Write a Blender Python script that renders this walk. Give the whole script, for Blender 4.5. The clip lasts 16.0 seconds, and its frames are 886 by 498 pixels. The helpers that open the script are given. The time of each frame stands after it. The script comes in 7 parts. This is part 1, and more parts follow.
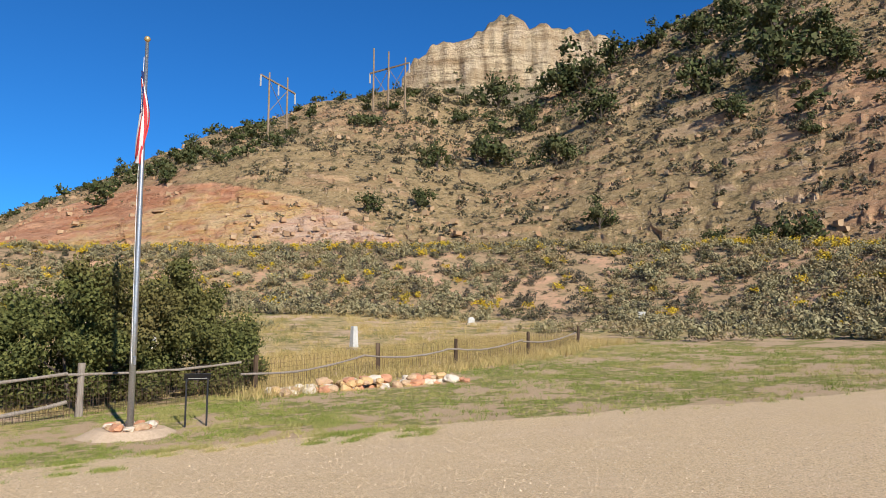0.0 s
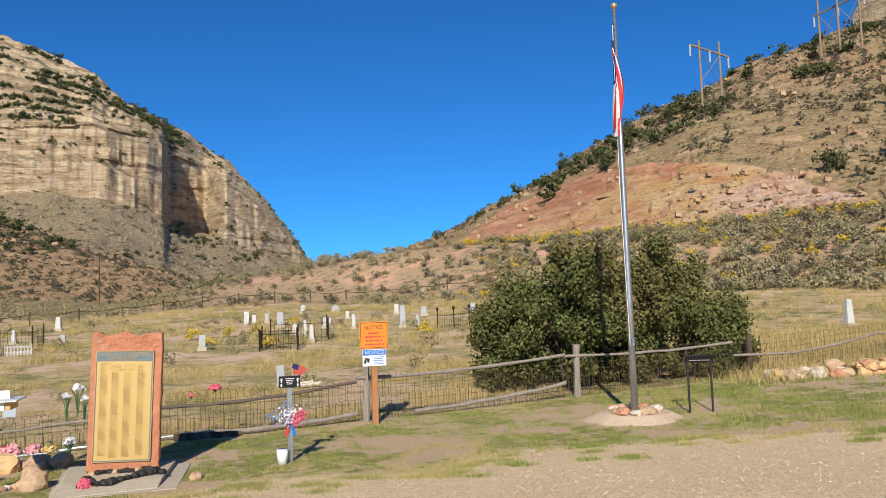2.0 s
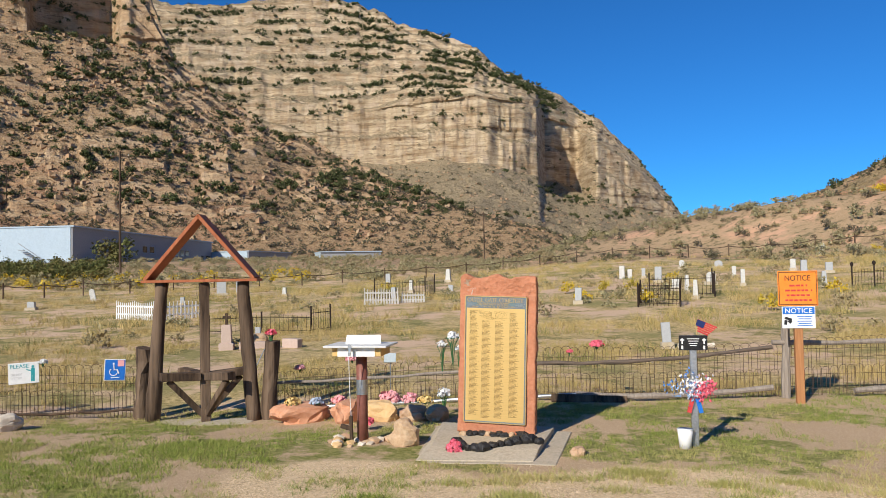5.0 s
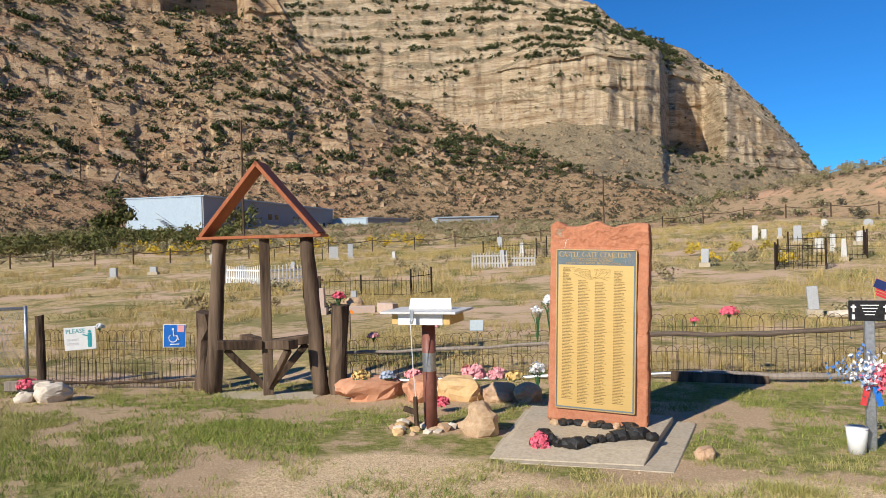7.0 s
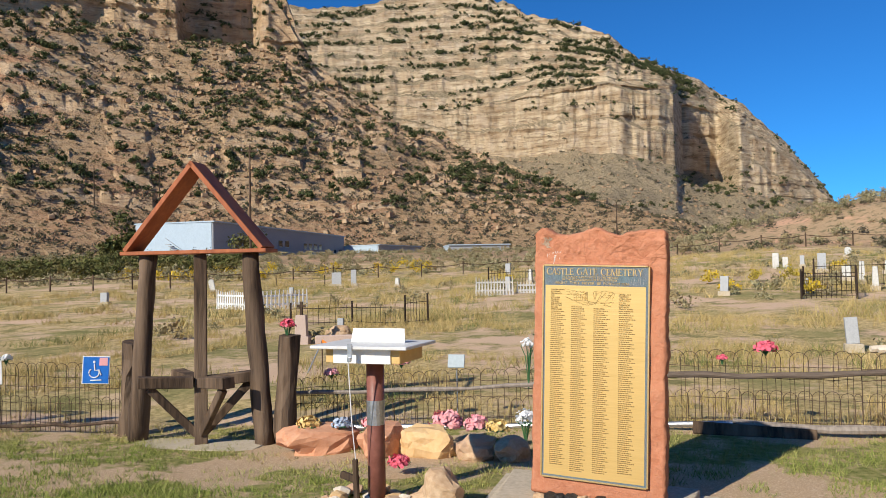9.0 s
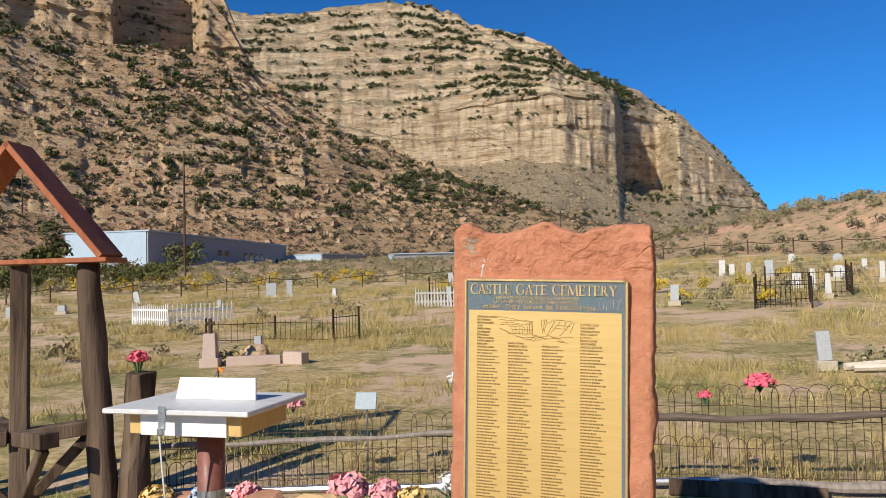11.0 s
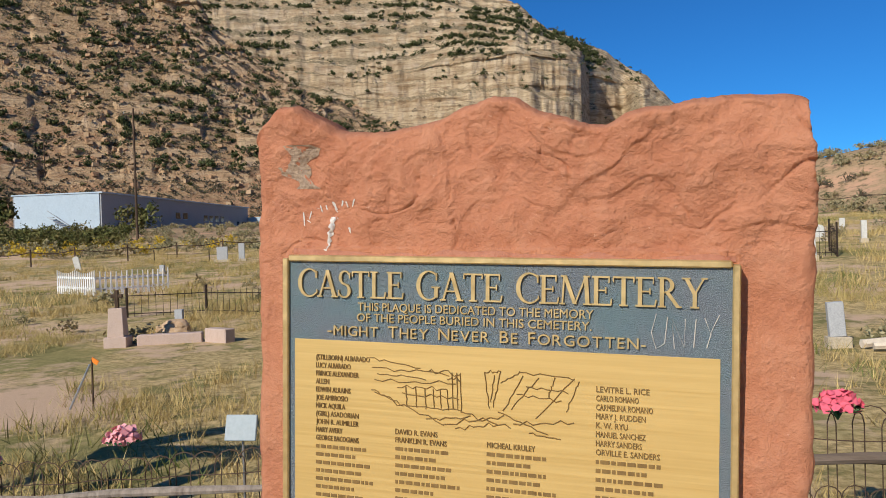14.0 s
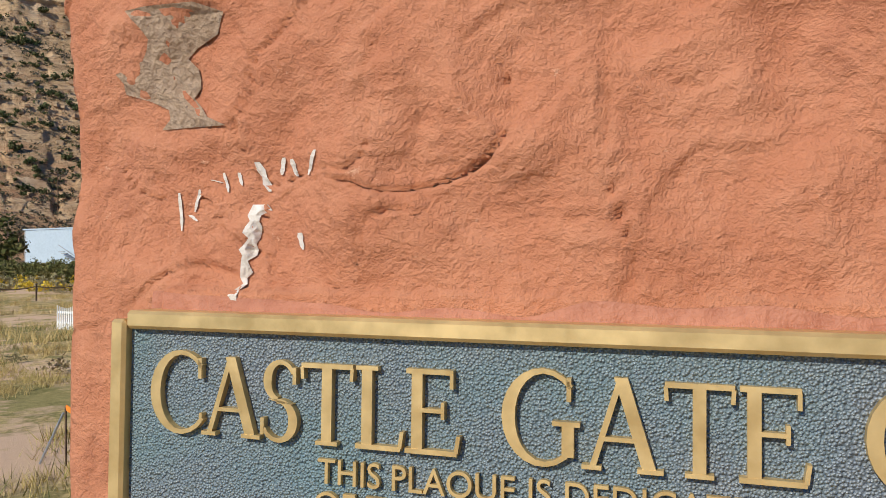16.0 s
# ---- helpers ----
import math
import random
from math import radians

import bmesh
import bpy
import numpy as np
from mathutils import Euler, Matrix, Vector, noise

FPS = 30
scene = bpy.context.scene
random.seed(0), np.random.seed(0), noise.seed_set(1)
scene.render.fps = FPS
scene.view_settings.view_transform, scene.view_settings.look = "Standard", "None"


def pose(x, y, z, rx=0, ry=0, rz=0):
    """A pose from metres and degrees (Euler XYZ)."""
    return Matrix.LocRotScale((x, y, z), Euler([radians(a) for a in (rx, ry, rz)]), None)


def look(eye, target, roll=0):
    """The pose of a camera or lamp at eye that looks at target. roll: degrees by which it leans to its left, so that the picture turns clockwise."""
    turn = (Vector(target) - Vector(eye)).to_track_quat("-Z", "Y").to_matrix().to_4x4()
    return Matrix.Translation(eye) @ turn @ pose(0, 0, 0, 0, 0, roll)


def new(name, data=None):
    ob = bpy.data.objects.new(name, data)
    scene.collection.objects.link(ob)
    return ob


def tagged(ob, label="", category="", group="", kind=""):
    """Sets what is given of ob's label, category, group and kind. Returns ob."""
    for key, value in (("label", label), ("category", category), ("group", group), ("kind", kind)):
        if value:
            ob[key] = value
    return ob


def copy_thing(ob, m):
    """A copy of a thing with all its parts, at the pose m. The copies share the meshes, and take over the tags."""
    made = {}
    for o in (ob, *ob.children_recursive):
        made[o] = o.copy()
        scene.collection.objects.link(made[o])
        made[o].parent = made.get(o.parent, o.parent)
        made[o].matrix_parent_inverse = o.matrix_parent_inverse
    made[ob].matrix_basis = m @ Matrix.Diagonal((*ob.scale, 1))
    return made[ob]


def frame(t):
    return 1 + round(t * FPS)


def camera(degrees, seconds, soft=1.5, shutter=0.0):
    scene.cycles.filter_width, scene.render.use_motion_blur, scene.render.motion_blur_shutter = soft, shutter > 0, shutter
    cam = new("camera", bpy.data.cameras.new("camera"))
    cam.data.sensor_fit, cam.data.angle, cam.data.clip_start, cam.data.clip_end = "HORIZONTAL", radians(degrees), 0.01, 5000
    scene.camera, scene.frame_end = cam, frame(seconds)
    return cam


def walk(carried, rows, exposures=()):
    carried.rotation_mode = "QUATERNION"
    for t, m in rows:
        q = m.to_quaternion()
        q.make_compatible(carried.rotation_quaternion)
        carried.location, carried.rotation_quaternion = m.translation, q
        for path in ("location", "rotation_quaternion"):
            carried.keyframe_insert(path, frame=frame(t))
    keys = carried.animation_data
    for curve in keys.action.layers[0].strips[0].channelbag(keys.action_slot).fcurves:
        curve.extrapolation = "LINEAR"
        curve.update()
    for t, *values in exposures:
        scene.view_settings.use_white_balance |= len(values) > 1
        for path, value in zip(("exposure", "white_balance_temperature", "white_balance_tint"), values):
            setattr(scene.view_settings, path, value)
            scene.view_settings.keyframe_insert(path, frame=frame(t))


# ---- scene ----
cam = camera(61.0, 16.0, soft=0.9)
PATH = [
    (0, (2.473, -12.496, 2.142), (3.861, -11.069, 2.337), 0.3),
    (0.5, (2.402, -12.151, 2.086), (3.727, -10.661, 2.241), -1.0),
    (1, (2.29, -11.748, 2.085), (3.369, -10.069, 2.211), -2.1),
    (1.5, (2.293, -11.314, 2.1), (3.039, -9.465, 2.256), -2.4),
    (1.6, (2.29, -11.238, 2.101), (2.956, -9.357, 2.228), -0.3),
    (2, (2.266, -10.962, 2.1), (2.662, -9.008, 2.259), -1.9),
    (2.5, (2.202, -10.568, 2.052), (2.329, -8.575, 2.168), -1.9),
    (3, (2.18, -10.215, 1.994), (2.147, -8.217, 2.064), -2.4),
    (3.5, (2.147, -9.803, 1.995), (1.905, -7.819, 2.074), -1.8),
    (4, (2.096, -9.42, 1.964), (1.739, -7.454, 2.05), -1.7),
    (4.2, (2.076, -9.274, 1.986), (1.672, -7.317, 2.069), -1.6),
    (6.3, (1.753, -7.418, 1.789), (0.99, -5.569, 1.81), -1.3),
    (6.5, (1.767, -7.227, 1.795), (0.974, -5.392, 1.791), -1.6),
    (7, (1.725, -6.811, 1.761), (0.866, -5.005, 1.749), -1.5),
    (7.5, (1.619, -6.398, 1.72), (0.737, -4.603, 1.733), -1.3),
    (8, (1.551, -5.914, 1.654), (0.658, -4.125, 1.685), -1.3),
    (8.2, (1.525, -5.739, 1.643), (0.633, -3.949, 1.689), -1.2),
    (10.3, (1.079, -3.914, 1.656), (0.2, -2.119, 1.727), -1.1),
    (10.5, (1.019, -3.711, 1.674), (0.165, -1.904, 1.744), -1.3),
    (11, (0.897, -3.282, 1.684), (0.14, -1.433, 1.768), -1.5),
    (11.5, (0.826, -2.812, 1.71), (0.135, -0.939, 1.83), -1.5),
    (12, (0.718, -2.416, 1.685), (0.078, -0.526, 1.82), -1.6),
    (12.5, (0.598, -2.066, 1.695), (-0.006, -0.163, 1.818), -1.7),
    (13, (0.522, -1.718, 1.702), (-0.078, 0.187, 1.795), -1.8),
    (13.5, (0.466, -1.4, 1.714), (-0.181, 0.492, 1.727), -2.0),
    (14, (0.368, -1.155, 1.706), (-0.309, 0.727, 1.686), -1.8),
    (14.5, (0.254, -0.96, 1.701), (-0.433, 0.918, 1.682), -1.9),
    (15, (0.162, -0.763, 1.705), (-0.524, 1.115, 1.681), -2.2),
    (15.5, (0.085, -0.55, 1.727), (-0.597, 1.33, 1.701), -2.4),
    (16, (0.02, -0.39, 1.706), (-0.678, 1.482, 1.784), -1.4),
]
walk(cam, [(t, look(eye, target, roll)) for t, eye, target, roll in PATH],
     exposures=[(0, 0.22), (2, 0.14), (4, 0.13), (7, 0.17), (8, 0.22), (10.3, 0.14), (11.5, 0.08), (13, -0.06), (14.5, -0.06), (15.5, 0.02), (16, 0.04)])

# ---- world, sun ----
SUN_AZ, SUN_EL = 196.0, 32.0
world = bpy.data.worlds.new("sky")
scene.world = world
world.use_nodes = True
wn = world.node_tree
sky = wn.nodes.new("ShaderNodeTexSky")
sky.sky_type = "NISHITA"
sky.sun_disc = False
sky.sun_elevation, sky.sun_rotation = radians(SUN_EL), radians(SUN_AZ)
sky.altitude, sky.air_density, sky.dust_density, sky.ozone_density = 1900, 1.0, 0.2, 3.0
wn.nodes["Background"].inputs["Strength"].default_value = 0.08
deep = wn.nodes.new("ShaderNodeMix")
deep.data_type, deep.blend_type = "RGBA", "MULTIPLY"
deep.inputs[0].default_value, deep.inputs[7].default_value = 1.0, (0.21, 0.80, 1.38, 1)
wn.links.new(sky.outputs["Color"], deep.inputs[6])
wn.links.new(deep.outputs[2], wn.nodes["Background"].inputs["Color"])
sun_data = bpy.data.lights.new("sun", "SUN")
sun_data.energy, sun_data.angle, sun_data.color = 5.0, radians(0.53), (1.0, 0.925, 0.80)
sun_dir = Vector((math.sin(radians(SUN_AZ)) * math.cos(radians(SUN_EL)), math.cos(radians(SUN_AZ)) * math.cos(radians(SUN_EL)), math.sin(radians(SUN_EL))))
sun = new("sun", sun_data)
sun.matrix_world = look(sun_dir * 100, (0, 0, 0))


# ---- numbers ----
rng = np.random.default_rng(7)


def hash3(i, j, k):
    h = (i.astype(np.int64) * 374761393 + j.astype(np.int64) * 668265263 + k.astype(np.int64) * 1274126177) & 0x7FFFFFFF
    h = ((h ^ (h >> 13)) * 1103515245 + 12345) & 0x7FFFFFFF
    h = ((h ^ (h >> 15)) * 1274126177) & 0x7FFFFFFF
    return (h ^ (h >> 16)) % 65536 / 65535.0


def vnoise(x, y, z=0.0):
    """Smooth noise in 0..1 over arrays."""
    x, y, z = np.broadcast_arrays(np.asarray(x, float), np.asarray(y, float), np.asarray(z, float))
    i, j, k = np.floor(x), np.floor(y), np.floor(z)
    u, v, w = x - i, y - j, z - k
    u, v, w = u * u * (3 - 2 * u), v * v * (3 - 2 * v), w * w * (3 - 2 * w)
    out = 0
    for a in (0, 1):
        for b in (0, 1):
            for c in (0, 1):
                out = out + hash3(i + a, j + b, k + c) * (u if a else 1 - u) * (v if b else 1 - v) * (w if c else 1 - w)
    return out


def fbm(x, y, z=0.0, octaves=4):
    total, amp, norm, s = 0, 1.0, 0, 1.0
    for o in range(octaves):
        total = total + amp * vnoise(np.asarray(x) * s + 17.3 * o, np.asarray(y) * s - 9.1 * o, np.asarray(z) * s + 3.7 * o)
        norm, amp, s = norm + amp, amp * 0.5, s * 2.03
    return total / norm


def smooth(a, b, x):
    t = np.clip((np.asarray(x, float) - a) / (b - a), 0, 1)
    return t * t * (3 - 2 * t)


def soft(x, w):
    """0 below zero, x above, rounded over w."""
    return w * np.logaddexp(0, np.asarray(x, float) / w)


def ease(x, xs, ys, w):
    """Interpolation with its corners rounded over w."""
    return sum(np.interp(np.asarray(x, float) + d, xs, ys) for d in np.linspace(-w, w, 9)) / 9


def tan_d(d):
    return np.tan(np.radians(d))


# ---- materials ----
class Nodes:
    """Short hand for a node material."""

    def __init__(self, name):
        self.mat = bpy.data.materials.new(name)
        self.mat.use_nodes = True
        self.tree = self.mat.node_tree
        self.bsdf = self.tree.nodes["Principled BSDF"]
        self.pos = self.tree.nodes.new("ShaderNodeTexCoord").outputs["Object"]

    def node(self, kind, **values):
        n = self.tree.nodes.new(kind)
        for key, v in values.items():
            if key in n.inputs:
                self.put(n.inputs[key], v)
        return n

    def put(self, socket, v):
        if isinstance(v, bpy.types.NodeSocket):
            self.tree.links.new(v, socket)
        elif isinstance(v, tuple) and len(v) == 3 and socket.type == "RGBA":
            socket.default_value = (*v, 1)
        else:
            socket.default_value = v

    def world_pos(self):
        self.pos = self.tree.nodes.new("ShaderNodeNewGeometry").outputs["Position"]
        return self

    def stretch(self, sx, sy, sz):
        m = self.node("ShaderNodeVectorMath")
        m.operation = "MULTIPLY"
        self.put(m.inputs[0], self.pos)
        m.inputs[1].default_value = (sx, sy, sz)
        return m.outputs[0]

    def noise(self, scale, detail=4.0, rough=0.55, vec=None):
        return self.node("ShaderNodeTexNoise", Vector=vec or self.pos, Scale=scale, Detail=detail, Roughness=rough).outputs["Fac"]

    def voronoi(self, scale, out="Distance", vec=None, feature="F1"):
        n = self.node("ShaderNodeTexVoronoi", Vector=vec or self.pos, Scale=scale)
        n.feature = feature
        return n.outputs[out]

    def ramp(self, fac, lo, hi, a=0.0, b=1.0):
        n = self.node("ShaderNodeMapRange")
        for s, v in zip(n.inputs, (fac, lo, hi, a, b)):
            self.put(s, v)
        return n.outputs[0]

    def math(self, op, a, b=0.0):
        n = self.node("ShaderNodeMath")
        n.operation = op
        self.put(n.inputs[0], a), self.put(n.inputs[1], b)
        return n.outputs[0]

    def mix(self, fac, a, b):
        n = self.node("ShaderNodeMix")
        n.data_type = "RGBA"
        self.put(n.inputs[0], fac), self.put(n.inputs[6], a), self.put(n.inputs[7], b)
        return n.outputs[2]

    def attr(self, name):
        n = self.node("ShaderNodeAttribute")
        n.attribute_name = name
        return n.outputs["Fac"]

    def island(self):
        return self.tree.nodes.new("ShaderNodeNewGeometry").outputs["Random Per Island"]

    def object_random(self):
        return self.tree.nodes.new("ShaderNodeObjectInfo").outputs["Random"]

    def normal_z(self):
        n = self.node("ShaderNodeSeparateXYZ", Vector=self.tree.nodes.new("ShaderNodeNewGeometry").outputs["Normal"])
        return n.outputs["Z"]

    def height_z(self):
        return self.node("ShaderNodeSeparateXYZ", Vector=self.pos).outputs["Z"]

    def finish(self, color, rough=0.8, bump=None, strength=0.4, distance=0.01, metal=0.0, spec=0.3):
        self.put(self.bsdf.inputs["Base Color"], color)
        self.put(self.bsdf.inputs["Roughness"], rough)
        self.put(self.bsdf.inputs["Metallic"], metal)
        self.bsdf.inputs["Specular IOR Level"].default_value = spec
        if bump is not None:
            b = self.node("ShaderNodeBump", Height=bump, Strength=strength, Distance=distance)
            self.tree.links.new(b.outputs[0], self.bsdf.inputs["Normal"])
        return self.mat


def simple(name, a, b, scale=20.0, rough=0.7, strength=0.3, distance=0.004, metal=0.0, stretch=None, spec=0.3, c=None):
    """Two colours by large stains and fine grain, with relief."""
    n = Nodes(name)
    vec = n.stretch(*stretch) if stretch else None
    big, fine = n.noise(scale * 0.15, vec=vec), n.noise(scale, 6, 0.65, vec=vec)
    col = n.mix(n.ramp(fine, 0.35, 0.65), a, b)
    if c:
        col = n.mix(n.ramp(big, 0.5, 0.68), col, c)
    else:
        col = n.mix(n.ramp(big, 0.35, 0.7, 0.0, 0.5), col, b)
    return n.finish(col, n.ramp(fine, 0.3, 0.7, max(rough - 0.1, 0.05), min(rough + 0.1, 1)), fine, strength, distance, metal, spec)


def leafy(name, a, b, c, rough=0.7):
    n = Nodes(name).world_pos()
    col = n.mix(n.island(), a, b)
    col = n.mix(n.ramp(n.noise(0.35, 2), 0.45, 0.65), col, c)
    m = n.finish(col, rough, spec=0.15)
    return m


def ground_material():
    n = Nodes("ground_soil").world_pos()
    mid = n.noise(0.9, 5, 0.6)
    fine = n.noise(14, 6, 0.7)
    grit = n.noise(75, 4, 0.75)
    tuft = n.noise(3.2, 6, 0.68)
    peb = n.voronoi(78, "Color")
    pebd = n.voronoi(78, "Distance")
    gravel = n.mix(n.ramp(grit, 0.3, 0.7), (0.58, 0.40, 0.21), (0.88, 0.67, 0.40))
    gravel = n.mix(0.6, gravel, n.mix(n.ramp(peb, 0.2, 0.9), (0.40, 0.27, 0.15), (0.90, 0.70, 0.44)))
    gravel = n.mix(n.ramp(mid, 0.4, 0.7, 0, 0.5), gravel, (0.72, 0.54, 0.35))
    gravel = n.mix(n.ramp(n.noise(24, 5, 0.85), 0.52, 0.60, 0, 0.7), gravel, (0.33, 0.225, 0.13))
    gravel = n.mix(n.ramp(n.noise(33, 4, 0.85), 0.55, 0.63, 0, 0.75), gravel, (0.90, 0.75, 0.53))
    soil = n.mix(n.ramp(grit, 0.3, 0.7), (0.36, 0.245, 0.14), (0.62, 0.45, 0.285))
    soil = n.mix(n.ramp(peb, 0.72, 0.80, 0, 0.5), soil, (0.68, 0.53, 0.36))
    green = n.mix(n.ramp(fine, 0.35, 0.65), (0.12, 0.145, 0.030), (0.35, 0.305, 0.115))
    straw = n.mix(n.ramp(n.noise(9, 6, 0.75), 0.38, 0.62), (0.27, 0.20, 0.085), (0.64, 0.485, 0.24))
    straw = n.mix(n.ramp(n.noise(0.22, 5, 0.65), 0.50, 0.60, 0, 0.75), straw, (0.215, 0.205, 0.075))
    straw = n.mix(n.ramp(n.noise(1.1, 6, 0.72), 0.52, 0.58, 0, 0.75), straw, (0.15, 0.15, 0.05))
    straw = n.mix(n.ramp(n.noise(0.7, 6, 0.7), 0.55, 0.60, 0, 0.7), straw, (0.60, 0.43, 0.28))
    bare = n.mix(n.ramp(grit, 0.3, 0.7), (0.53, 0.36, 0.235), (0.66, 0.48, 0.33))
    slope = n.mix(n.ramp(fine, 0.35, 0.65), (0.28, 0.19, 0.105), (0.48, 0.34, 0.205))
    slope = n.mix(n.ramp(n.noise(0.25, 4, 0.65), 0.53, 0.64), slope, (0.54, 0.325, 0.205))
    slope = n.mix(n.ramp(n.noise(1.1, 5, 0.75), 0.52, 0.60, 0, 0.75), slope, (0.115, 0.105, 0.055))
    cover = n.math("ADD", n.math("MULTIPLY", n.attr("turf"), 0.6), n.math("ADD", n.math("MULTIPLY", tuft, 1.6), n.math("MULTIPLY", fine, 0.3)))
    col = n.mix(n.ramp(cover, 1.38, 1.56), soil, green)
    straw = n.mix(n.ramp(n.noise(0.33, 6, 0.68), 0.51, 0.58), straw, bare)
    col = n.mix(n.ramp(n.math("ADD", n.attr("dry"), n.math("MULTIPLY", mid, 0.5)), 0.65, 0.85), col, straw)
    col = n.mix(n.ramp(n.math("ADD", n.attr("slope"), n.math("MULTIPLY", mid, 0.4)), 0.55, 0.85), col, slope)
    col = n.mix(n.ramp(n.math("ADD", n.attr("gravel"), n.math("ADD", n.math("MULTIPLY", mid, 0.4), n.math("MULTIPLY", tuft, 0.3))), 0.70, 0.88), col, gravel)
    h = n.math("ADD", n.math("MULTIPLY", fine, 1.0), n.math("ADD", n.math("MULTIPLY", pebd, -0.22), n.math("MULTIPLY", grit, 0.25)))
    return n.finish(col, 0.95, h, 0.8, 0.022, spec=0.1)


def hill_material(name, soil_a, soil_b, rock_a, rock_b, red, lo, hi, bed, bump=1.5):
    """Earth on the gentle parts and bedded rock on the steep ones."""
    n = Nodes(name).world_pos()
    fine, mid, big = n.noise(0.7, 8, 0.72), n.noise(0.12, 6, 0.65), n.noise(0.02, 5, 0.6)
    flat = n.stretch(0.12, 0.12, 1.0)
    beds = n.noise(bed, 6, 0.7, vec=flat)
    up = n.stretch(1.0, 1.0, 0.12)
    cols = n.noise(0.22, 5, 0.6, vec=up)
    soil = n.mix(n.ramp(fine, 0.35, 0.65), soil_a, soil_b)
    soil = n.mix(n.ramp(n.math("ADD", big, n.math("MULTIPLY", beds, 0.4)), 0.72, 0.86, 0, 0.8), soil, red)
    soil = n.mix(n.ramp(n.noise(0.5, 4, 0.7), 0.56, 0.64, 0, 0.75), soil, (0.10, 0.085, 0.045))
    soil = n.mix(n.ramp(n.noise(1.25, 4, 0.75), 0.55, 0.62, 0, 0.7), soil, (0.085, 0.072, 0.04))
    soil = n.mix(n.ramp(n.noise(1.9, 3, 0.7), 0.60, 0.66, 0, 0.7), soil, (0.56, 0.45, 0.32))
    rock = n.mix(n.ramp(beds, 0.38, 0.56), rock_a, rock_b)
    rock = n.mix(n.ramp(n.noise(bed * 3.2, 5, 0.75, vec=flat), 0.54, 0.61, 0, 0.75), rock, (0.17, 0.12, 0.075))
    rock = n.mix(n.ramp(cols, 0.42, 0.60, 0.0, 0.4), rock, (0.40, 0.26, 0.15))
    rock = n.mix(n.ramp(mid, 0.5, 0.68, 0.0, 0.45), rock, (0.62, 0.50, 0.38))
    rock = n.mix(n.ramp(n.noise(0.5, 6, 0.8, vec=up), 0.61, 0.68, 0, 0.5), rock, (0.13, 0.095, 0.065))
    steep = n.ramp(n.math("ADD", n.normal_z(), n.math("MULTIPLY", mid, 0.12)), lo, hi, 1.0, 0.0)
    h = n.math("ADD", fine, n.math("ADD", n.math("MULTIPLY", beds, 1.2), n.math("MULTIPLY", cols, 0.7)))
    return n, n.mix(steep, soil, rock), h, bump


def hill_finish(pack):
    n, col, h, bump = pack
    return n.finish(col, 0.95, h, 0.9, bump, spec=0.05)


GROUND = ground_material()
ROCKY = hill_finish(hill_material("bedded_tan_cliff", (0.25, 0.195, 0.115), (0.40, 0.315, 0.20), (0.33, 0.235, 0.137), (0.63, 0.505, 0.335), (0.40, 0.31, 0.19), 0.50, 0.80, 0.30, 1.6))
SPUR = hill_finish(hill_material("brown_talus_slope", (0.30, 0.19, 0.105), (0.47, 0.33, 0.19), (0.46, 0.29, 0.165), (0.60, 0.43, 0.26), (0.43, 0.235, 0.14), 0.60, 0.78, 0.4))


def right_hill_material():
    n, col, h, bump = hill_material("dry_grass_hillside", (0.26, 0.185, 0.095), (0.42, 0.31, 0.165), (0.45, 0.27, 0.15), (0.58, 0.40, 0.24), (0.48, 0.27, 0.16), 0.55, 0.74, 0.5, 0.8)
    beds = n.noise(0.8, 6, 0.7, vec=n.stretch(0.15, 0.15, 1.0))
    red = n.mix(n.ramp(beds, 0.35, 0.65), (0.44, 0.185, 0.10), (0.62, 0.36, 0.22))
    gold = n.mix(n.ramp(beds, 0.4, 0.6), (0.56, 0.34, 0.13), (0.62, 0.44, 0.24))
    pale = n.mix(n.ramp(beds, 0.4, 0.6), (0.64, 0.46, 0.33), (0.55, 0.32, 0.21))
    wob = n.math("MULTIPLY", n.math("SUBTRACT", n.noise(0.06, 8, 0.75), 0.5), 2.4)
    tone = n.math("ADD", n.attr("bare_tone"), wob)
    scar = n.mix(n.ramp(tone, 0.31, 0.56), red, gold)
    scar = n.mix(n.ramp(tone, 0.70, 0.92), scar, pale)
    scar = n.mix(n.ramp(n.noise(0.9, 6, 0.75, vec=n.stretch(0.35, 0.35, 1.0)), 0.55, 0.66, 0, 0.85), scar, (0.24, 0.12, 0.065))
    h = n.math("ADD", h, n.math("MULTIPLY", n.attr("bare"), n.math("MULTIPLY", beds, 2.5)))
    col = n.mix(n.ramp(n.math("ADD", n.attr("bare"), n.math("MULTIPLY", wob, 0.6)), 0.42, 0.58), col, scar)
    return hill_finish((n, col, h, bump))


HILL = right_hill_material()


# ---- mesh helpers ----
def grid_mesh(name, V, mat, attrs=None, wrap=False, smooth_faces=True):
    """A sheet from an array of points rows x columns x 3."""
    a, b = V.shape[:2]
    idx = np.arange(a * b).reshape(a, b)
    if wrap:
        idx = np.concatenate([idx, idx[:, :1]], axis=1)
    F = np.stack([idx[:-1, :-1], idx[:-1, 1:], idx[1:, 1:], idx[1:, :-1]], -1).reshape(-1, 4)
    return raw_mesh(name, V.reshape(-1, 3), F, mat, attrs, smooth_faces)


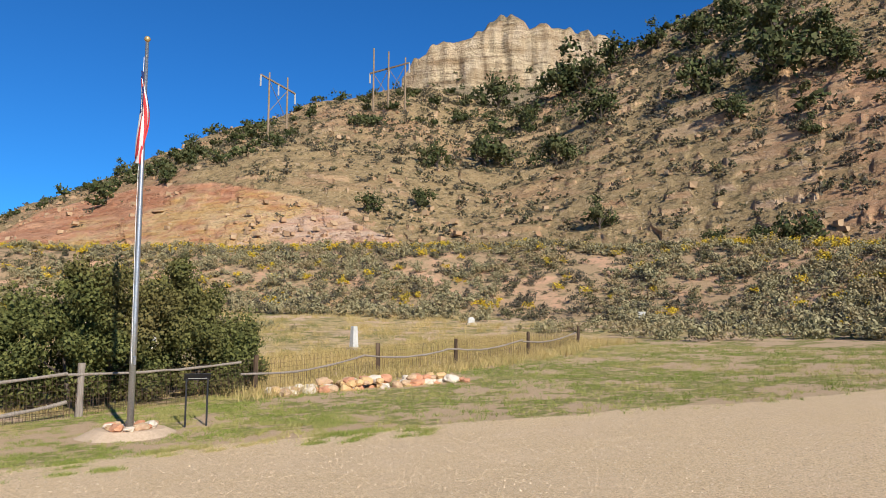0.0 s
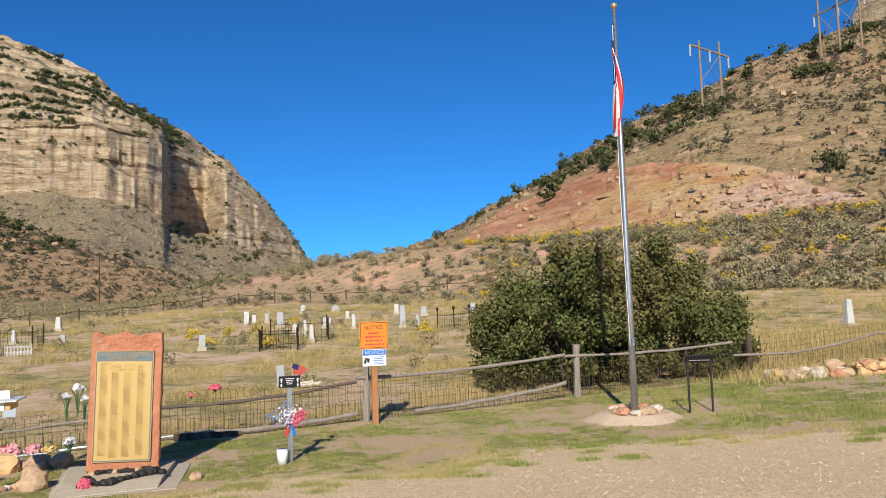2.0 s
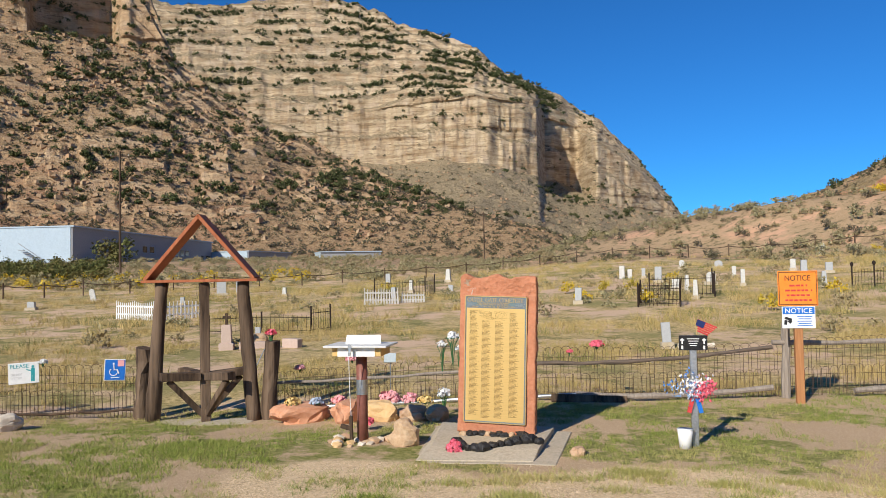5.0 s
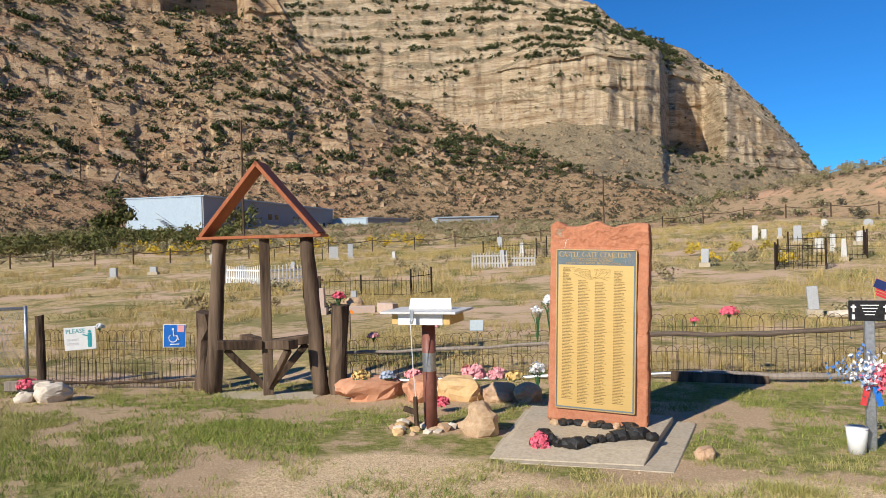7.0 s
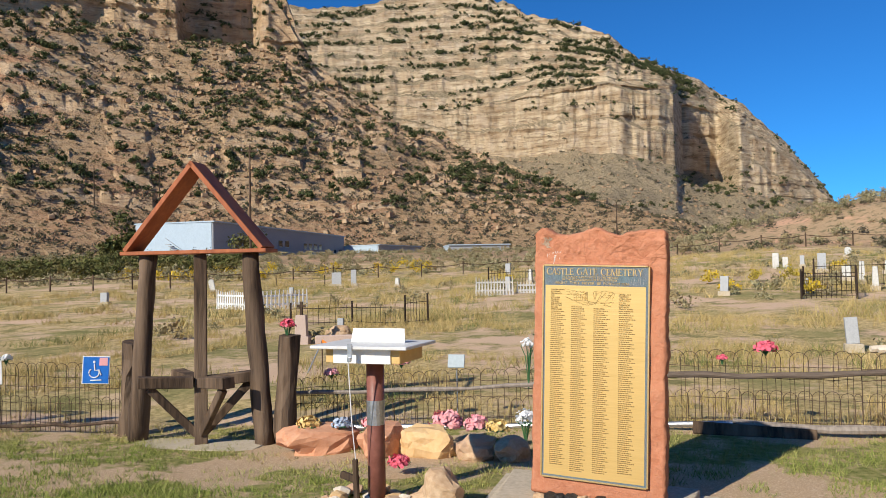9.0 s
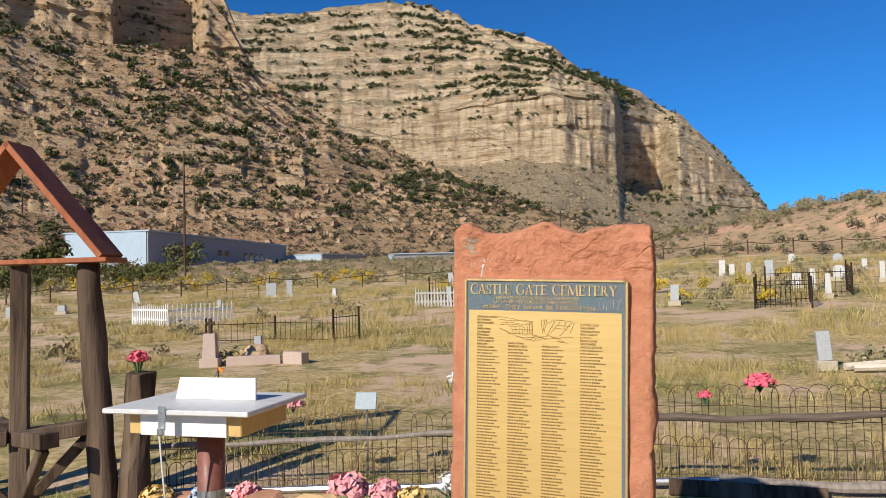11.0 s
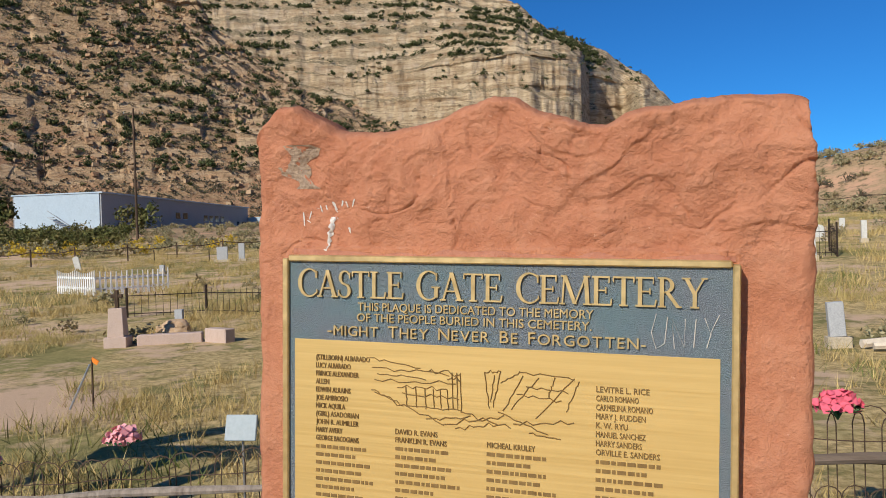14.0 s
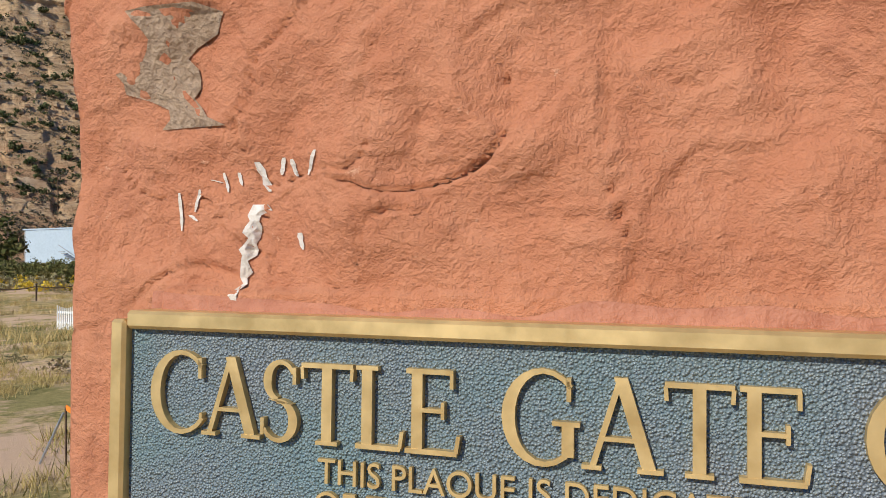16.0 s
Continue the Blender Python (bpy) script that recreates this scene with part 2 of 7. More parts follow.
def raw_mesh(name, V, F, mat, attrs=None, smooth_faces=False):
    me = bpy.data.meshes.new(name)
    k = F.shape[1]
    me.vertices.add(len(V)), me.loops.add(F.size), me.polygons.add(len(F))
    me.vertices.foreach_set("co", np.ascontiguousarray(V, np.float32).ravel())
    me.loops.foreach_set("vertex_index", np.ascontiguousarray(F, np.int32).ravel())
    me.polygons.foreach_set("loop_start", np.arange(len(F), dtype=np.int32) * k)
    me.polygons.foreach_set("loop_total", np.full(len(F), k, np.int32))
    me.polygons.foreach_set("use_smooth", np.full(len(F), smooth_faces))
    me.update(calc_edges=True)
    me.validate()
    for key, v in (attrs or {}).items():
        me.attributes.new(key, "FLOAT", "POINT").data.foreach_set("value", np.ascontiguousarray(v, np.float32).ravel())
    me.materials.append(mat)
    return new(name, me)


# ---- the lie of the land ----
CX, CY, EYE, TURN = 2.0, -8.0, 1.95, 1.1


def polar(x, y):
    return np.degrees(np.arctan2(np.asarray(x) - CX, np.asarray(y) - CY)) - TURN, np.hypot(np.asarray(x) - CX, np.asarray(y) - CY)


BENCH_AZ = [-14, -7, -2, 2, 6, 14, 23, 37, 52, 74, 100, 130, 150]
BENCH_EL = [1.0, 2.1, 3.4, 4.3, 4.5, 4.8, 5.2, 5.8, 5.9, 5.4, 5.0, 3.0, 1.0]


def rim_r(az):
    return ease(az, [-14, 0, 10, 30, 60, 75, 110, 150], [100, 92, 86, 80, 76, 68, 60, 55], 8)


def land(x, y, rough=True):
    """Height of the ground at x, y."""
    x, y = np.asarray(x, float), np.asarray(y, float)
    az, r = polar(x, y)
    z = 0.062 * soft(y - 10.5, 2.0) * (0.45 + 0.55 * smooth(-28, 2, x)) + 0.045 * soft(x - 7.5, 1.5) + 0.043 * soft(-2.5 - y, 1.0) * (1 - smooth(30, 60, r))
    z = z + 0.03 * soft(r - 60, 10) * smooth(-10, -25, az) * smooth(-120, -80, az)
    z = z - 0.17 * np.exp(-((x + 4.9) / 3.0) ** 2 - ((y - 1.4) / 1.7) ** 2)
    z = np.minimum(z, 3.0 + 0.018 * r)
    z = np.where(r > 240, np.minimum(z, 7.2), z)
    fade = smooth(-16, -8, az) * (1 - smooth(140, 150, az))
    top = EYE + rim_r(az) * tan_d(ease(az, BENCH_AZ, BENCH_EL, 3))
    foot = rim_r(az) - ease(az, [-14, 10, 40, 75, 150], [18, 20, 28, 24, 20], 8)
    t = smooth(0, 1, (r - foot) / (rim_r(az) - foot))
    z = z + fade * t * np.maximum(top - np.minimum(z, top), 0)
    if rough:
        z = z + fade * t * (1 - smooth(1.0, 1.25, r / rim_r(az))) * 1.6 * (fbm(x * 0.15, y * 0.15, 0, 4) - 0.5)
        z = z + 0.05 * (fbm(x * 0.7, y * 0.7, 2, 4) - 0.5) + smooth(20, 60, r) * 0.5 * (fbm(x * 0.12, y * 0.12, 5, 3) - 0.5)
    return z


LOT_X = [-30, -8, -3, -1.1, 0, 1.7, 3.6, 5.6, 8.5, 10.7, 13, 14.6, 16.7, 19.3, 30, 60]
LOT_Y = [-24, -14, -6.5, -3.1, -2.0, -1.0, -0.95, -0.4, -0.5, -1.4, -2.6, -4.1, -5.2, -7.1, -14, -34]
FENCE_X = [-40, -8.2, -7.3, -6.5, -5.2, -4.05, -3.57, -2.3, -1.6, 0.26, 1.54, 3.7, 5.7, 8.35, 13, 17.9, 21.2, 26, 31.5, 45]
FENCE_Y = [-4, -0.2, 0.2, 0.75, 1.4, 1.8, 1.95, 2.3, 2.5, 2.9, 3.12, 3.7, 4.3, 4.8, 5.45, 6.3, 6.1, 6.8, 8.3, 6]


def build_ground():
    az = np.concatenate([np.arange(-64, 84, 0.25), np.arange(84, 296, 2.0)])
    rr = np.concatenate([np.geomspace(0.25, 130, 330), np.geomspace(135, 4500, 40)])
    A, R = np.meshgrid(np.radians(az), rr)
    X, Y = CX + np.sin(A) * R, CY + np.cos(A) * R
    Z = land(X, Y)
    lot = np.interp(X, LOT_X, LOT_Y)
    fen = np.interp(X, FENCE_X, FENCE_Y)
    wob = 1.4 * (fbm(X * 0.5, Y * 0.5, 9, 3) - 0.5)
    gravel = 1 - smooth(-0.5, 0.6, Y - lot + wob)
    gravel = np.maximum(gravel, 0.9 * smooth(1.3, 0.3, np.hypot((X + 0.9) / 1.6, (Y + 2.2) / 1.2)))
    turf = smooth(-0.5, 0.5, Y - lot + wob) * (1 - smooth(-0.2, 0.9, Y - fen + wob)) * (0.25 + 0.75 * smooth(0.38, 0.55, fbm(X * 0.9, Y * 0.9, 4, 4)))
    dry = smooth(-0.3, 0.8, Y - fen + wob * 0.6)
    a, r = polar(X, Y)
    slope = smooth(-17, -9, a) * smooth(-0.1, 0.25, (r - rim_r(a) + 26) / 26)
    slope = np.maximum(slope, smooth(-6, -12, a) * smooth(85, 120, r))
    ob = grid_mesh("ground", np.stack([X, Y, Z], -1), GROUND, {"gravel": gravel, "turf": turf, "dry": dry, "slope": slope}, wrap=True)
    return tagged(ob, "gravel lot, green turf and dry grass ground", "ground", kind="structure")


build_ground()


def stairs(u, n, riser, rise=0.85):
    """Splits a climb into n steps: how far back and how high."""
    i, f = np.floor(u * n), u * n - np.floor(u * n)
    up = np.clip(f / riser, 0, 1)
    back = np.clip((f - riser) / (1 - riser), 0, 1)
    return (i + 0.12 * up + 0.88 * back) / n, (i + rise * up + (1 - rise) * back) / n


def rocky_sheet(name, az, knots, rows, mat, jag, label, attrs=None, bed=4.0, wander=0.10, patchy=1.0, relief=1.0):
    """A mountainside: knots are (distance, height) along the azimuths; between them the flank climbs evenly or in steps."""
    A = np.radians(az + TURN)[None, :]
    R, Z, J = [], [], []
    for (r0, z0), (r1, z1), (n, steps, riser), (j0, j1) in zip(knots, knots[1:], rows, jag):
        u = np.linspace(0, 1, n, endpoint=False)[:, None] + 0 * A
        wob = wander * (fbm(A * 34 + 0 * u, u * 3, 1, 4) - 0.5)
        uu = np.clip(u + wob * np.sin(np.pi * u) + 0.35 * wander * np.sin(u * 17) * np.sin(np.pi * u), 0, 0.9999)
        back, up = stairs(uu, steps, riser, 0.85 if riser > 0.6 else 0.55) if steps else (u, u)
        if steps and patchy < 1 and riser < 0.6:
            mask = patchy * smooth(0.44, 0.56, fbm(A * 26 + 0 * u, u * 3.2, 6, 4))
            back, up = u + (back - u) * mask, u + (up - u) * mask
        R.append(r0 + (r1 - r0) * back), Z.append(z0 + (z1 - z0) * up), J.append(j0 + (j1 - j0) * u)
    R, Z, J = np.concatenate(R), np.concatenate(Z), np.concatenate(J)
    X, Y = CX + np.sin(A) * R, CY + np.cos(A) * R
    S = A * R.mean()
    cols = fbm(S * 0.05, Z * 0.008, 3, 5) - 0.5
    blocks = vnoise(S * 0.16, Z * 0.03, 7) + 0.5 * vnoise(S * 0.4, Z * 0.1, 8) - 0.75
    beds = hash3(np.floor(Z / 8 + 5 * fbm(S * 0.006, Z * 0.03, 2, 3)), 0 * S, 0 * S) - 0.5
    lumps = fbm(X * 0.045, Y * 0.045, Z * 0.045, 5) - 0.5
    D = J * smooth(0.05, 0.3, J) * relief * (15 * cols + 7 * blocks + bed * beds) + (1 - np.clip(J, 0, 1)) * 3.0 * lumps * np.clip(R / 200, 0.3, 1)
    R2 = R + D
    gully = np.abs(fbm(S * 0.02, R * 0.006, 5, 4) - 0.5)
    edge = np.sin(np.pi * np.clip(np.linspace(0, 1.25, len(R))[:, None], 0, 1))
    Z2 = Z + (1 - np.clip(J, 0, 1)) * (15 * lumps - 16 * (gully - 0.12) * edge) * np.clip(R / 300 - 0.3, 0.15, 1)
    P = np.stack([CX + np.sin(A) * R2, CY + np.cos(A) * R2, Z2], -1)
    ob = grid_mesh(name, P[::-1], mat, {k: f(A * 180 / np.pi - TURN + 0 * R, R, Z)[::-1] for k, f in (attrs or {}).items()}, smooth_faces=False)
    return tagged(ob, label, "mountain", kind="structure"), P, J


# far cliff above the canyon
C_AZ = [-75, -46, -39, -34, -29, -26, -23, -19.8, -14.5, -12.9, -7.7, -4, -1.6, -0.2, 0.8, 6]
C_SKY = [22, 20.5, 19.3, 19.7, 20.4, 20.5, 19.8, 18.7, 17.0, 15.3, 12.8, 9.8, 6.9, 4.6, 3.2, 2]
C_RIM = [14, 13.5, 13.0, 12.6, 12.3, 12.2, 12.6, 13.6, 13.6, 13.2, 11.4, 8.7, 6.3, 4.3, 3.0, 1.8]
C_FOOT = [10, 11, 11.4, 11.2, 10.2, 9.0, 8.6, 8.7, 8.5, 8.2, 6.4, 4.8, 4.3, 3.4, 2.6, 1.5]
az = np.arange(-64, 6, 0.1)
sky_el, rim_el, foot_el = (ease(az, C_AZ, e, 0.7) for e in (C_SKY, C_RIM, C_FOOT))
rim_el = rim_el + 0.5 * (fbm(az * 0.8, 0 * az, 0, 4) - 0.5)
sky_el = sky_el + 0.5 * (fbm(az * 1.3, 0 * az, 4, 4) - 0.5)
turn = ease(az, [-64, -24, -13, -7, 6], [500, 480, 460, 520, 660], 2.5)
up = lambda r, el: EYE + r * tan_d(el)
recess = 62 * smooth(-10.2, -9.6, az) * smooth(-5.6, -7.4, az)
wall = turn + recess
knots = [(turn - 210, 0 * az + 2), (wall, up(wall, foot_el)), (wall + 14, up(wall + 14, rim_el)), (turn + 130, up(turn + 130, sky_el)), (turn + 330, up(turn + 130, sky_el) - 10)]
cliff, CLIFF_P, CLIFF_J = rocky_sheet("far_cliff_mountain", az, knots, [(60, 0, 0), (80, 2, 0.9), (210, 9, 0.5), (8, 0, 0)], ROCKY, [(0.0, 0.12), (0.5, 0.7), (0.55, 0.4), (0.3, 0)],
                                      "tan sandstone cliff mountain with ledges and talus", wander=0.36, relief=np.interp(az, [-64, -19, -14, 6], [0.55, 0.6, 1.25, 1.25])[None, :])

# near spur with talus
S_AZ = [-90, -62, -50, -46, -42, -39.1, -37.4, -34, -30, -23.4, -17.9, -15, -10, -6]
S_RIDGE = [18, 17.5, 17, 16.8, 16.6, 16.8, 15.6, 13.1, 10.6, 8.4, 5.9, 4.4, 3.2, 1.6]
S_TOP = [26, 26, 25, 24, 23.5, 20.5, 16.2, 13.5, 10.8, 8.5, 6.0, 4.5, 3.3, 1.7]
az = np.arange(-84, -6, 0.12)
ridge_el, top_el = ease(az, S_AZ, S_RIDGE, 1.2), ease(az, S_AZ, S_TOP, 0.5)
ridge_el = ridge_el + 0.12 * (fbm(az * 1.1, 0 * az, 8, 4) - 0.5)
top_el = np.maximum(top_el + 0.7 * (fbm(az * 0.9, 0 * az, 6, 4) - 0.5), ridge_el + 0.1)
rr = np.interp(az, [-84, -40, -20, -6], [345, 355, 340, 310])
alcove = 26 * smooth(-46.6, -46.0, az) * smooth(-40.6, -41.4, az)
knots = [(0 * az + 230, 0 * az + 3.0), (0 * az + 268, up(268, np.interp(az, [-84, -46, -17, -9, -6], [5.2, 5.0, 4.0, 3.0, 1.5]))), (rr, up(rr, ridge_el)), (rr + 0.5 + 0.9 * alcove, up(rr, ridge_el) + 0.4), (rr + 8 + alcove, up(rr + 8, top_el)), (rr + 90, up(rr + 8, top_el) - 12)]
spur, SPUR_P, SPUR_J = rocky_sheet("near_spur_mountain", az, knots, [(30, 0, 0), (190, 10, 0.3), (10, 0, 0), (50, 3, 0.7), (8, 0, 0)], SPUR, [(0, 0), (0.06, 0.12), (0.2, 0.4), (0.5, 0.6), (0.3, 0)],
                                   "brown talus hillside with rock ledges and junipers", patchy=0.95)

# right hand hill
H_AZ = [2, 8, 12.5, 15.7, 19.2, 21.7, 26, 30, 36, 41.6, 48, 52.6, 56.9, 60.2, 64, 72, 88, 118, 133]
H_SKY = [2.5, 4.4, 6.4, 8.2, 9.9, 11.3, 13.7, 14.9, 16.9, 17.9, 16.4, 17.2, 19.7, 20.8, 22.3, 25, 26, 19, 5]
az = np.arange(2, 128, 0.15)
sky_el = ease(az, H_AZ, H_SKY, 1.5) + 0.10 * (fbm(az * 0.9, 0 * az, 3, 4) - 0.5)
r0 = rim_r(az) + np.interp(az, [2, 30, 128], [26, 14, 8])
r1 = np.interp(az, [2, 14, 25, 40, 60, 128], [420, 330, 250, 225, 215, 190])
z0 = EYE + r0 * tan_d(ease(az, BENCH_AZ, BENCH_EL, 3) - 1.5)


def bare_mask(a, r, z):
    el = np.degrees(np.arctan2(z - EYE, r))
    up_edge = np.interp(a, [8, 12.5, 15.7, 21.8, 26.9, 33.5, 37, 42], [4.5, 5.6, 7.8, 10.0, 10.4, 9.7, 8.6, 6.0])
    return smooth(0.6, -0.6, el - up_edge) * (1 - smooth(40, 44, a)) + 0.42 * smooth(1.0, 0.2, np.abs(el - 6.6)) * smooth(36, 44, a)


def bare_tone(a, r, z):
    el = np.degrees(np.arctan2(z - EYE, r))
    return np.clip((a - 13) / 26 + (8.0 - el) * 0.10, 0, 1)


rm = r0 + (r1 - r0) * 0.28
zm = z0 + (EYE + r1 * tan_d(sky_el) - z0) * np.interp(az, [2, 14, 30, 45, 128], [0.3, 0.42, 0.40, 0.30, 0.28])
knots = [(r0, z0), (rm, zm), (r1, EYE + r1 * tan_d(sky_el)), (r1 + 220, EYE + r1 * tan_d(sky_el) - 15)]
hill, HILL_P, HILL_J = rocky_sheet("near_hillside", az, knots, [(110, 7, 0.3), (130, 9, 0.25), (8, 0, 0)], HILL, [(0.0, 0.0), (0.0, 0.0), (0, 0)],
                                   "dry grassy hillside with bare red and yellow rock", {"bare": bare_mask, "bare_tone": bare_tone}, patchy=0.55, wander=0.2)

# butte behind the hill
az = np.arange(40.4, 58.6, 0.05)
top = np.interp(az, [40.4, 41.3, 42.9, 46.5, 47.7, 48.5, 50.5, 53, 57, 58.6], [18.0, 19.4, 20.7, 21.5, 22.5, 22.8, 22.0, 22.1, 20.8, 18.5]) + 0.5 * (vnoise(az * 2.2, 0 * az) - 0.5)
rb = 330 - 10 * np.sin((az - 40) / 18 * 3.14)
knots = [(rb - 100, up(rb, 10.5)), (rb - 12, up(rb, 17.2)), (rb, up(rb, top)), (rb + 70, up(rb, top) - 5)]
butte, BUTTE_P, _ = rocky_sheet("butte", az, knots, [(14, 0, 0), (50, 1, 0.97), (4, 0, 0)], ROCKY, [(0.15, 0.4), (0.6, 0.5), (0.2, 0)], "pale sandstone butte with vertical columns", bed=0.5)


# ---- parts ----
def thing(name, label, category, at=(0, 0, 0), rz=0.0, group="", kind=""):
    ob = new(name)
    ob.empty_display_size = 0.1
    ob.matrix_world = pose(*at, 0, 0, rz)
    return tagged(ob, label, category, group, kind)


def part(name, bm, material, parent=None, label="", smooth_faces=False):
    me = bpy.data.meshes.new(name)
    for f in bm.faces:
        f.smooth = smooth_faces
    bm.to_mesh(me)
    bm.free()
    me.materials.append(material)
    ob = new(name, me)
    ob.parent = parent
    return tagged(ob, label)


def box(bm, size, at=(0, 0, 0), rot=(0, 0, 0), bevel=0.0, taper=1.0):
    m = pose(*at, *rot)
    made = bmesh.ops.create_cube(bm, size=1.0)["verts"]
    for v in made:
        k = taper if v.co.z > 0 else 1.0
        v.co = Vector((v.co.x * size[0] * k, v.co.y * size[1] * k, v.co.z * size[2]))
    if bevel:
        edges = list({e for v in made for e in v.link_edges})
        made = bmesh.ops.bevel(bm, geom=edges, offset=bevel, segments=1, affect="EDGES")["verts"]
    for v in {v for v in made}:
        v.co = m @ v.co
    return bm


def box_bm(size, at=(0, 0, 0), rot=(0, 0, 0), bevel=0.0, taper=1.0):
    return box(bmesh.new(), size, at, rot, bevel, taper)


def tube(bm, pts, radii, sides=8, cap=True):
    """A round bar along points."""
    pts = [Vector(p) for p in pts]
    radii = [radii] * len(pts) if isinstance(radii, (int, float)) else radii
    rings = []
    for i, p in enumerate(pts):
        d = (pts[min(i + 1, len(pts) - 1)] - pts[max(i - 1, 0)]).normalized()
        q = d.to_track_quat("Z", "Y")
        rings.append([bm.verts.new(p + q @ Vector((math.cos(a) * radii[i], math.sin(a) * radii[i], 0))) for a in (k * 2 * math.pi / sides for k in range(sides))])
    for a, b in zip(rings, rings[1:]):
        for k in range(sides):
            bm.faces.new((a[k], a[(k + 1) % sides], b[(k + 1) % sides], b[k]))
    if cap:
        bm.faces.new(rings[0][::-1]), bm.faces.new(rings[-1])
    return bm


def rough_up(bm, amount, scale, seed=0.0):
    for v in bm.verts:
        v.co += noise.noise_vector(v.co * scale + Vector((seed, seed * 1.7, -seed))) * amount
    return bm


def stone_bm(size, seed, cuts=2, rough=0.22):
    bm = bmesh.new()
    bmesh.ops.create_icosphere(bm, subdivisions=cuts, radius=0.5)
    for v in bm.verts:
        d = noise.noise_vector(v.co * 2.3 + Vector((seed * 3.1, seed, 7))) * rough + noise.noise_vector(v.co * 6 + Vector((seed, 5, 1))) * rough * 0.3
        v.co = v.co + d
        v.co = Vector((max(-0.52, min(0.52, v.co.x)) * size[0], max(-0.52, min(0.52, v.co.y)) * size[1], max(-0.40, min(0.47, v.co.z)) * size[2]))
    return bm


def post_bm(h, r0, r1, sides=9, lean=(0, 0), seed=0.0, rough=0.012):
    n = max(4, int(h / 0.18))
    pts = [(lean[0] * i / n, lean[1] * i / n, h * i / n) for i in range(n + 1)]
    bm = tube(bmesh.new(), pts, [r0 + (r1 - r0) * i / n for i in range(n + 1)], sides)
    return rough_up(bm, rough, 6, seed)


def flat_z(x, y):
    return float(land(np.array(x), np.array(y)))


def text_bm(words, height, width=0.0, depth=0.002, spacing=1.0):
    """Raised letters, centred, standing in the x-z plane and facing -y."""
    cu = bpy.data.curves.new("letters", "FONT")
    cu.body, cu.size, cu.extrude, cu.align_x, cu.resolution_u, cu.space_character = words, 1.0, 0.0, "CENTER", 5 if height > 0.012 else 2, spacing
    ob = bpy.data.objects.new("letters", cu)
    scene.collection.objects.link(ob)
    bpy.context.view_layer.update()
    me = bpy.data.meshes.new_from_object(ob.evaluated_get(bpy.context.evaluated_depsgraph_get()))
    bm = bmesh.new()
    bm.from_mesh(me)
    bpy.data.objects.remove(ob), bpy.data.curves.remove(cu), bpy.data.meshes.remove(me)
    xs, ys = [v.co.x for v in bm.verts], [v.co.y for v in bm.verts]
    cap = 0.69
    k = height / cap
    kx = width / (max(xs) - min(xs)) if width else k
    mid = (max(xs) + min(xs)) / 2
    for v in bm.verts:
        v.co = Vector(((v.co.x - mid) * kx, 0, v.co.y * k))
    if depth:
        made = bmesh.ops.extrude_face_region(bm, geom=bm.faces[:])["geom"]
        for v in made:
            if isinstance(v, bmesh.types.BMVert):
                v.co.y -= depth
        bmesh.ops.recalc_face_normals(bm, faces=bm.faces[:])
    return bm


def moved(bm, m):
    bmesh.ops.transform(bm, matrix=m, verts=bm.verts[:])
    return bm


# ---- monument ----
def sandstone():
    n = Nodes("red_sandstone")
    big, fine, grain = n.noise(3.0, 6, 0.65), n.noise(22, 8, 0.7), n.noise(190, 4, 0.7)
    col = n.mix(n.ramp(big, 0.3, 0.7), (0.42, 0.155, 0.080), (0.545, 0.232, 0.127))
    col = n.mix(n.ramp(fine, 0.42, 0.7, 0, 0.6), col, (0.60, 0.29, 0.17))
    col = n.mix(n.ramp(n.noise(60, 4, 0.8), 0.66, 0.74, 0, 0.8), col, (0.72, 0.42, 0.28))
    col = n.mix(n.ramp(n.noise(11, 5, 0.7), 0.60, 0.68, 0, 0.5), col, (0.34, 0.115, 0.06))
    h = n.math("ADD", n.math("MULTIPLY", fine, 0.6), n.math("ADD", n.math("MULTIPLY", big, 0.8), n.math("MULTIPLY", grain, 0.10)))
    return n.finish(col, 0.85, h, 1.0, 0.022, spec=0.25)


STONE_RED = sandstone()
CONCRETE = simple("grey_concrete", (0.36, 0.30, 0.215), (0.53, 0.45, 0.33), 30, 0.9, 0.4, 0.004)
def patina():
    n = Nodes("dark_patina_bronze")
    peb = n.voronoi(640, "Distance")
    fine, big = n.noise(420, 3, 0.7), n.noise(9, 4)
    col = n.mix(n.ramp(peb, 0.15, 0.6), (0.38, 0.43, 0.462), (0.155, 0.185, 0.212))
    col = n.mix(n.ramp(big, 0.42, 0.68, 0, 0.6), col, (0.15, 0.27, 0.29))
    return n.finish(col, n.ramp(fine, 0.3, 0.7, 0.35, 0.6), n.math("SUBTRACT", fine, n.math("MULTIPLY", peb, 1.2)), 0.8, 0.003, 0.15, 0.6)


PATINA = patina()
GOLD = simple("brushed_gold_bronze", (0.66, 0.44, 0.15), (0.74, 0.51, 0.19), 60, 0.40, 0.04, 0.001, 0.45, stretch=(0.05, 1, 4.0), spec=0.5)
BRONZE = simple("polished_bronze", (0.52, 0.36, 0.15), (0.66, 0.48, 0.22), 50, 0.4, 0.1, 0.001, 0.6)
INK = simple("dark_cast_letters", (0.15, 0.088, 0.028), (0.23, 0.14, 0.045), 60, 0.6)
WHITE_PAINT = simple("white_paint", (0.70, 0.70, 0.67), (0.82, 0.82, 0.80), 12, 0.6, 0.15)
CHALK = simple("white_scratches", (0.50, 0.44, 0.37), (0.72, 0.69, 0.64), 160, 0.9, 0.8, 0.004)
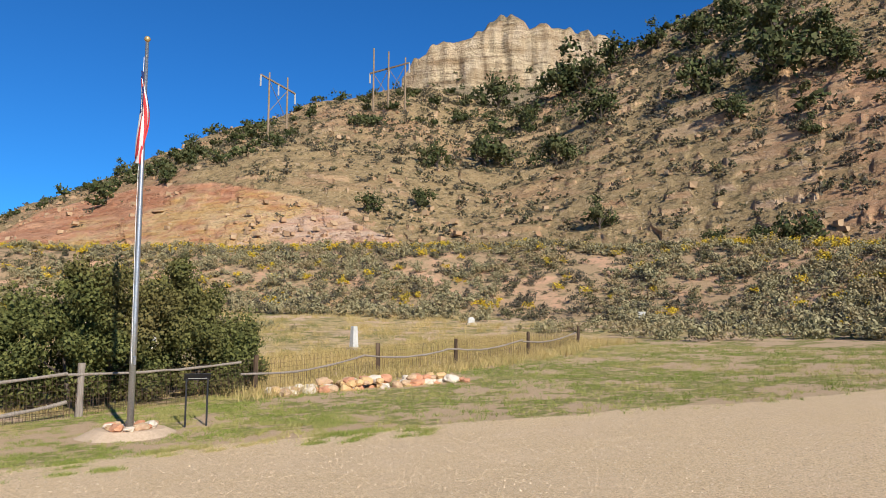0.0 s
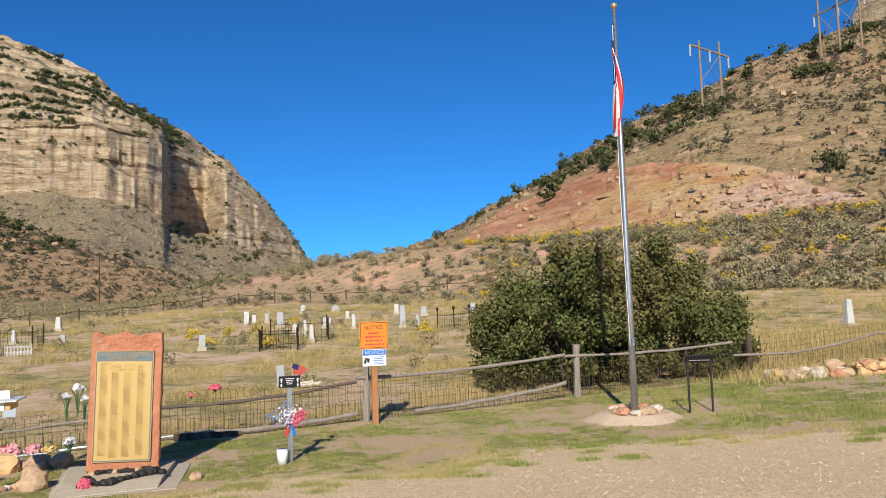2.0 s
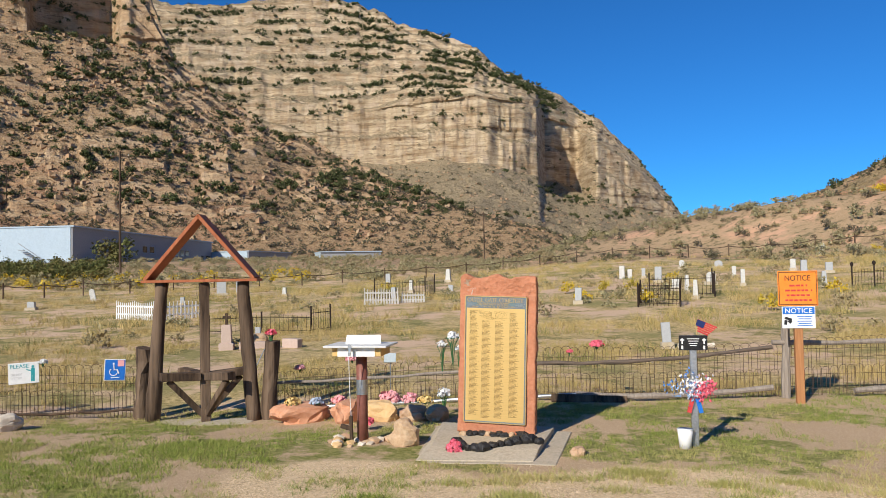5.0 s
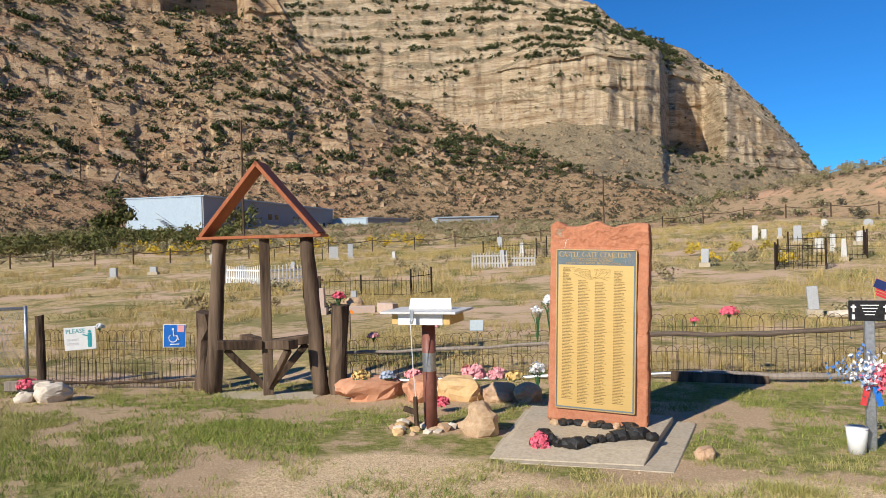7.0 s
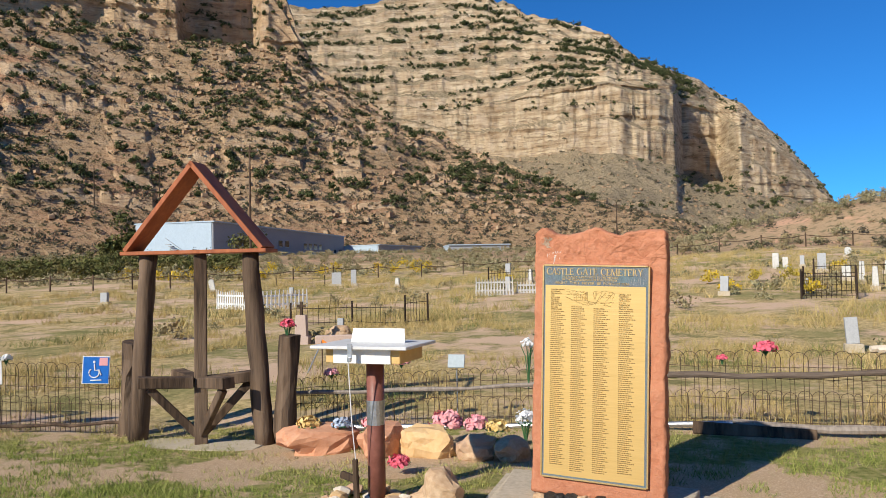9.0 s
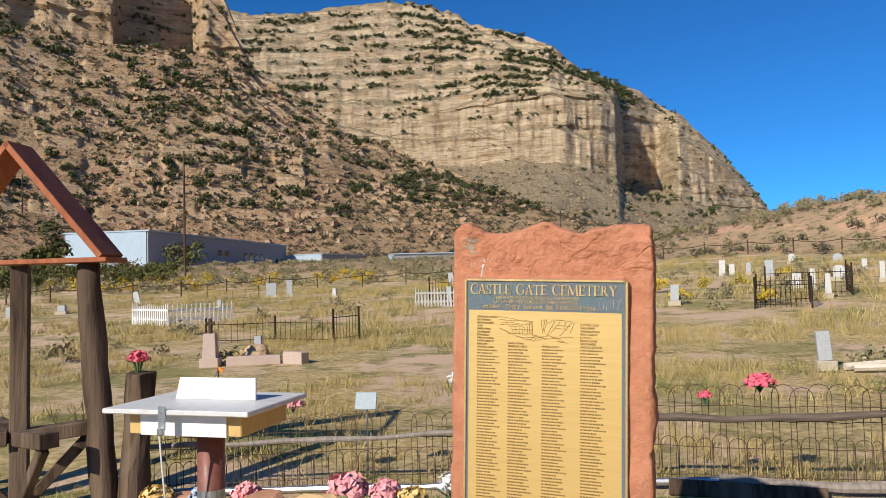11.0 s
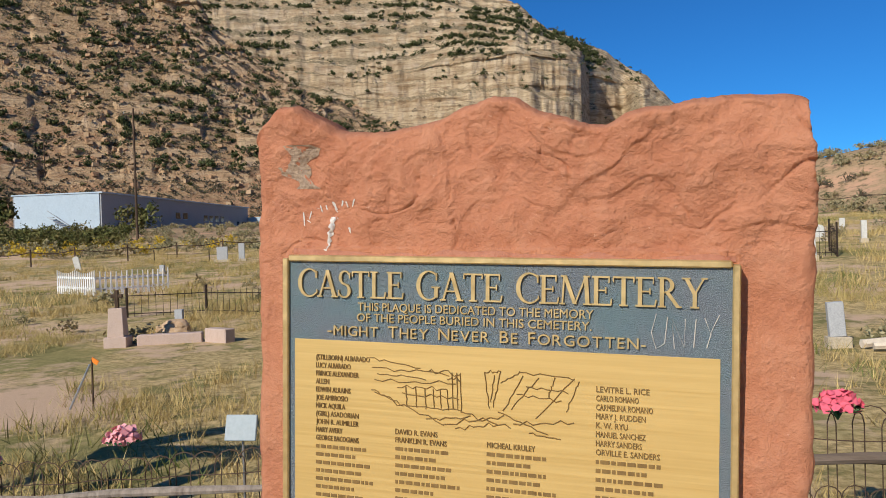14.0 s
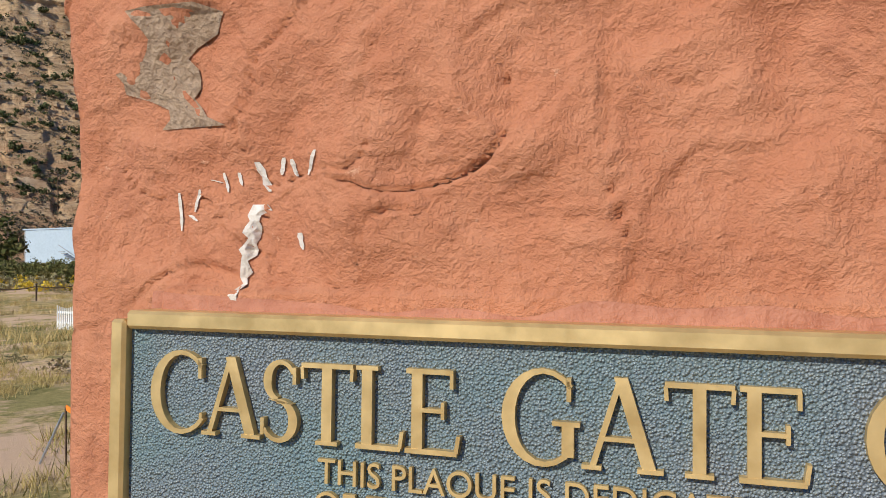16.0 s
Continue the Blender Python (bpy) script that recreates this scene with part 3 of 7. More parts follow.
MORTAR = simple("grey_mortar", (0.26, 0.17, 0.11), (0.50, 0.37, 0.26), 170, 0.95, 1.0, 0.008)
SEALANT = simple("clear_sealant", (0.30, 0.11, 0.062), (0.42, 0.18, 0.11), 60, 0.45, 0.8, 0.006, spec=0.2)

PAD_Z, PL_Y = 0.075, -0.012
SLAB_X0, SLAB_X1, SLAB_Z0 = -0.432, 0.466, PAD_Z


def slab_top(x):
    """The broken upper edge of the stone."""
    z = float(np.interp(x, [-0.44, -0.42, -0.385, -0.35, -0.31, -0.28, -0.22, -0.15, -0.08, -0.01, 0.03, 0.06, 0.105, 0.15, 0.17, 0.2, 0.26, 0.30, 0.34, 0.40, 0.47], [0.205, 0.238, 0.262, 0.262, 0.238, 0.222, 0.214, 0.222, 0.243, 0.266, 0.262, 0.243, 0.225, 0.211, 0.211, 0.228, 0.236, 0.246, 0.25, 0.252, 0.243]))
    return 1.671 + z + 0.006 * noise.noise(Vector((x * 24, 3, 1))) + 0.003 * abs(noise.noise(Vector((x * 75, 5, 2))))


def groove(p, scale, seed, width):
    """1 in the middle of a wandering crack, 0 outside it; the cracks come and go."""
    w = p * scale + noise.noise_vector(p * scale * 2.1) * 0.35 + Vector((seed, seed * 0.7, -seed))
    line = max(0.0, 1 - abs(noise.noise(w)) / width)
    gate = noise.noise(p * 5.5 + Vector((seed * 2.0, 1, 4)))
    return line * max(0.0, min(1.0, (gate - 0.05) * 6))


def slab_bm():
    """A rough-hewn upright slab: flaked relief on its face, broken edges."""
    nx, depth = 240, 0.2
    levels = [0.86 * j / 70 for j in range(70)] + [0.86 + 0.14 * j / 120 for j in range(121)]
    nz = len(levels) - 1
    bm = bmesh.new()
    front, rear = [], []
    for j, w in enumerate(levels):
        f, b = [], []
        for i in range(nx + 1):
            u = i / nx
            z = SLAB_Z0 + (slab_top(SLAB_X0 + u * (SLAB_X1 - SLAB_X0)) - SLAB_Z0) * w
            edge = 0.020 * noise.noise(Vector((z * 5, 2 if u < 0.5 else 9, 0))) + 0.010 * noise.noise(Vector((z * 22, 4 if u < 0.5 else 8, 0))) + 0.004 * noise.noise(Vector((z * 70, 4 if u < 0.5 else 8, 0)))
            x = SLAB_X0 - 0.014 * (1 - w) + u * (SLAB_X1 + 0.006 * (1 - w) - SLAB_X0 + 0.014 * (1 - w)) + edge * (1 - min(1, min(u, 1 - u) * 9))
            p = Vector((x, 0, z))
            rim = max(0, min(1.0, min((x - SLAB_X0 + 0.02) / 0.035, (SLAB_X1 + 0.02 - x) / 0.035, (slab_top(x) - z + 0.002) / 0.018)))
            hidden = 1.69 > z and abs(x) < 0.35
            if hidden:
                y = 0.004
            else:
                lump = 0.030 * noise.fractal(p * 4.0 + Vector((3, 0, 1)), 1.0, 2.0, 4)
                warp = p * 5.5 + noise.noise_vector(p * 9.0) * 0.5
                step = noise.noise(warp + Vector((4, 0, 8))) * 3.2
                flake = 0.0034 * (math.floor(step) + min(1, (step % 1) * 22))
                warp2 = p * 15 + noise.noise_vector(p * 24.0) * 0.6
                step2 = noise.noise(warp2 + Vector((1, 3, 2))) * 2.2
                flake += 0.0013 * (math.floor(step2) + min(1, (step2 % 1) * 12))
                fine = 0.0015 * noise.noise(p * 60) + 0.0009 * noise.noise(p * 150)
                cut = 0.009 * groove(p, 5.0, 2.0, 0.018) + 0.006 * groove(p, 10.0, 7.0, 0.03)
                k = 0.4 + 0.6 * min(1, max(0, (z - 1.685) / 0.05))
                y = 0.010 - (lump + flake + fine) * k + cut * k + 0.035 * (1 - rim) ** 2
                if z < 1.71:
                    y = max(y, -0.004)
                y = max(y, -0.045)
            f.append(bm.verts.new((x, y, z)))
            b.append(bm.verts.new((x, depth - 0.03 * (1 - rim), z - 0.01 * w)))
        front.append(f), rear.append(b)
    for j in range(nz):
        for i in range(nx):
            bm.faces.new((front[j][i], front[j][i + 1], front[j + 1][i + 1], front[j + 1][i]))
            bm.faces.new((rear[j][i + 1], rear[j][i], rear[j + 1][i], rear[j + 1][i + 1]))
        bm.faces.new((rear[j][0], front[j][0], front[j + 1][0], rear[j + 1][0]))
        bm.faces.new((front[j][nx], rear[j][nx], rear[j + 1][nx], front[j + 1][nx]))
    for i in range(nx):
        bm.faces.new((front[nz][i], front[nz][i + 1], rear[nz][i + 1], rear[nz][i]))
        bm.faces.new((rear[0][i], rear[0][i + 1], front[0][i + 1], front[0][i]))
    return bm


NAMES_A = ["(STILLBORN) ALBARADO", "LUCY ALBARADO", "PRINCE ALEXANDER", "ALLEN", "EDWIN ALRAINS", "JOE AMBROSIO", "NICK AQUILA", "(GIRL) ASADORIAN", "JOHN R. AUMILLER", "MARY AVERY", "GEORGE BACOGIANS"]
NAMES_D = ["LEVITRE L. RICE", "CARLO ROMANO", "CARMELINA ROMANO", "MARY J. RUDDEN", "K. W. RYU", "MANUEL SANCHEZ", "HARRY SANDERS", "ORVILLE E. SANDERS"]
NAMES_B = ["DAVID R. EVANS", "FRANKLIN R. EVANS"]
NAMES_C = ["MICHEAL KRULEY"]
P_X0, P_X1, P_Z0, P_Z1, G_Z1 = -0.364, 0.361, 0.20, 1.671, 1.535


def serif_bm(ch, cap, depth=0.004):
    """A raised roman capital with thick and thin strokes and serifs; returns its mesh and width."""
    bm = bmesh.new()
    count = [0]

    def slab4(quad):
        d = depth + 0.00008 * count[0]
        count[0] += 1
        f = [bm.verts.new((px * cap, -d, pz * cap)) for px, pz in quad]
        g = [bm.verts.new((px * cap, 0.001, pz * cap)) for px, pz in quad]
        bm.faces.new(f)
        for k in range(len(quad)):
            bm.faces.new((f[k], g[k], g[(k + 1) % len(quad)], f[(k + 1) % len(quad)]))

    def stem(x0, z0, x1, z1, w):
        slab4([(x0 - w / 2, z0), (x0 + w / 2, z0), (x1 + w / 2, z1), (x1 - w / 2, z1)])

    def foot(x, z, w, h=0.05):
        slab4([(x - w / 2, z), (x + w / 2, z), (x + w / 2, z + h), (x - w / 2, z + h)])

    def arc(cx, cz, rx, rz, a0, a1, thick, thin, at):
        m = 18
        rows = []
        for k in range(m + 1):
            a = radians(a0 + (a1 - a0) * k / m)
            t = thin + (thick - thin) * max(0.0, math.cos(a - radians(at))) ** 1.3
            rows.append(((cx + math.cos(a) * rx, cz + math.sin(a) * rz), (cx + math.cos(a) * (rx - t), cz + math.sin(a) * (rz - t))))
        for (p, q), (p2, q2) in zip(rows, rows[1:]):
            slab4([p, p2, q2, q])
            count[0] -= 1

    wide = {"A": 0.86, "C": 0.78, "G": 0.88, "S": 0.56, "T": 0.74, "L": 0.64, "E": 0.70, "M": 1.10, "R": 0.80, "Y": 0.80}[ch]
    if ch == "A":
        stem(0.10, 0, 0.42, 1.02, 0.07), stem(0.74, 0, 0.42, 1.02, 0.15)
        foot(0.40, 0.32, 0.40), foot(0.10, 0, 0.22), foot(0.74, 0, 0.28)
    elif ch in "CG":
        arc(0.46, 0.5, 0.45, 0.52, 42, 322, 0.15, 0.055, 180)
        stem(0.75, 0.68, 0.75, 0.93, 0.05)
        if ch == "G":
            stem(0.74, 0.10, 0.74, 0.44, 0.13), foot(0.72, 0.42, 0.30)
        else:
            stem(0.77, 0.14, 0.77, 0.26, 0.04)
    elif ch == "S":
        arc(0.28, 0.755, 0.24, 0.265, 25, 262, 0.12, 0.055, 175)
        arc(0.27, 0.255, 0.27, 0.275, 98, -155, 0.13, 0.055, 0)
        stem(0.17, 0.52, 0.40, 0.47, 0.13)
        stem(0.49, 0.72, 0.49, 0.93, 0.05), stem(0.03, 0.07, 0.03, 0.28, 0.05)
    elif ch == "T":
        stem(0.37, 0.04, 0.37, 0.96, 0.14), foot(0.37, 0.94, 0.72, 0.06), foot(0.37, 0, 0.30)
        stem(0.03, 0.80, 0.02, 0.95, 0.045), stem(0.71, 0.80, 0.72, 0.95, 0.045)
    elif ch in "LE":
        stem(0.16, 0.04, 0.16, 0.96, 0.14)
        if ch == "L":
            foot(0.16, 0.95, 0.30), foot(0.31, 0, 0.60, 0.06), stem(0.60, 0.04, 0.63, 0.24, 0.05)
        else:
            foot(0.32, 0.94, 0.60, 0.06), foot(0.33, 0.49, 0.30), foot(0.34, 0, 0.66, 0.06)
            stem(0.60, 0.78, 0.60, 0.95, 0.045), stem(0.49, 0.42, 0.49, 0.62, 0.045), stem(0.66, 0.04, 0.69, 0.24, 0.05)
    elif ch == "M":
        stem(0.10, 0, 0.17, 1, 0.06), stem(0.55, 0.02, 0.19, 1, 0.14), stem(0.55, 0.02, 0.92, 1, 0.06), stem(0.99, 0, 0.92, 1, 0.14)
        foot(0.10, 0, 0.20), foot(0.98, 0, 0.28), foot(0.15, 0.95, 0.20), foot(0.94, 0.95, 0.22)
    elif ch == "R":
        stem(0.16, 0.04, 0.16, 0.96, 0.14), foot(0.16, 0, 0.28), foot(0.16, 0.95, 0.28)
        arc(0.26, 0.735, 0.30, 0.265, 95, -95, 0.13, 0.055, 0), stem(0.70, 0, 0.34, 0.50, 0.14), foot(0.72, 0, 0.18)
    else:
        stem(0.40, 0.46, 0.12, 1, 0.14), stem(0.40, 0.46, 0.70, 1, 0.06), stem(0.40, 0.04, 0.40, 0.50, 0.13)
        foot(0.40, 0, 0.28), foot(0.12, 0.95, 0.28), foot(0.70, 0.95, 0.20)
    bmesh.ops.recalc_face_normals(bm, faces=bm.faces[:])
    return bm, wide * cap


def small_caps(words, cap, x, z, width, parent, mat, first=1.14, serif=False):
    """Raised words whose first letters stand taller, fitted to a width about x."""
    total = []
    run = 0.0
    for word in words.split(" "):
        for k, ch in enumerate(word):
            h = cap * (first if k == 0 else 1.0)
            if serif:
                bm, w = serif_bm(ch, h)
                moved(bm, Matrix.Translation((run, 0, 0)))
            else:
                bm = text_bm(ch, h, 0, 0.004)
                xs = [v.co.x for v in bm.verts]
                w = max(xs) - min(xs)
                moved(bm, Matrix.Translation((run + w / 2, 0, 0)))
            total.append(bm)
            run += w + cap * (0.02 if serif else 0.22)
        run += cap * (0.48 if serif else 0.75)
    run -= cap * (0.50 if serif else 0.97)
    k = width / run
    m = Matrix.Translation((x - width / 2, PL_Y - 0.0005, z)) @ Matrix.Diagonal((k, 1, 1, 1))
    for bm in total:
        part("letter", moved(bm, m), mat, parent)


def text_line(words, h, x, z, width, parent, mat, name="text_line", depth=0.003, y=PL_Y):
    return part(name, moved(text_bm(words, h, width, depth), Matrix.Translation((x, y - 0.0005, z))), mat, parent)


def bars(parent, x0, rows, top, step, widths, name):
    """Columns of lettering too fine to read, as small raised bars."""
    bm = bmesh.new()
    for i in range(rows):
        z = top - i * step
        w = widths[i % len(widths)]
        x = x0
        while x < x0 + w:
            d = min(random.uniform(0.004, 0.014), x0 + w - x)
            if d > 0.003:
                box(bm, (d, 0.002, step * 0.42), (x + d / 2, PL_Y - 0.001, z))
            x += d + 0.0026
    return part(name, bm, INK, parent, "rows of fine raised dark lettering")


def build_monument():
    random.seed(3)
    mon = thing("memorial_monument", "red sandstone memorial slab with a bronze plaque", "monument")
    mon.matrix_world = pose(-0.023, 0, 0.003, 0, 2.1, 2.6)
    slab = part("slab", slab_bm(), STONE_RED, mon, "rough red sandstone slab", True)
    xc, zc = (P_X0 + P_X1) / 2, (P_Z0 + P_Z1) / 2
    plq = part("plaque", box_bm((P_X1 - P_X0 - 0.008, 0.03, P_Z1 - P_Z0 - 0.008), (xc, PL_Y + 0.015, zc)), PATINA, mon, "dark pebbled bronze plaque")
    fr = bmesh.new()
    for sx in (P_X0, P_X1):
        box(fr, (0.011, 0.036, P_Z1 - P_Z0), (sx, PL_Y + 0.011, zc), bevel=0.002)
    for sz in (P_Z0, P_Z1):
        box(fr, (P_X1 - P_X0 - 0.012, 0.036, 0.011), (xc, PL_Y + 0.011, sz), bevel=0.002)
    part("plaque_border", fr, BRONZE, plq, "thin bright bronze border")
    part("name_panel", box_bm((0.688, 0.008, G_Z1 - P_Z0 - 0.02), (-0.004, PL_Y + 0.003, (G_Z1 + P_Z0) / 2 + 0.008)), GOLD, plq, "brushed golden panel of names")
    small_caps("CASTLE GATE CEMETERY", 0.0445, -0.010, 1.606, 0.662, plq, BRONZE, 1.06, True)
    text_line("THIS PLAQUE IS DEDICATED TO THE MEMORY", 0.0135, -0.036, 1.585, 0.388, plq, BRONZE)
    text_line("OF THE PEOPLE BURIED IN THIS CEMETERY.", 0.0135, -0.038, 1.567, 0.387, plq, BRONZE)
    small_caps("-MIGHT THEY NEVER BE FORGOTTEN-", 0.0165, -0.025, 1.542, 0.52, plq, BRONZE, 1.15)
    step = 0.01375
    y_text = PL_Y - 0.001
    for k, w in enumerate(NAMES_A):
        text_line(w, 0.0088, -0.308 + 0.0025 * len(w), 1.499 - k * step, 0.0049 * len(w), plq, INK, "name_line", 0.0015, y_text)
    for k, w in enumerate(NAMES_D):
        text_line(w, 0.0088, 0.163 + 0.0026 * len(w), 1.474 - k * step, 0.0052 * len(w), plq, INK, "name_line", 0.0015, y_text)
    for k, w in enumerate(NAMES_B):
        text_line(w, 0.0088, -0.163 + 0.0026 * len(w), 1.383 - k * step, 0.0052 * len(w), plq, INK, "name_line", 0.0015, y_text)
    for k, w in enumerate(NAMES_C):
        text_line(w, 0.0088, -0.008 + 0.0028 * len(w), 1.374 - k * step, 0.0055 * len(w), plq, INK, "name_line", 0.0015, y_text)
    wid = [0.095, 0.075, 0.10, 0.085, 0.11, 0.07, 0.09]
    for x0, rows, topz, nm in ((-0.308, 78, 1.499 - 11 * step, "name_column"), (-0.163, 82, 1.383 - 2 * step, "name_column"), (-0.008, 82, 1.374 - step, "name_column"), (0.163, 80, 1.474 - 8 * step, "name_column")):
        bars(plq, x0, min(rows, int((topz - 0.24) / step)), topz + 0.003, step, wid, nm)
    # engraved view of two rock towers flanking a canyon
    lines = bmesh.new()
    y0 = PL_Y - 0.0022

    def etch(x0, z0, x1, z1, jag=0.004, n=9, seed=0.0, r=0.00075):
        pts = []
        for i in range(n + 1):
            f = i / n
            pts.append((x0 + (x1 - x0) * f + jag * 0.4 * noise.noise(Vector((i * 0.9, seed, 2))), y0, z0 + (z1 - z0) * f + jag * noise.noise(Vector((i * 0.8 + 3, seed, 0)))))
        tube(lines, pts, r, 4)
    for k, (xa, za, xb, zb) in enumerate(((-0.209, 1.507, -0.120, 1.494), (-0.205, 1.492, -0.072, 1.488), (-0.196, 1.480, -0.110, 1.477), (-0.200, 1.470, -0.060, 1.472), (-0.160, 1.462, -0.075, 1.462), (-0.150, 1.450, -0.055, 1.447), (-0.205, 1.455, -0.150, 1.432), (-0.150, 1.432, -0.052, 1.430), (-0.105, 1.490, -0.052, 1.489), (-0.075, 1.482, -0.052, 1.480))):
        etch(xa, za, xb, zb, 0.007, 10, k * 1.7)
    for k, x in enumerate((-0.145, -0.128, -0.112, -0.098, -0.086, -0.074, -0.066, -0.058, -0.052)):
        etch(x, 1.462 + 0.028 * (k > 5), x + 0.002, 1.432 - 0.002 * (k % 3), 0.004, 6, 20 + k)
    for k, (xa, za, xb, zb) in enumerate(((-0.012, 1.494, -0.004, 1.435), (-0.012, 1.494, 0.014, 1.496), (0.014, 1.496, 0.002, 1.440), (0.004, 1.490, -0.002, 1.445), (0.014, 1.478, 0.045, 1.497), (0.045, 1.497, 0.130, 1.492), (0.050, 1.492, 0.018, 1.432), (0.075, 1.490, 0.032, 1.440), (0.100, 1.492, 0.090, 1.462), (0.137, 1.488, 0.118, 1.440), (0.130, 1.492, 0.070, 1.425), (0.055, 1.475, 0.120, 1.470), (0.040, 1.462, 0.110, 1.456))):
        etch(xa, za, xb, zb, 0.006, 8, 40 + k)
    for k, (xa, za, xb, zb) in enumerate(((-0.200, 1.450, -0.080, 1.405), (-0.080, 1.405, 0.020, 1.425), (-0.110, 1.412, -0.035, 1.420), (-0.050, 1.428, 0.030, 1.408), (0.010, 1.432, 0.090, 1.402), (0.035, 1.415, 0.130, 1.424), (0.060, 1.402, 0.110, 1.396), (-0.060, 1.400, 0.010, 1.412))):
        etch(xa, za, xb, zb, 0.008, 9, 60 + k, 0.0009)
    part("engraved_canyon", lines, INK, plq, "engraved outline drawing of two rock towers")
    # scratches, streak, mortar and sealant on the stone
    sc = bmesh.new()

    from_bm = bmesh.new()
    from_bm.from_mesh(slab.data)
    from mathutils.bvhtree import BVHTree
    slab_tree = BVHTree.FromBMesh(from_bm)
    from_bm.free()

    def surf(x, z, d=0.001):
        p = slab_tree.ray_cast(Vector((x, -0.3, z)), Vector((0, 1, 0)))[0]
        return Vector((x, (p.y if p else 0.0) - d, z))

    def daub(bm, pts, width):
        """A thin uneven layer that follows the stone."""
        rows = []
        for i, (x, z, k) in enumerate(pts):
            rows.append([bm.verts.new(surf(x + s * width * k * (1 + 0.5 * noise.noise(Vector((x * 90, z * 90, s)))), z)) for s in (-1, -0.33, 0.33, 1)])
        for a, b in zip(rows, rows[1:]):
            for q in range(3):
                bm.faces.new((a[q], a[q + 1], b[q + 1], b[q]))
    daub(sc, [(-0.288 - 0.0006 * i + 0.0012 * math.sin(i * 2.3), 1.742 - i * 0.0035, (1.25 - i * 0.045) * (0.8 + 0.3 * math.sin(i * 1.7))) for i in range(19)], 0.0052)
    part("white_streak", sc, CHALK, mon, "white drip streak on the stone")
    for x, z, dx, dz, w in ((-0.289, 1.768, 0.007, 0.018, 1.7), (-0.270, 1.770, -0.003, 0.010, 1.3), (-0.262, 1.768, 0.003, 0.010, 1.2), (-0.243, 1.772, -0.006, 0.014, 1.0), (-0.345, 1.750, 0.001, 0.024, 0.8), (-0.344, 1.726, 0.014, 0.000, 0.7), (-0.338, 1.736, 0.006, 0.004, 1.0), (-0.330, 1.752, -0.004, 0.014, 0.7), (-0.322, 1.758, 0.008, 0.002, 0.7), (-0.312, 1.762, 0.002, 0.012, 0.7), (-0.256, 1.724, 0.002, 0.010, 1.6), (-0.302, 1.762, 0.002, 0.008, 0.7)):
        sc = bmesh.new()
        daub(sc, [(x + dx * t / 4, z - dz * t / 4, w * (1.0, 1.5, 1.1, 1.4, 0.5)[t]) for t in range(5)], 0.0012)
        part("scratch_mark", sc, CHALK, mon, "scratched white mark")
    mo = bmesh.new()
    daub(mo, [(-0.348 + 0.012 * math.sin(i * 0.7), 1.865 - i * 0.0062, 1.0 + 0.35 * math.sin(i * 1.1) - 0.05 * max(0, i - 6)) for i in range(13)], 0.026)
    part("mortar_patch", mo, MORTAR, mon, "rough grey mortar patch")
    se = bmesh.new()
    cols = []
    for i in range(90):
        x = P_X0 + (P_X1 - P_X0) * i / 89
        hgt = 0.002 + 0.012 * vnoise(np.array(x * 25), np.array(1.0))
        cols.append([se.verts.new(surf(x, 1.674 + hgt * q / 3, 0.0025 * (1 - q / 3) + 0.0006)) for q in range(4)])
    for a, b in zip(cols, cols[1:]):
        for q in range(3):
            se.faces.new((a[q], b[q], b[q + 1], a[q + 1]))
    part("sealant_bead", se, SEALANT, mon, "glossy clear sealant along the plaque", True)
    strokes = (((0.250, 1.596), (0.243, 1.568), (0.250, 1.544), (0.262, 1.552), (0.266, 1.592)), ((0.276, 1.545), (0.272, 1.590), (0.290, 1.548), (0.291, 1.590)), ((0.306, 1.590), (0.303, 1.548)), ((0.318, 1.592), (0.326, 1.570), (0.338, 1.597)), ((0.327, 1.570), (0.321, 1.548)))
    for k, st in enumerate(strokes):
        sc = bmesh.new()
        tube(sc, [(x, PL_Y - 0.0016 - 0.0002 * (k % 2), z) for x, z in st], 0.0008, 4)
        part("scratch", sc, CHALK, plq, "pale scratch on the dark panel")
    return mon


build_monument()


def ring_bm(rings, bevel):
    """A solid through four-cornered rings, open below."""
    bm = bmesh.new()
    rows = [[bm.verts.new(p) for p in ring] for ring in rings]
    for a, b in zip(rows, rows[1:]):
        for k in range(4):
            bm.faces.new((a[k], a[(k + 1) % 4], b[(k + 1) % 4], b[k]))
    bm.faces.new(rows[-1])
    bmesh.ops.bevel(bm, geom=bm.edges[:], offset=bevel, segments=1, affect="EDGES")
    return bm


pad = thing("concrete_pad", "grey sloped concrete pad with a low apron", "pad")
plan = [(-0.60, -1.16), (0.60, -0.94), (0.60, 0.55), (-0.86, 0.60)]
crown = [(-0.56, -0.72), (0.60, -0.62), (0.60, 0.55), (-0.82, 0.58)]
part("block", ring_bm([[(x, y, -0.1) for x, y in plan], [(x, y, 0.02) for x, y in plan], [(x, y, PAD_Z) for x, y in crown]], 0.006), CONCRETE, pad)
edge = [(-0.62, -1.24), (0.84, -1.02), (0.80, 0.62), (-0.92, 0.66)]
part("apron", ring_bm([[(x, y, -0.1) for x, y in edge], [(x, y, 0.012) for x, y in edge]], 0.008), CONCRETE, pad, "thin lower apron")


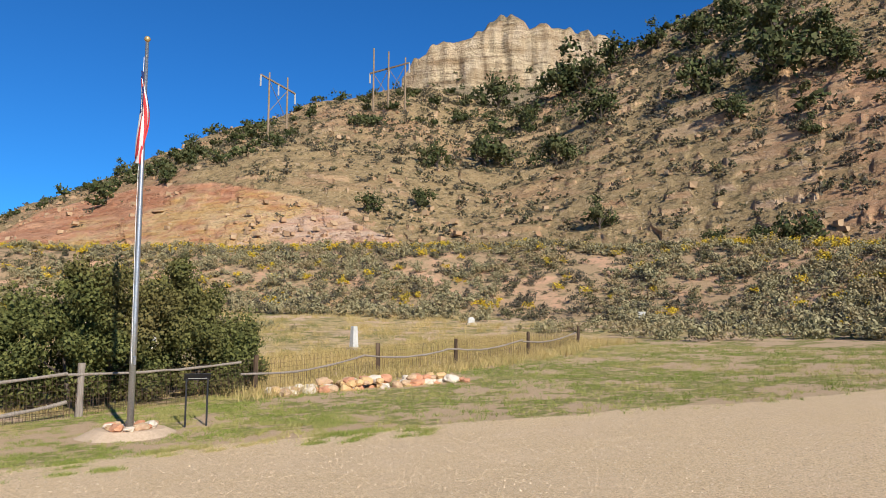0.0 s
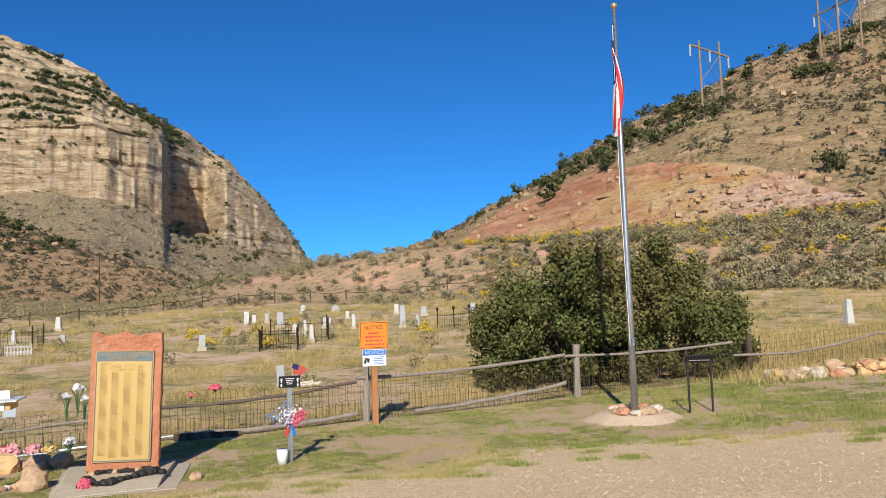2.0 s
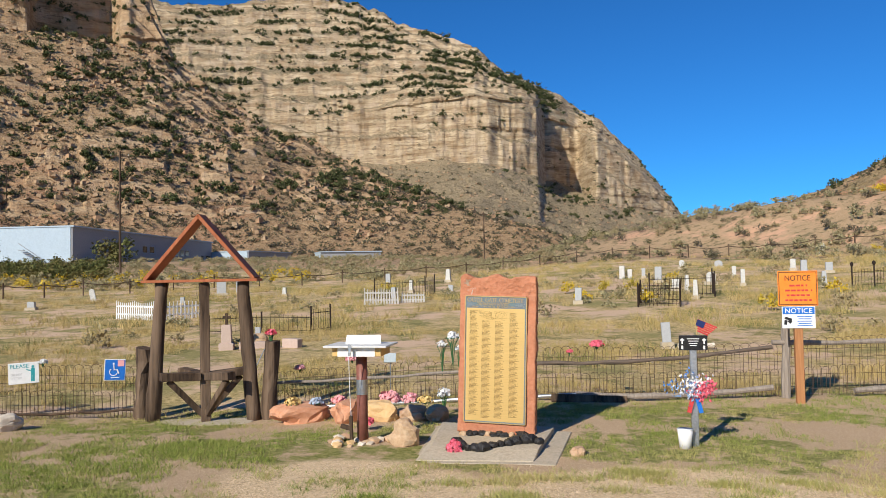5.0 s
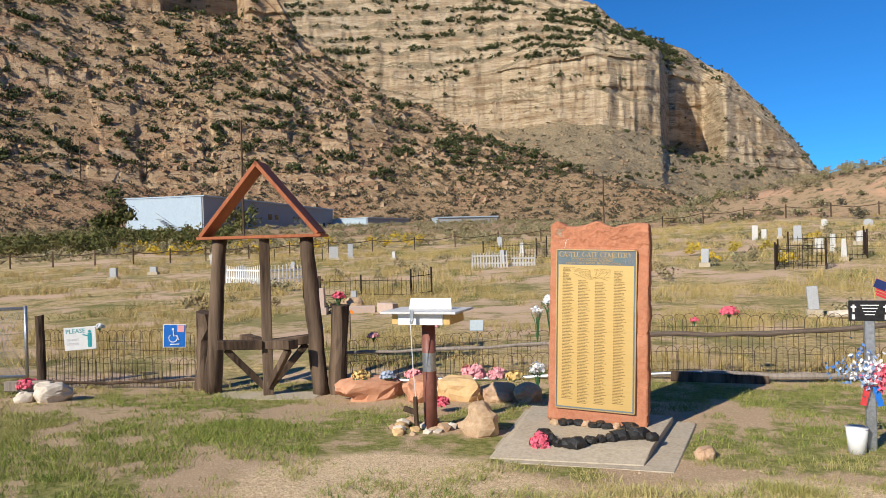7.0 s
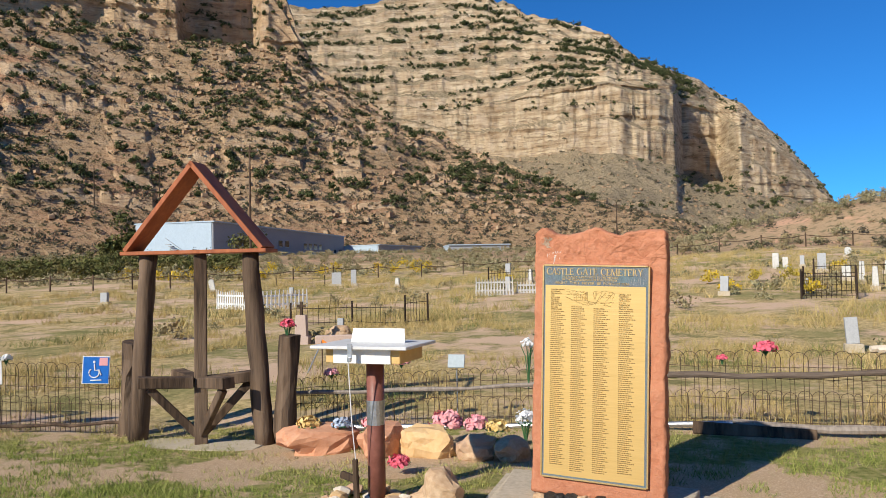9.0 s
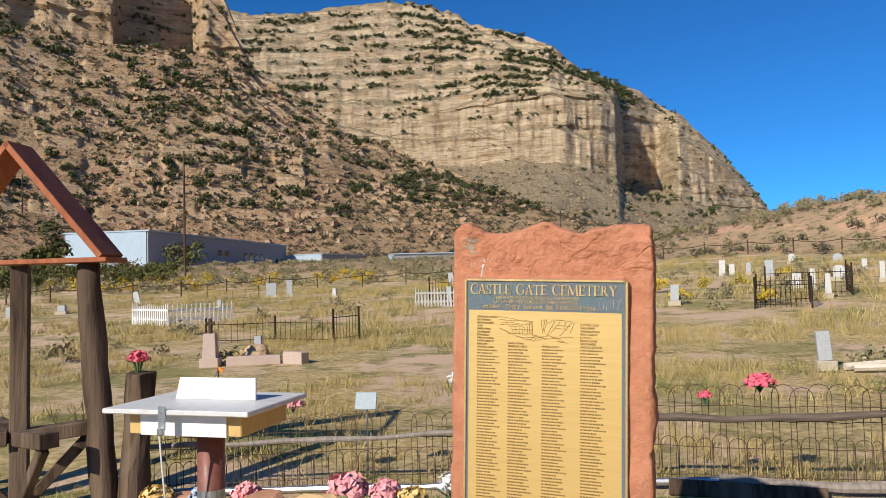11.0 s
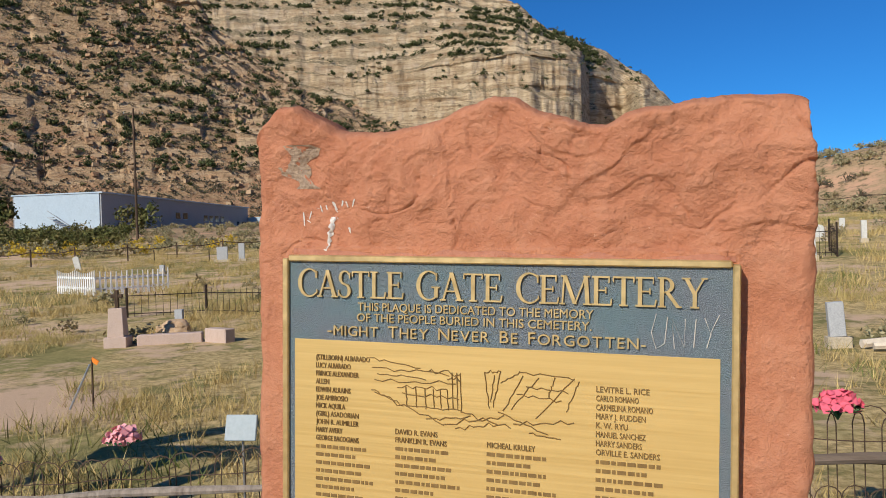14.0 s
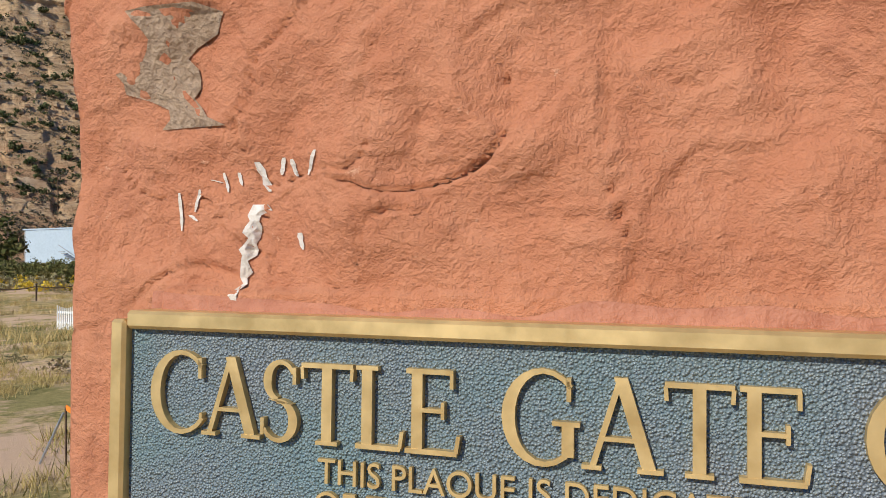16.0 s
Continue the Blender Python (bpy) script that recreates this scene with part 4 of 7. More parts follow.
# ---- things near the gate ----
DARK_WOOD = simple("dark_weathered_timber", (0.030, 0.019, 0.012), (0.115, 0.074, 0.046), 30, 0.85, 0.9, 0.014, stretch=(1, 1, 0.08), c=(0.19, 0.13, 0.085))
GREY_WOOD = simple("grey_weathered_wood", (0.16, 0.13, 0.105), (0.34, 0.29, 0.24), 30, 0.9, 0.8, 0.01, stretch=(1, 1, 0.1))
ROOF_WOOD = simple("red_brown_stained_boards", (0.30, 0.085, 0.030), (0.42, 0.14, 0.055), 26, 0.6, 0.3, 0.004, stretch=(1, 1, 0.1), c=(0.24, 0.065, 0.025))
POST_WOOD = simple("orange_brown_post_wood", (0.30, 0.125, 0.045), (0.44, 0.21, 0.09), 30, 0.8, 0.4, 0.005, stretch=(1, 1, 0.08))
PALE_WOOD = simple("pale_yellow_plywood", (0.50, 0.32, 0.11), (0.62, 0.43, 0.17), 18, 0.6, 0.2, 0.002)
PIPE_PAINT = simple("red_brown_painted_pipe", (0.17, 0.062, 0.045), (0.25, 0.10, 0.075), 14, 0.45, 0.1, 0.002)
LID_PAINT = simple("pale_grey_painted_lid", (0.52, 0.52, 0.50), (0.66, 0.66, 0.64), 18, 0.5, 0.15, 0.002)
STEEL = simple("dull_galvanised_steel", (0.34, 0.36, 0.37), (0.52, 0.54, 0.55), 40, 0.38, 0.15, 0.001, 0.85)
WIRE = simple("rusty_fence_wire", (0.060, 0.038, 0.026), (0.13, 0.085, 0.055), 60, 0.8, 0.4, 0.001, 0.3)
BLACK = simple("black_paint", (0.010, 0.010, 0.011), (0.028, 0.028, 0.03), 40, 0.45)
ORANGE = simple("orange_sign_sheeting", (0.80, 0.215, 0.022), (0.86, 0.27, 0.04), 8, 0.5, 0.02)
BLUE = simple("blue_sign_paint", (0.015, 0.13, 0.50), (0.02, 0.17, 0.58), 10, 0.45, 0.02)
TEAL = simple("teal_sign_ink", (0.03, 0.30, 0.33), (0.05, 0.36, 0.38), 20, 0.5)
COAL = simple("black_coal", (0.008, 0.008, 0.009), (0.035, 0.033, 0.032), 40, 0.5, 0.8, 0.01)
TAN_ROCK = simple("tan_sandstone_rock", (0.42, 0.27, 0.15), (0.58, 0.42, 0.27), 18, 0.9, 0.7, 0.012, c=(0.48, 0.30, 0.19))
PINK_ROCK = simple("pink_sandstone_rock", (0.50, 0.22, 0.115), (0.60, 0.32, 0.19), 16, 0.9, 0.7, 0.012)
YELLOW_ROCK = simple("yellow_sandstone_rock", (0.56, 0.34, 0.14), (0.66, 0.46, 0.24), 16, 0.9, 0.7, 0.012)
WHITE_ROCK = simple("pale_limestone_rock", (0.56, 0.47, 0.36), (0.70, 0.62, 0.50), 16, 0.9, 0.7, 0.012)
PINK_PETAL = leafy("pink_cloth_petals", (0.72, 0.07, 0.13), (0.80, 0.25, 0.30), (0.75, 0.14, 0.2), 0.8)
PALE_PETAL = leafy("pale_pink_cloth_petals", (0.78, 0.32, 0.38), (0.80, 0.50, 0.50), (0.8, 0.35, 0.35), 0.8)
WHITE_PETAL = leafy("white_cloth_petals", (0.74, 0.74, 0.74), (0.82, 0.82, 0.80), (0.8, 0.8, 0.78), 0.8)
YELLOW_PETAL = leafy("yellow_cloth_petals", (0.62, 0.36, 0.08), (0.75, 0.62, 0.30), (0.7, 0.5, 0.2), 0.8)
BLUE_PETAL = leafy("blue_tinsel", (0.02, 0.12, 0.42), (0.20, 0.36, 0.60), (0.5, 0.55, 0.6), 0.4)
STEM = leafy("green_plastic_leaf", (0.04, 0.12, 0.04), (0.07, 0.17, 0.07), (0.05, 0.14, 0.06))
RED_PAINT = simple("faded_red_cloth", (0.46, 0.03, 0.035), (0.56, 0.06, 0.06), 14, 0.8)
WHITE_CLOTH = simple("white_cloth", (0.72, 0.71, 0.70), (0.80, 0.80, 0.79), 14, 0.85)
NAVY = simple("navy_cloth", (0.012, 0.02, 0.085), (0.02, 0.035, 0.13), 14, 0.85)


PLATE_BLUE = simple("pale_blue_grey_plate", (0.30, 0.36, 0.38), (0.40, 0.46, 0.48), 30, 0.6)
DIRTY = simple("dusty_tan_concrete", (0.46, 0.33, 0.22), (0.60, 0.46, 0.32), 24, 0.95, 0.5, 0.01)


def timber(a, b, w, h, seed=0.0):
    """A squared timber from a to b."""
    a, b = Vector(a), Vector(b)
    d = b - a
    bm = box_bm((w, h, d.length), bevel=0.006)
    rough_up(bm, 0.004, 9, seed)
    return moved(bm, Matrix.Translation((a + b) / 2) @ d.to_track_quat("Z", "Y").to_matrix().to_4x4())


def build_kiosk():
    k = thing("timber_shelter", "dark timber shelter with a red-brown board gable", "shelter", (-4.68, 1.12, -0.165), 15)
    k.scale = (1.15, 1.15, 1.15)
    for s, sd in ((-1, 1.0), (1, 5.0)):
        part("post", moved(post_bm(1.84, 0.095, 0.078, 12, (-s * 0.13, 0), sd, 0.02), Matrix.Translation((s * 0.66, 0, -0.04))), DARK_WOOD, k, "round dark log post", True)
    part("centre_post", timber((0.07, -0.10, -0.05), (0.03, -0.02, 1.79), 0.115, 0.105), DARK_WOOD, k)
    part("tie_board", box_bm((1.50, 0.27, 0.035), (0.0, 0, 1.815), bevel=0.004), ROOF_WOOD, k, "red-brown tie board")
    for s in (-1, 1):
        a, b = Vector((s * 0.705, 0, 1.835)), Vector((s * -0.012, 0, 2.66))
        d = b - a
        bm = box_bm((0.045, 0.27, d.length), bevel=0.004)
        moved(bm, Matrix.Translation((a + b) / 2) @ Matrix.Rotation(math.atan2(d.x, d.z), 4, "Y"))
        part("roof_board", bm, ROOF_WOOD, k, "sloping red-brown roof board")
    c = Vector((0.06, -0.1, 0.60))
    ends = [(-0.45, -0.30), (0.43, -0.27), (-0.41, 0.30), (0.47, 0.30)]
    for i, (x, y) in enumerate(ends):
        part("bearer", timber(c + Vector((x, y, 0)).normalized() * 0.06, (c.x + x, c.y + y, 0.63), 0.13, 0.10, i), DARK_WOOD, k)
    for i, (x, y) in enumerate(ends[:2] + ends[3:]):
        part("brace", timber((c.x + x * 0.06, c.y + y * 0.06, 0.12), (c.x + x * 0.82, c.y + y * 0.82, 0.57), 0.06, 0.075, i + 9), DARK_WOOD, k)
    for x, y, h, sd in ((-5.75, 1.1, 1.12, 2.0), (-3.76, 1.42, 1.20, 7.0)):
        s = thing("gate_stump", "split weathered brown gate post in the ground", "post", (x, y, flat_z(x, y)), 0, "gate stumps")
        part("stump", moved(post_bm(h, 0.115, 0.10, 11, (0.06, 0.0), sd, 0.05), Matrix.Translation((0, 0, -0.05))), DARK_WOOD, s, "", False)
    slab = tagged(part("flagstone", moved(rough_up(box_bm((1.5, 0.55, 0.06), bevel=0.02), 0.03, 3), pose(-4.6, 1.0, -0.165, 0, 0, 14)), CONCRETE), "worn grey slab under the shelter", "slab")


build_kiosk()


def build_register():
    r = thing("register_box", "white and grey register box on a red-brown pipe", "box", (-1.52, -0.36, -0.02), 6)
    r.scale = (1.04, 1.04, 1.04)
    part("pipe", tube(bmesh.new(), [(0, 0, -0.1), (0, 0, 0.5), (0, 0, 1.0)], 0.062, 18), PIPE_PAINT, r, "red-brown painted steel pipe", True)
    part("pipe_patch", tube(bmesh.new(), [(0, -0.001, 0.55), (0, -0.001, 0.72)], 0.0632, 18, False), STEEL, r, "grey tape patch")
    body = part("body", box_bm((0.56, 0.40, 0.095), (0, 0, 1.045), bevel=0.004), PALE_WOOD, r, "yellow wooden box body")
    part("front_panel", box_bm((0.43, 0.012, 0.098), (0, -0.206, 1.045), bevel=0.002), WHITE_PAINT, body, "white painted front panel")
    lid = part("lid", box_bm((0.72, 0.54, 0.022), (0, -0.01, 1.108), bevel=0.004), LID_PAINT, r, "pale grey flat lid")
    bm = bmesh.new()
    box(bm, (0.42, 0.012, 0.10), (0.02, 0.02, 1.168), (-12, 0, 0), 0.002, 0.95)
    part("sign_board", bm, WHITE_PAINT, lid, "small white upright board")
    bm = bmesh.new()
    box(bm, (0.035, 0.006, 0.10), (-0.05, -0.284, 1.085), (0, 0, 0), 0.001)
    box(bm, (0.03, 0.02, 0.03), (-0.05, -0.292, 1.03), (0, 0, 0), 0.004)
    part("hasp", bm, STEEL, r, "steel hasp and padlock")
    part("cord", tube(bmesh.new(), [(-0.06, -0.29, 1.02), (-0.075, -0.22, 0.6), (-0.08, -0.16, 0.32)], 0.004, 5), WHITE_CLOTH, r, "thin white cord")
    bm = bmesh.new()
    box(bm, (0.04, 0.03, 0.34), (-0.085, -0.15, 0.17), (4, 0, 0), 0.008)
    box(bm, (0.14, 0.03, 0.05), (-0.15, -0.12, 0.20), (0, 14, 0), 0.006)
    part("rusty_tool", bm, DARK_WOOD, r, "rusty iron tool leaning on the pipe")


build_register()


def build_memorial_cross():
    m = thing("memorial_cross", "grey metal memorial post with red white and blue wreath", "memorial", (2.21, 0.13, 0), 4)
    part("post", box_bm((0.075, 0.045, 1.12), (0, 0, 0.54), bevel=0.005), STEEL, m, "blue-grey metal post")
    part("name_plate", box_bm((0.30, 0.02, 0.165), (0, -0.03, 1.14), (6, 0, 0), 0.003), BLACK, m, "black name plate with white crosses")
    bm = bmesh.new()
    for s in (-1, 1):
        box(bm, (0.014, 0.002, 0.06), (s * 0.115, -0.045, 1.16), (6, 0, 0)), box(bm, (0.04, 0.002, 0.013), (s * 0.115, -0.046, 1.172), (6, 0, 0))
        box(bm, (0.02, 0.002, 0.04), (s * 0.115, -0.037, 1.09), (6, 0, 0))
    for i in range(4):
        box(bm, (0.13 - 0.02 * i, 0.002, 0.008), (0, -0.047 + 0.003 * i, 1.185 - 0.025 * i), (6, 0, 0))
    part("plate_marks", bm, WHITE_CLOTH, m, "white crosses and unreadable lines")
    rs = np.random.default_rng(5)
    for nm, mat, cx, cz, sp in (("tinsel", BLUE_PETAL, -0.07, 0.66, 0.17), ("red_bloom", PINK_PETAL, 0.06, 0.60, 0.09), ("white_bloom", WHITE_PETAL, -0.01, 0.68, 0.12), ("red_tinsel", PINK_PETAL, 0.13, 0.66, 0.08)):
        bm = bmesh.new()
        for i in range(130):
            p = Vector((cx + rs.normal() * sp * 0.6, -0.05 - abs(rs.normal()) * 0.03, cz + rs.normal() * sp * 0.5))
            q = Euler(rs.uniform(0, 6.28, 3)).to_matrix()
            w = 0.022
            bm.faces.new([bm.verts.new(p + q @ Vector(v)) for v in ((-w, 0, 0), (0, 0, -w * 0.6), (w, 0, 0), (0, 0, w * 0.6))])
        part(nm, bm, mat, m)
    for s, mat in ((-1, RED_PAINT), (1, BLUE)):
        bm = box_bm((0.045, 0.006, 0.16), (s * 0.045, -0.06, 0.46), (0, s * -14, 0))
        part("ribbon", bm, mat, m)
    part("flag_stick", tube(bmesh.new(), [(0.07, 0.02, 1.05), (0.03, 0.02, 1.40)], 0.004, 6), PALE_WOOD, m)
    bm = bmesh.new()
    for i in range(6):
        box(bm, (0.22 - 0.02 * i, 0.003, 0.017), (0.16 - 0.01 * i, 0.02, 1.345 - 0.02 * i), (0, 24, 0))
    part("small_flag", bm, RED_PAINT, m, "small faded striped flag")
    part("flag_canton", box_bm((0.09, 0.004, 0.07), (0.09, 0.016, 1.345), (0, 24, 0)), NAVY, m)
    b = thing("white_bucket", "small white plastic bucket by the memorial post", "bucket", (2.10, 0.02, 0))
    bm = tube(bmesh.new(), [(0, 0, 0.0), (0, 0, 0.1), (0, 0, 0.21), (0, 0, 0.215), (0, 0, 0.2), (0, 0, 0.02)], [0.062, 0.072, 0.082, 0.09, 0.078, 0.058], 16)
    part("pail", bm, WHITE_PAINT, b, "", True)


build_memorial_cross()


def build_notice():
    n = thing("notice_sign", "orange and white notice signs on a wooden post", "sign", (3.75, 3.2, 0), 5)
    part("post", box_bm((0.11, 0.09, 1.92), (0, 0, 0.9), (0, 0, 0), 0.006), POST_WOOD, n, "orange-brown wooden post")
    o = part("orange_panel", box_bm((0.535, 0.006, 0.50), (0, -0.052, 1.655), bevel=0.002), ORANGE, n, "orange metal notice panel")
    bm = bmesh.new()
    for sx in (-1, 1):
        box(bm, (0.008, 0.002, 0.47), (sx * 0.25, -0.0565, 1.655))
    for sz in (-1, 1):
        box(bm, (0.492, 0.002, 0.008), (0, -0.0565, 1.655 + sz * 0.231))
    part("panel_border", bm, BLACK, o)
    part("notice_word", moved(text_bm("NOTICE", 0.075, 0.34, 0.002), Matrix.Translation((0, -0.0556, 1.765))), BLACK, o)
    bm = bmesh.new()
    for i, w in enumerate((0.22, 0.34, 0.30, 0.34)):
        x = -w / 2
        while x < w / 2:
            d = random.uniform(0.03, 0.07)
            box(bm, (min(d, w / 2 - x) + 0.001, 0.002, 0.026), (x + d / 2, -0.0562, 1.695 - i * 0.07))
            x += d + 0.014
    part("small_lettering", bm, RED_PAINT, o, "rows of unreadable dark red lettering")
    w = part("white_panel", box_bm((0.445, 0.006, 0.31), (0.0, -0.053, 1.24), bevel=0.002), WHITE_PAINT, n, "white notice panel with a blue head")
    part("blue_head", box_bm((0.425, 0.003, 0.10), (0, -0.0578, 1.335)), BLUE, w)
    part("notice_word", moved(text_bm("NOTICE", 0.068, 0.36, 0.002), Matrix.Translation((0, -0.0596, 1.302))), WHITE_PAINT, w)
    bm = bmesh.new()
    box(bm, (0.10, 0.002, 0.035), (-0.14, -0.0575, 1.22), (0, 18, 0)), box(bm, (0.04, 0.002, 0.07), (-0.175, -0.058, 1.17), (0, 8, 0)), box(bm, (0.05, 0.002, 0.04), (-0.12, -0.0582, 1.18), (0, 40, 0))
    part("camera_mark", bm, BLACK, w, "black camera symbol")
    bm = bmesh.new()
    for i in range(5):
        box(bm, (0.20 - 0.03 * (i % 2), 0.002, 0.012), (0.08, -0.0575, 1.25 - i * 0.032))
    part("small_lettering", bm, BLUE, w)
    s = thing("old_fence_post", "grey weathered fence post behind the notice sign", "post", (3.62, 3.66, 0))
    part("log", moved(post_bm(1.18, 0.07, 0.06, 9, (0.03, 0), 3.0, 0.02), Matrix.Translation((0, 0, -0.05))), GREY_WOOD, s)


build_notice()


def build_flagpole():
    fz = 0.16
    f = thing("flagpole", "tall silver flagpole with a limp striped flag", "flagpole", (8.2, 1.65, fz))
    part("pole", tube(bmesh.new(), [(0, 0, -0.1), (0, 0, 2), (0, 0, 4.5), (0, 0, 7.36)], [0.062, 0.058, 0.046, 0.032], 16), STEEL, f, "tapered silver pole", True)
    bm = bmesh.new()
    bmesh.ops.create_uvsphere(bm, u_segments=14, v_segments=10, radius=0.06, matrix=Matrix.Translation((0, 0, 7.43)))
    part("finial", bm, BRONZE, f, "gold ball finial", True)
    part("cleat", box_bm((0.05, 0.05, 0.16), (0.0, -0.07, 1.25), bevel=0.01), STEEL, f)
    part("halyard", tube(bmesh.new(), [(-0.05, -0.05, 1.2), (-0.085, -0.04, 4.0), (-0.06, -0.03, 7.05)], 0.006, 5), WHITE_CLOTH, f)
    # limp folded cloth: stripes run down the folds
    rows, cols = 40, 36
    P = np.zeros((rows + 1, cols + 1, 3))
    for i in range(rows + 1):
        v = i / rows
        for j in range(cols + 1):
            u = j / cols
            spread = 0.10 + 0.30 * math.sin(math.pi * min(1, 0.12 + v * 0.85)) ** 1.5
            x = -0.10 + 0.55 * spread * u * (0.55 + 0.45 * math.sin(3.0 * v + 0.5)) + 0.035 * math.sin(9 * u + 4 * v)
            y = -0.02 - 0.09 * math.sin(u * 13 + v * 2.0) * (0.3 + 0.7 * v)
            z = 6.78 - 1.68 * v - 0.28 * u * (1 - 0.4 * v)
            P[i, j] = (x, y, z)
    for key, mat, test in (("red_stripes", RED_PAINT, lambda i, j: not (i < 19 and j < 15) and (j // 4) % 2 == 0), ("white_stripes", WHITE_CLOTH, lambda i, j: not (i < 19 and j < 15) and (j // 4) % 2 == 1), ("blue_canton", NAVY, lambda i, j: i < 19 and j < 15)):
        bm = bmesh.new()
        ids = {}
        for i in range(rows):
            for j in range(cols):
                if test(i, j):
                    quad = []
                    for a, b in ((i, j), (i, j + 1), (i + 1, j + 1), (i + 1, j)):
                        if (a, b) not in ids:
                            ids[a, b] = bm.verts.new(P[a, b])
                        quad.append(ids[a, b])
                    bm.faces.new(quad)
        part(key, bm, mat, f, "", True)
    bm = bmesh.new()
    bmesh.ops.create_cone(bm, segments=28, radius1=1.0, radius2=0.6, depth=0.2, cap_ends=True, matrix=Matrix.Translation((8.2, 1.62, 0.08)))
    rough_up(bm, 0.05, 2.0)
    tagged(part("pole_footing", bm, DIRTY), "rough round concrete footing of the flagpole", "footing")
    for i in range(13):
        a = i * 0.51 + 0.2
        d = 0.34 + 0.14 * random.random()
        s = 0.13 + 0.10 * random.random()
        ob = part("footing_stone", moved(stone_bm((s * 1.3, s, s * 0.7), i + 0.3), pose(8.2 + math.cos(a) * d, 1.62 + math.sin(a) * d, 0.19 + s * 0.2, 0, 0, i * 40)), (TAN_ROCK, PINK_ROCK, WHITE_ROCK)[i % 3])
        tagged(ob, "small rough stone round the flagpole foot", "stone", "flagpole stones")


build_flagpole()


def build_lectern():
    s = thing("plaque_stand", "small black plaque on two thin black legs", "sign", (9.45, 1.58, flat_z(9.45, 1.58)), -20)
    for x in (-0.2, 0.2):
        part("leg", box_bm((0.035, 0.03, 1.0), (x, 0, 0.45), bevel=0.003), BLACK, s)
    part("panel", box_bm((0.50, 0.02, 0.17), (0, -0.03, 0.96), (38, 0, 0), 0.003), BLACK, s)
    bm = bmesh.new()
    for i in range(4):
        box(bm, (0.36 - 0.05 * (i % 2), 0.002, 0.012), (0, -0.06 + 0.022 * i, 0.93 + 0.026 * i), (38, 0, 0))
    part("panel_lines", bm, LID_PAINT, s, "pale unreadable lines")


build_lectern()


# ---- fence ----
RAIL_WOOD = simple("dark_brown_rail_wood", (0.075, 0.055, 0.04), (0.17, 0.13, 0.10), 30, 0.9, 0.8, 0.01, stretch=(0.1, 1, 1))

def on_fence(x):
    y = float(np.interp(x, FENCE_X, FENCE_Y))
    return Vector((x, y, flat_z(x, y)))


def wire_panel(a, b, h, parent, gap=0.105):
    """Woven wire with round hoops along the top and a lower row of shorter hoops."""
    d = (b - a)
    n = max(2, int(Vector((d.x, d.y)).length / gap))
    bm = bmesh.new()
    rs = random.Random(int(a.x * 100) + 7)
    for i in range(n):
        for k, (f0, f1, top) in enumerate(((i, i + 1.35, h), (i + 0.5, i + 1.5, h * 0.52))):
            p, q = a + d * (f0 / n), a + d * (min(f1, n) / n)
            t = top + rs.uniform(-0.02, 0.015)
            j = Vector((rs.uniform(-0.008, 0.008), rs.uniform(-0.015, 0.015), 0))
            r = (q - p).length / 2
            mid = (p + q) / 2
            pts = [p + Vector((0, 0, 0.02)), p + j + Vector((0, 0, (t - r)))]
            pts += [mid + j + (q - p) * (-0.5 * math.cos(w)) + Vector((0, 0, t - r + r * math.sin(w))) for w in (0.5, 1.05, 1.57, 2.1, 2.64)]
            pts += [q + j + Vector((0, 0, (t - r))), q + Vector((0, 0, 0.02))]
            tube(bm, pts, 0.0036, 3, False)
    for z in (0.12, 0.34, h * 0.66, h * 0.80):
        m = 14
        tube(bm, [a + d * (i / m) + Vector((0, rs.uniform(-0.008, 0.008), z + rs.uniform(-0.008, 0.008))) for i in range(m + 1)], 0.0036, 3, False)
    return tagged(part("woven_wire", bm, WIRE, parent, "rusty hoop-topped woven wire"), kind="stuff")


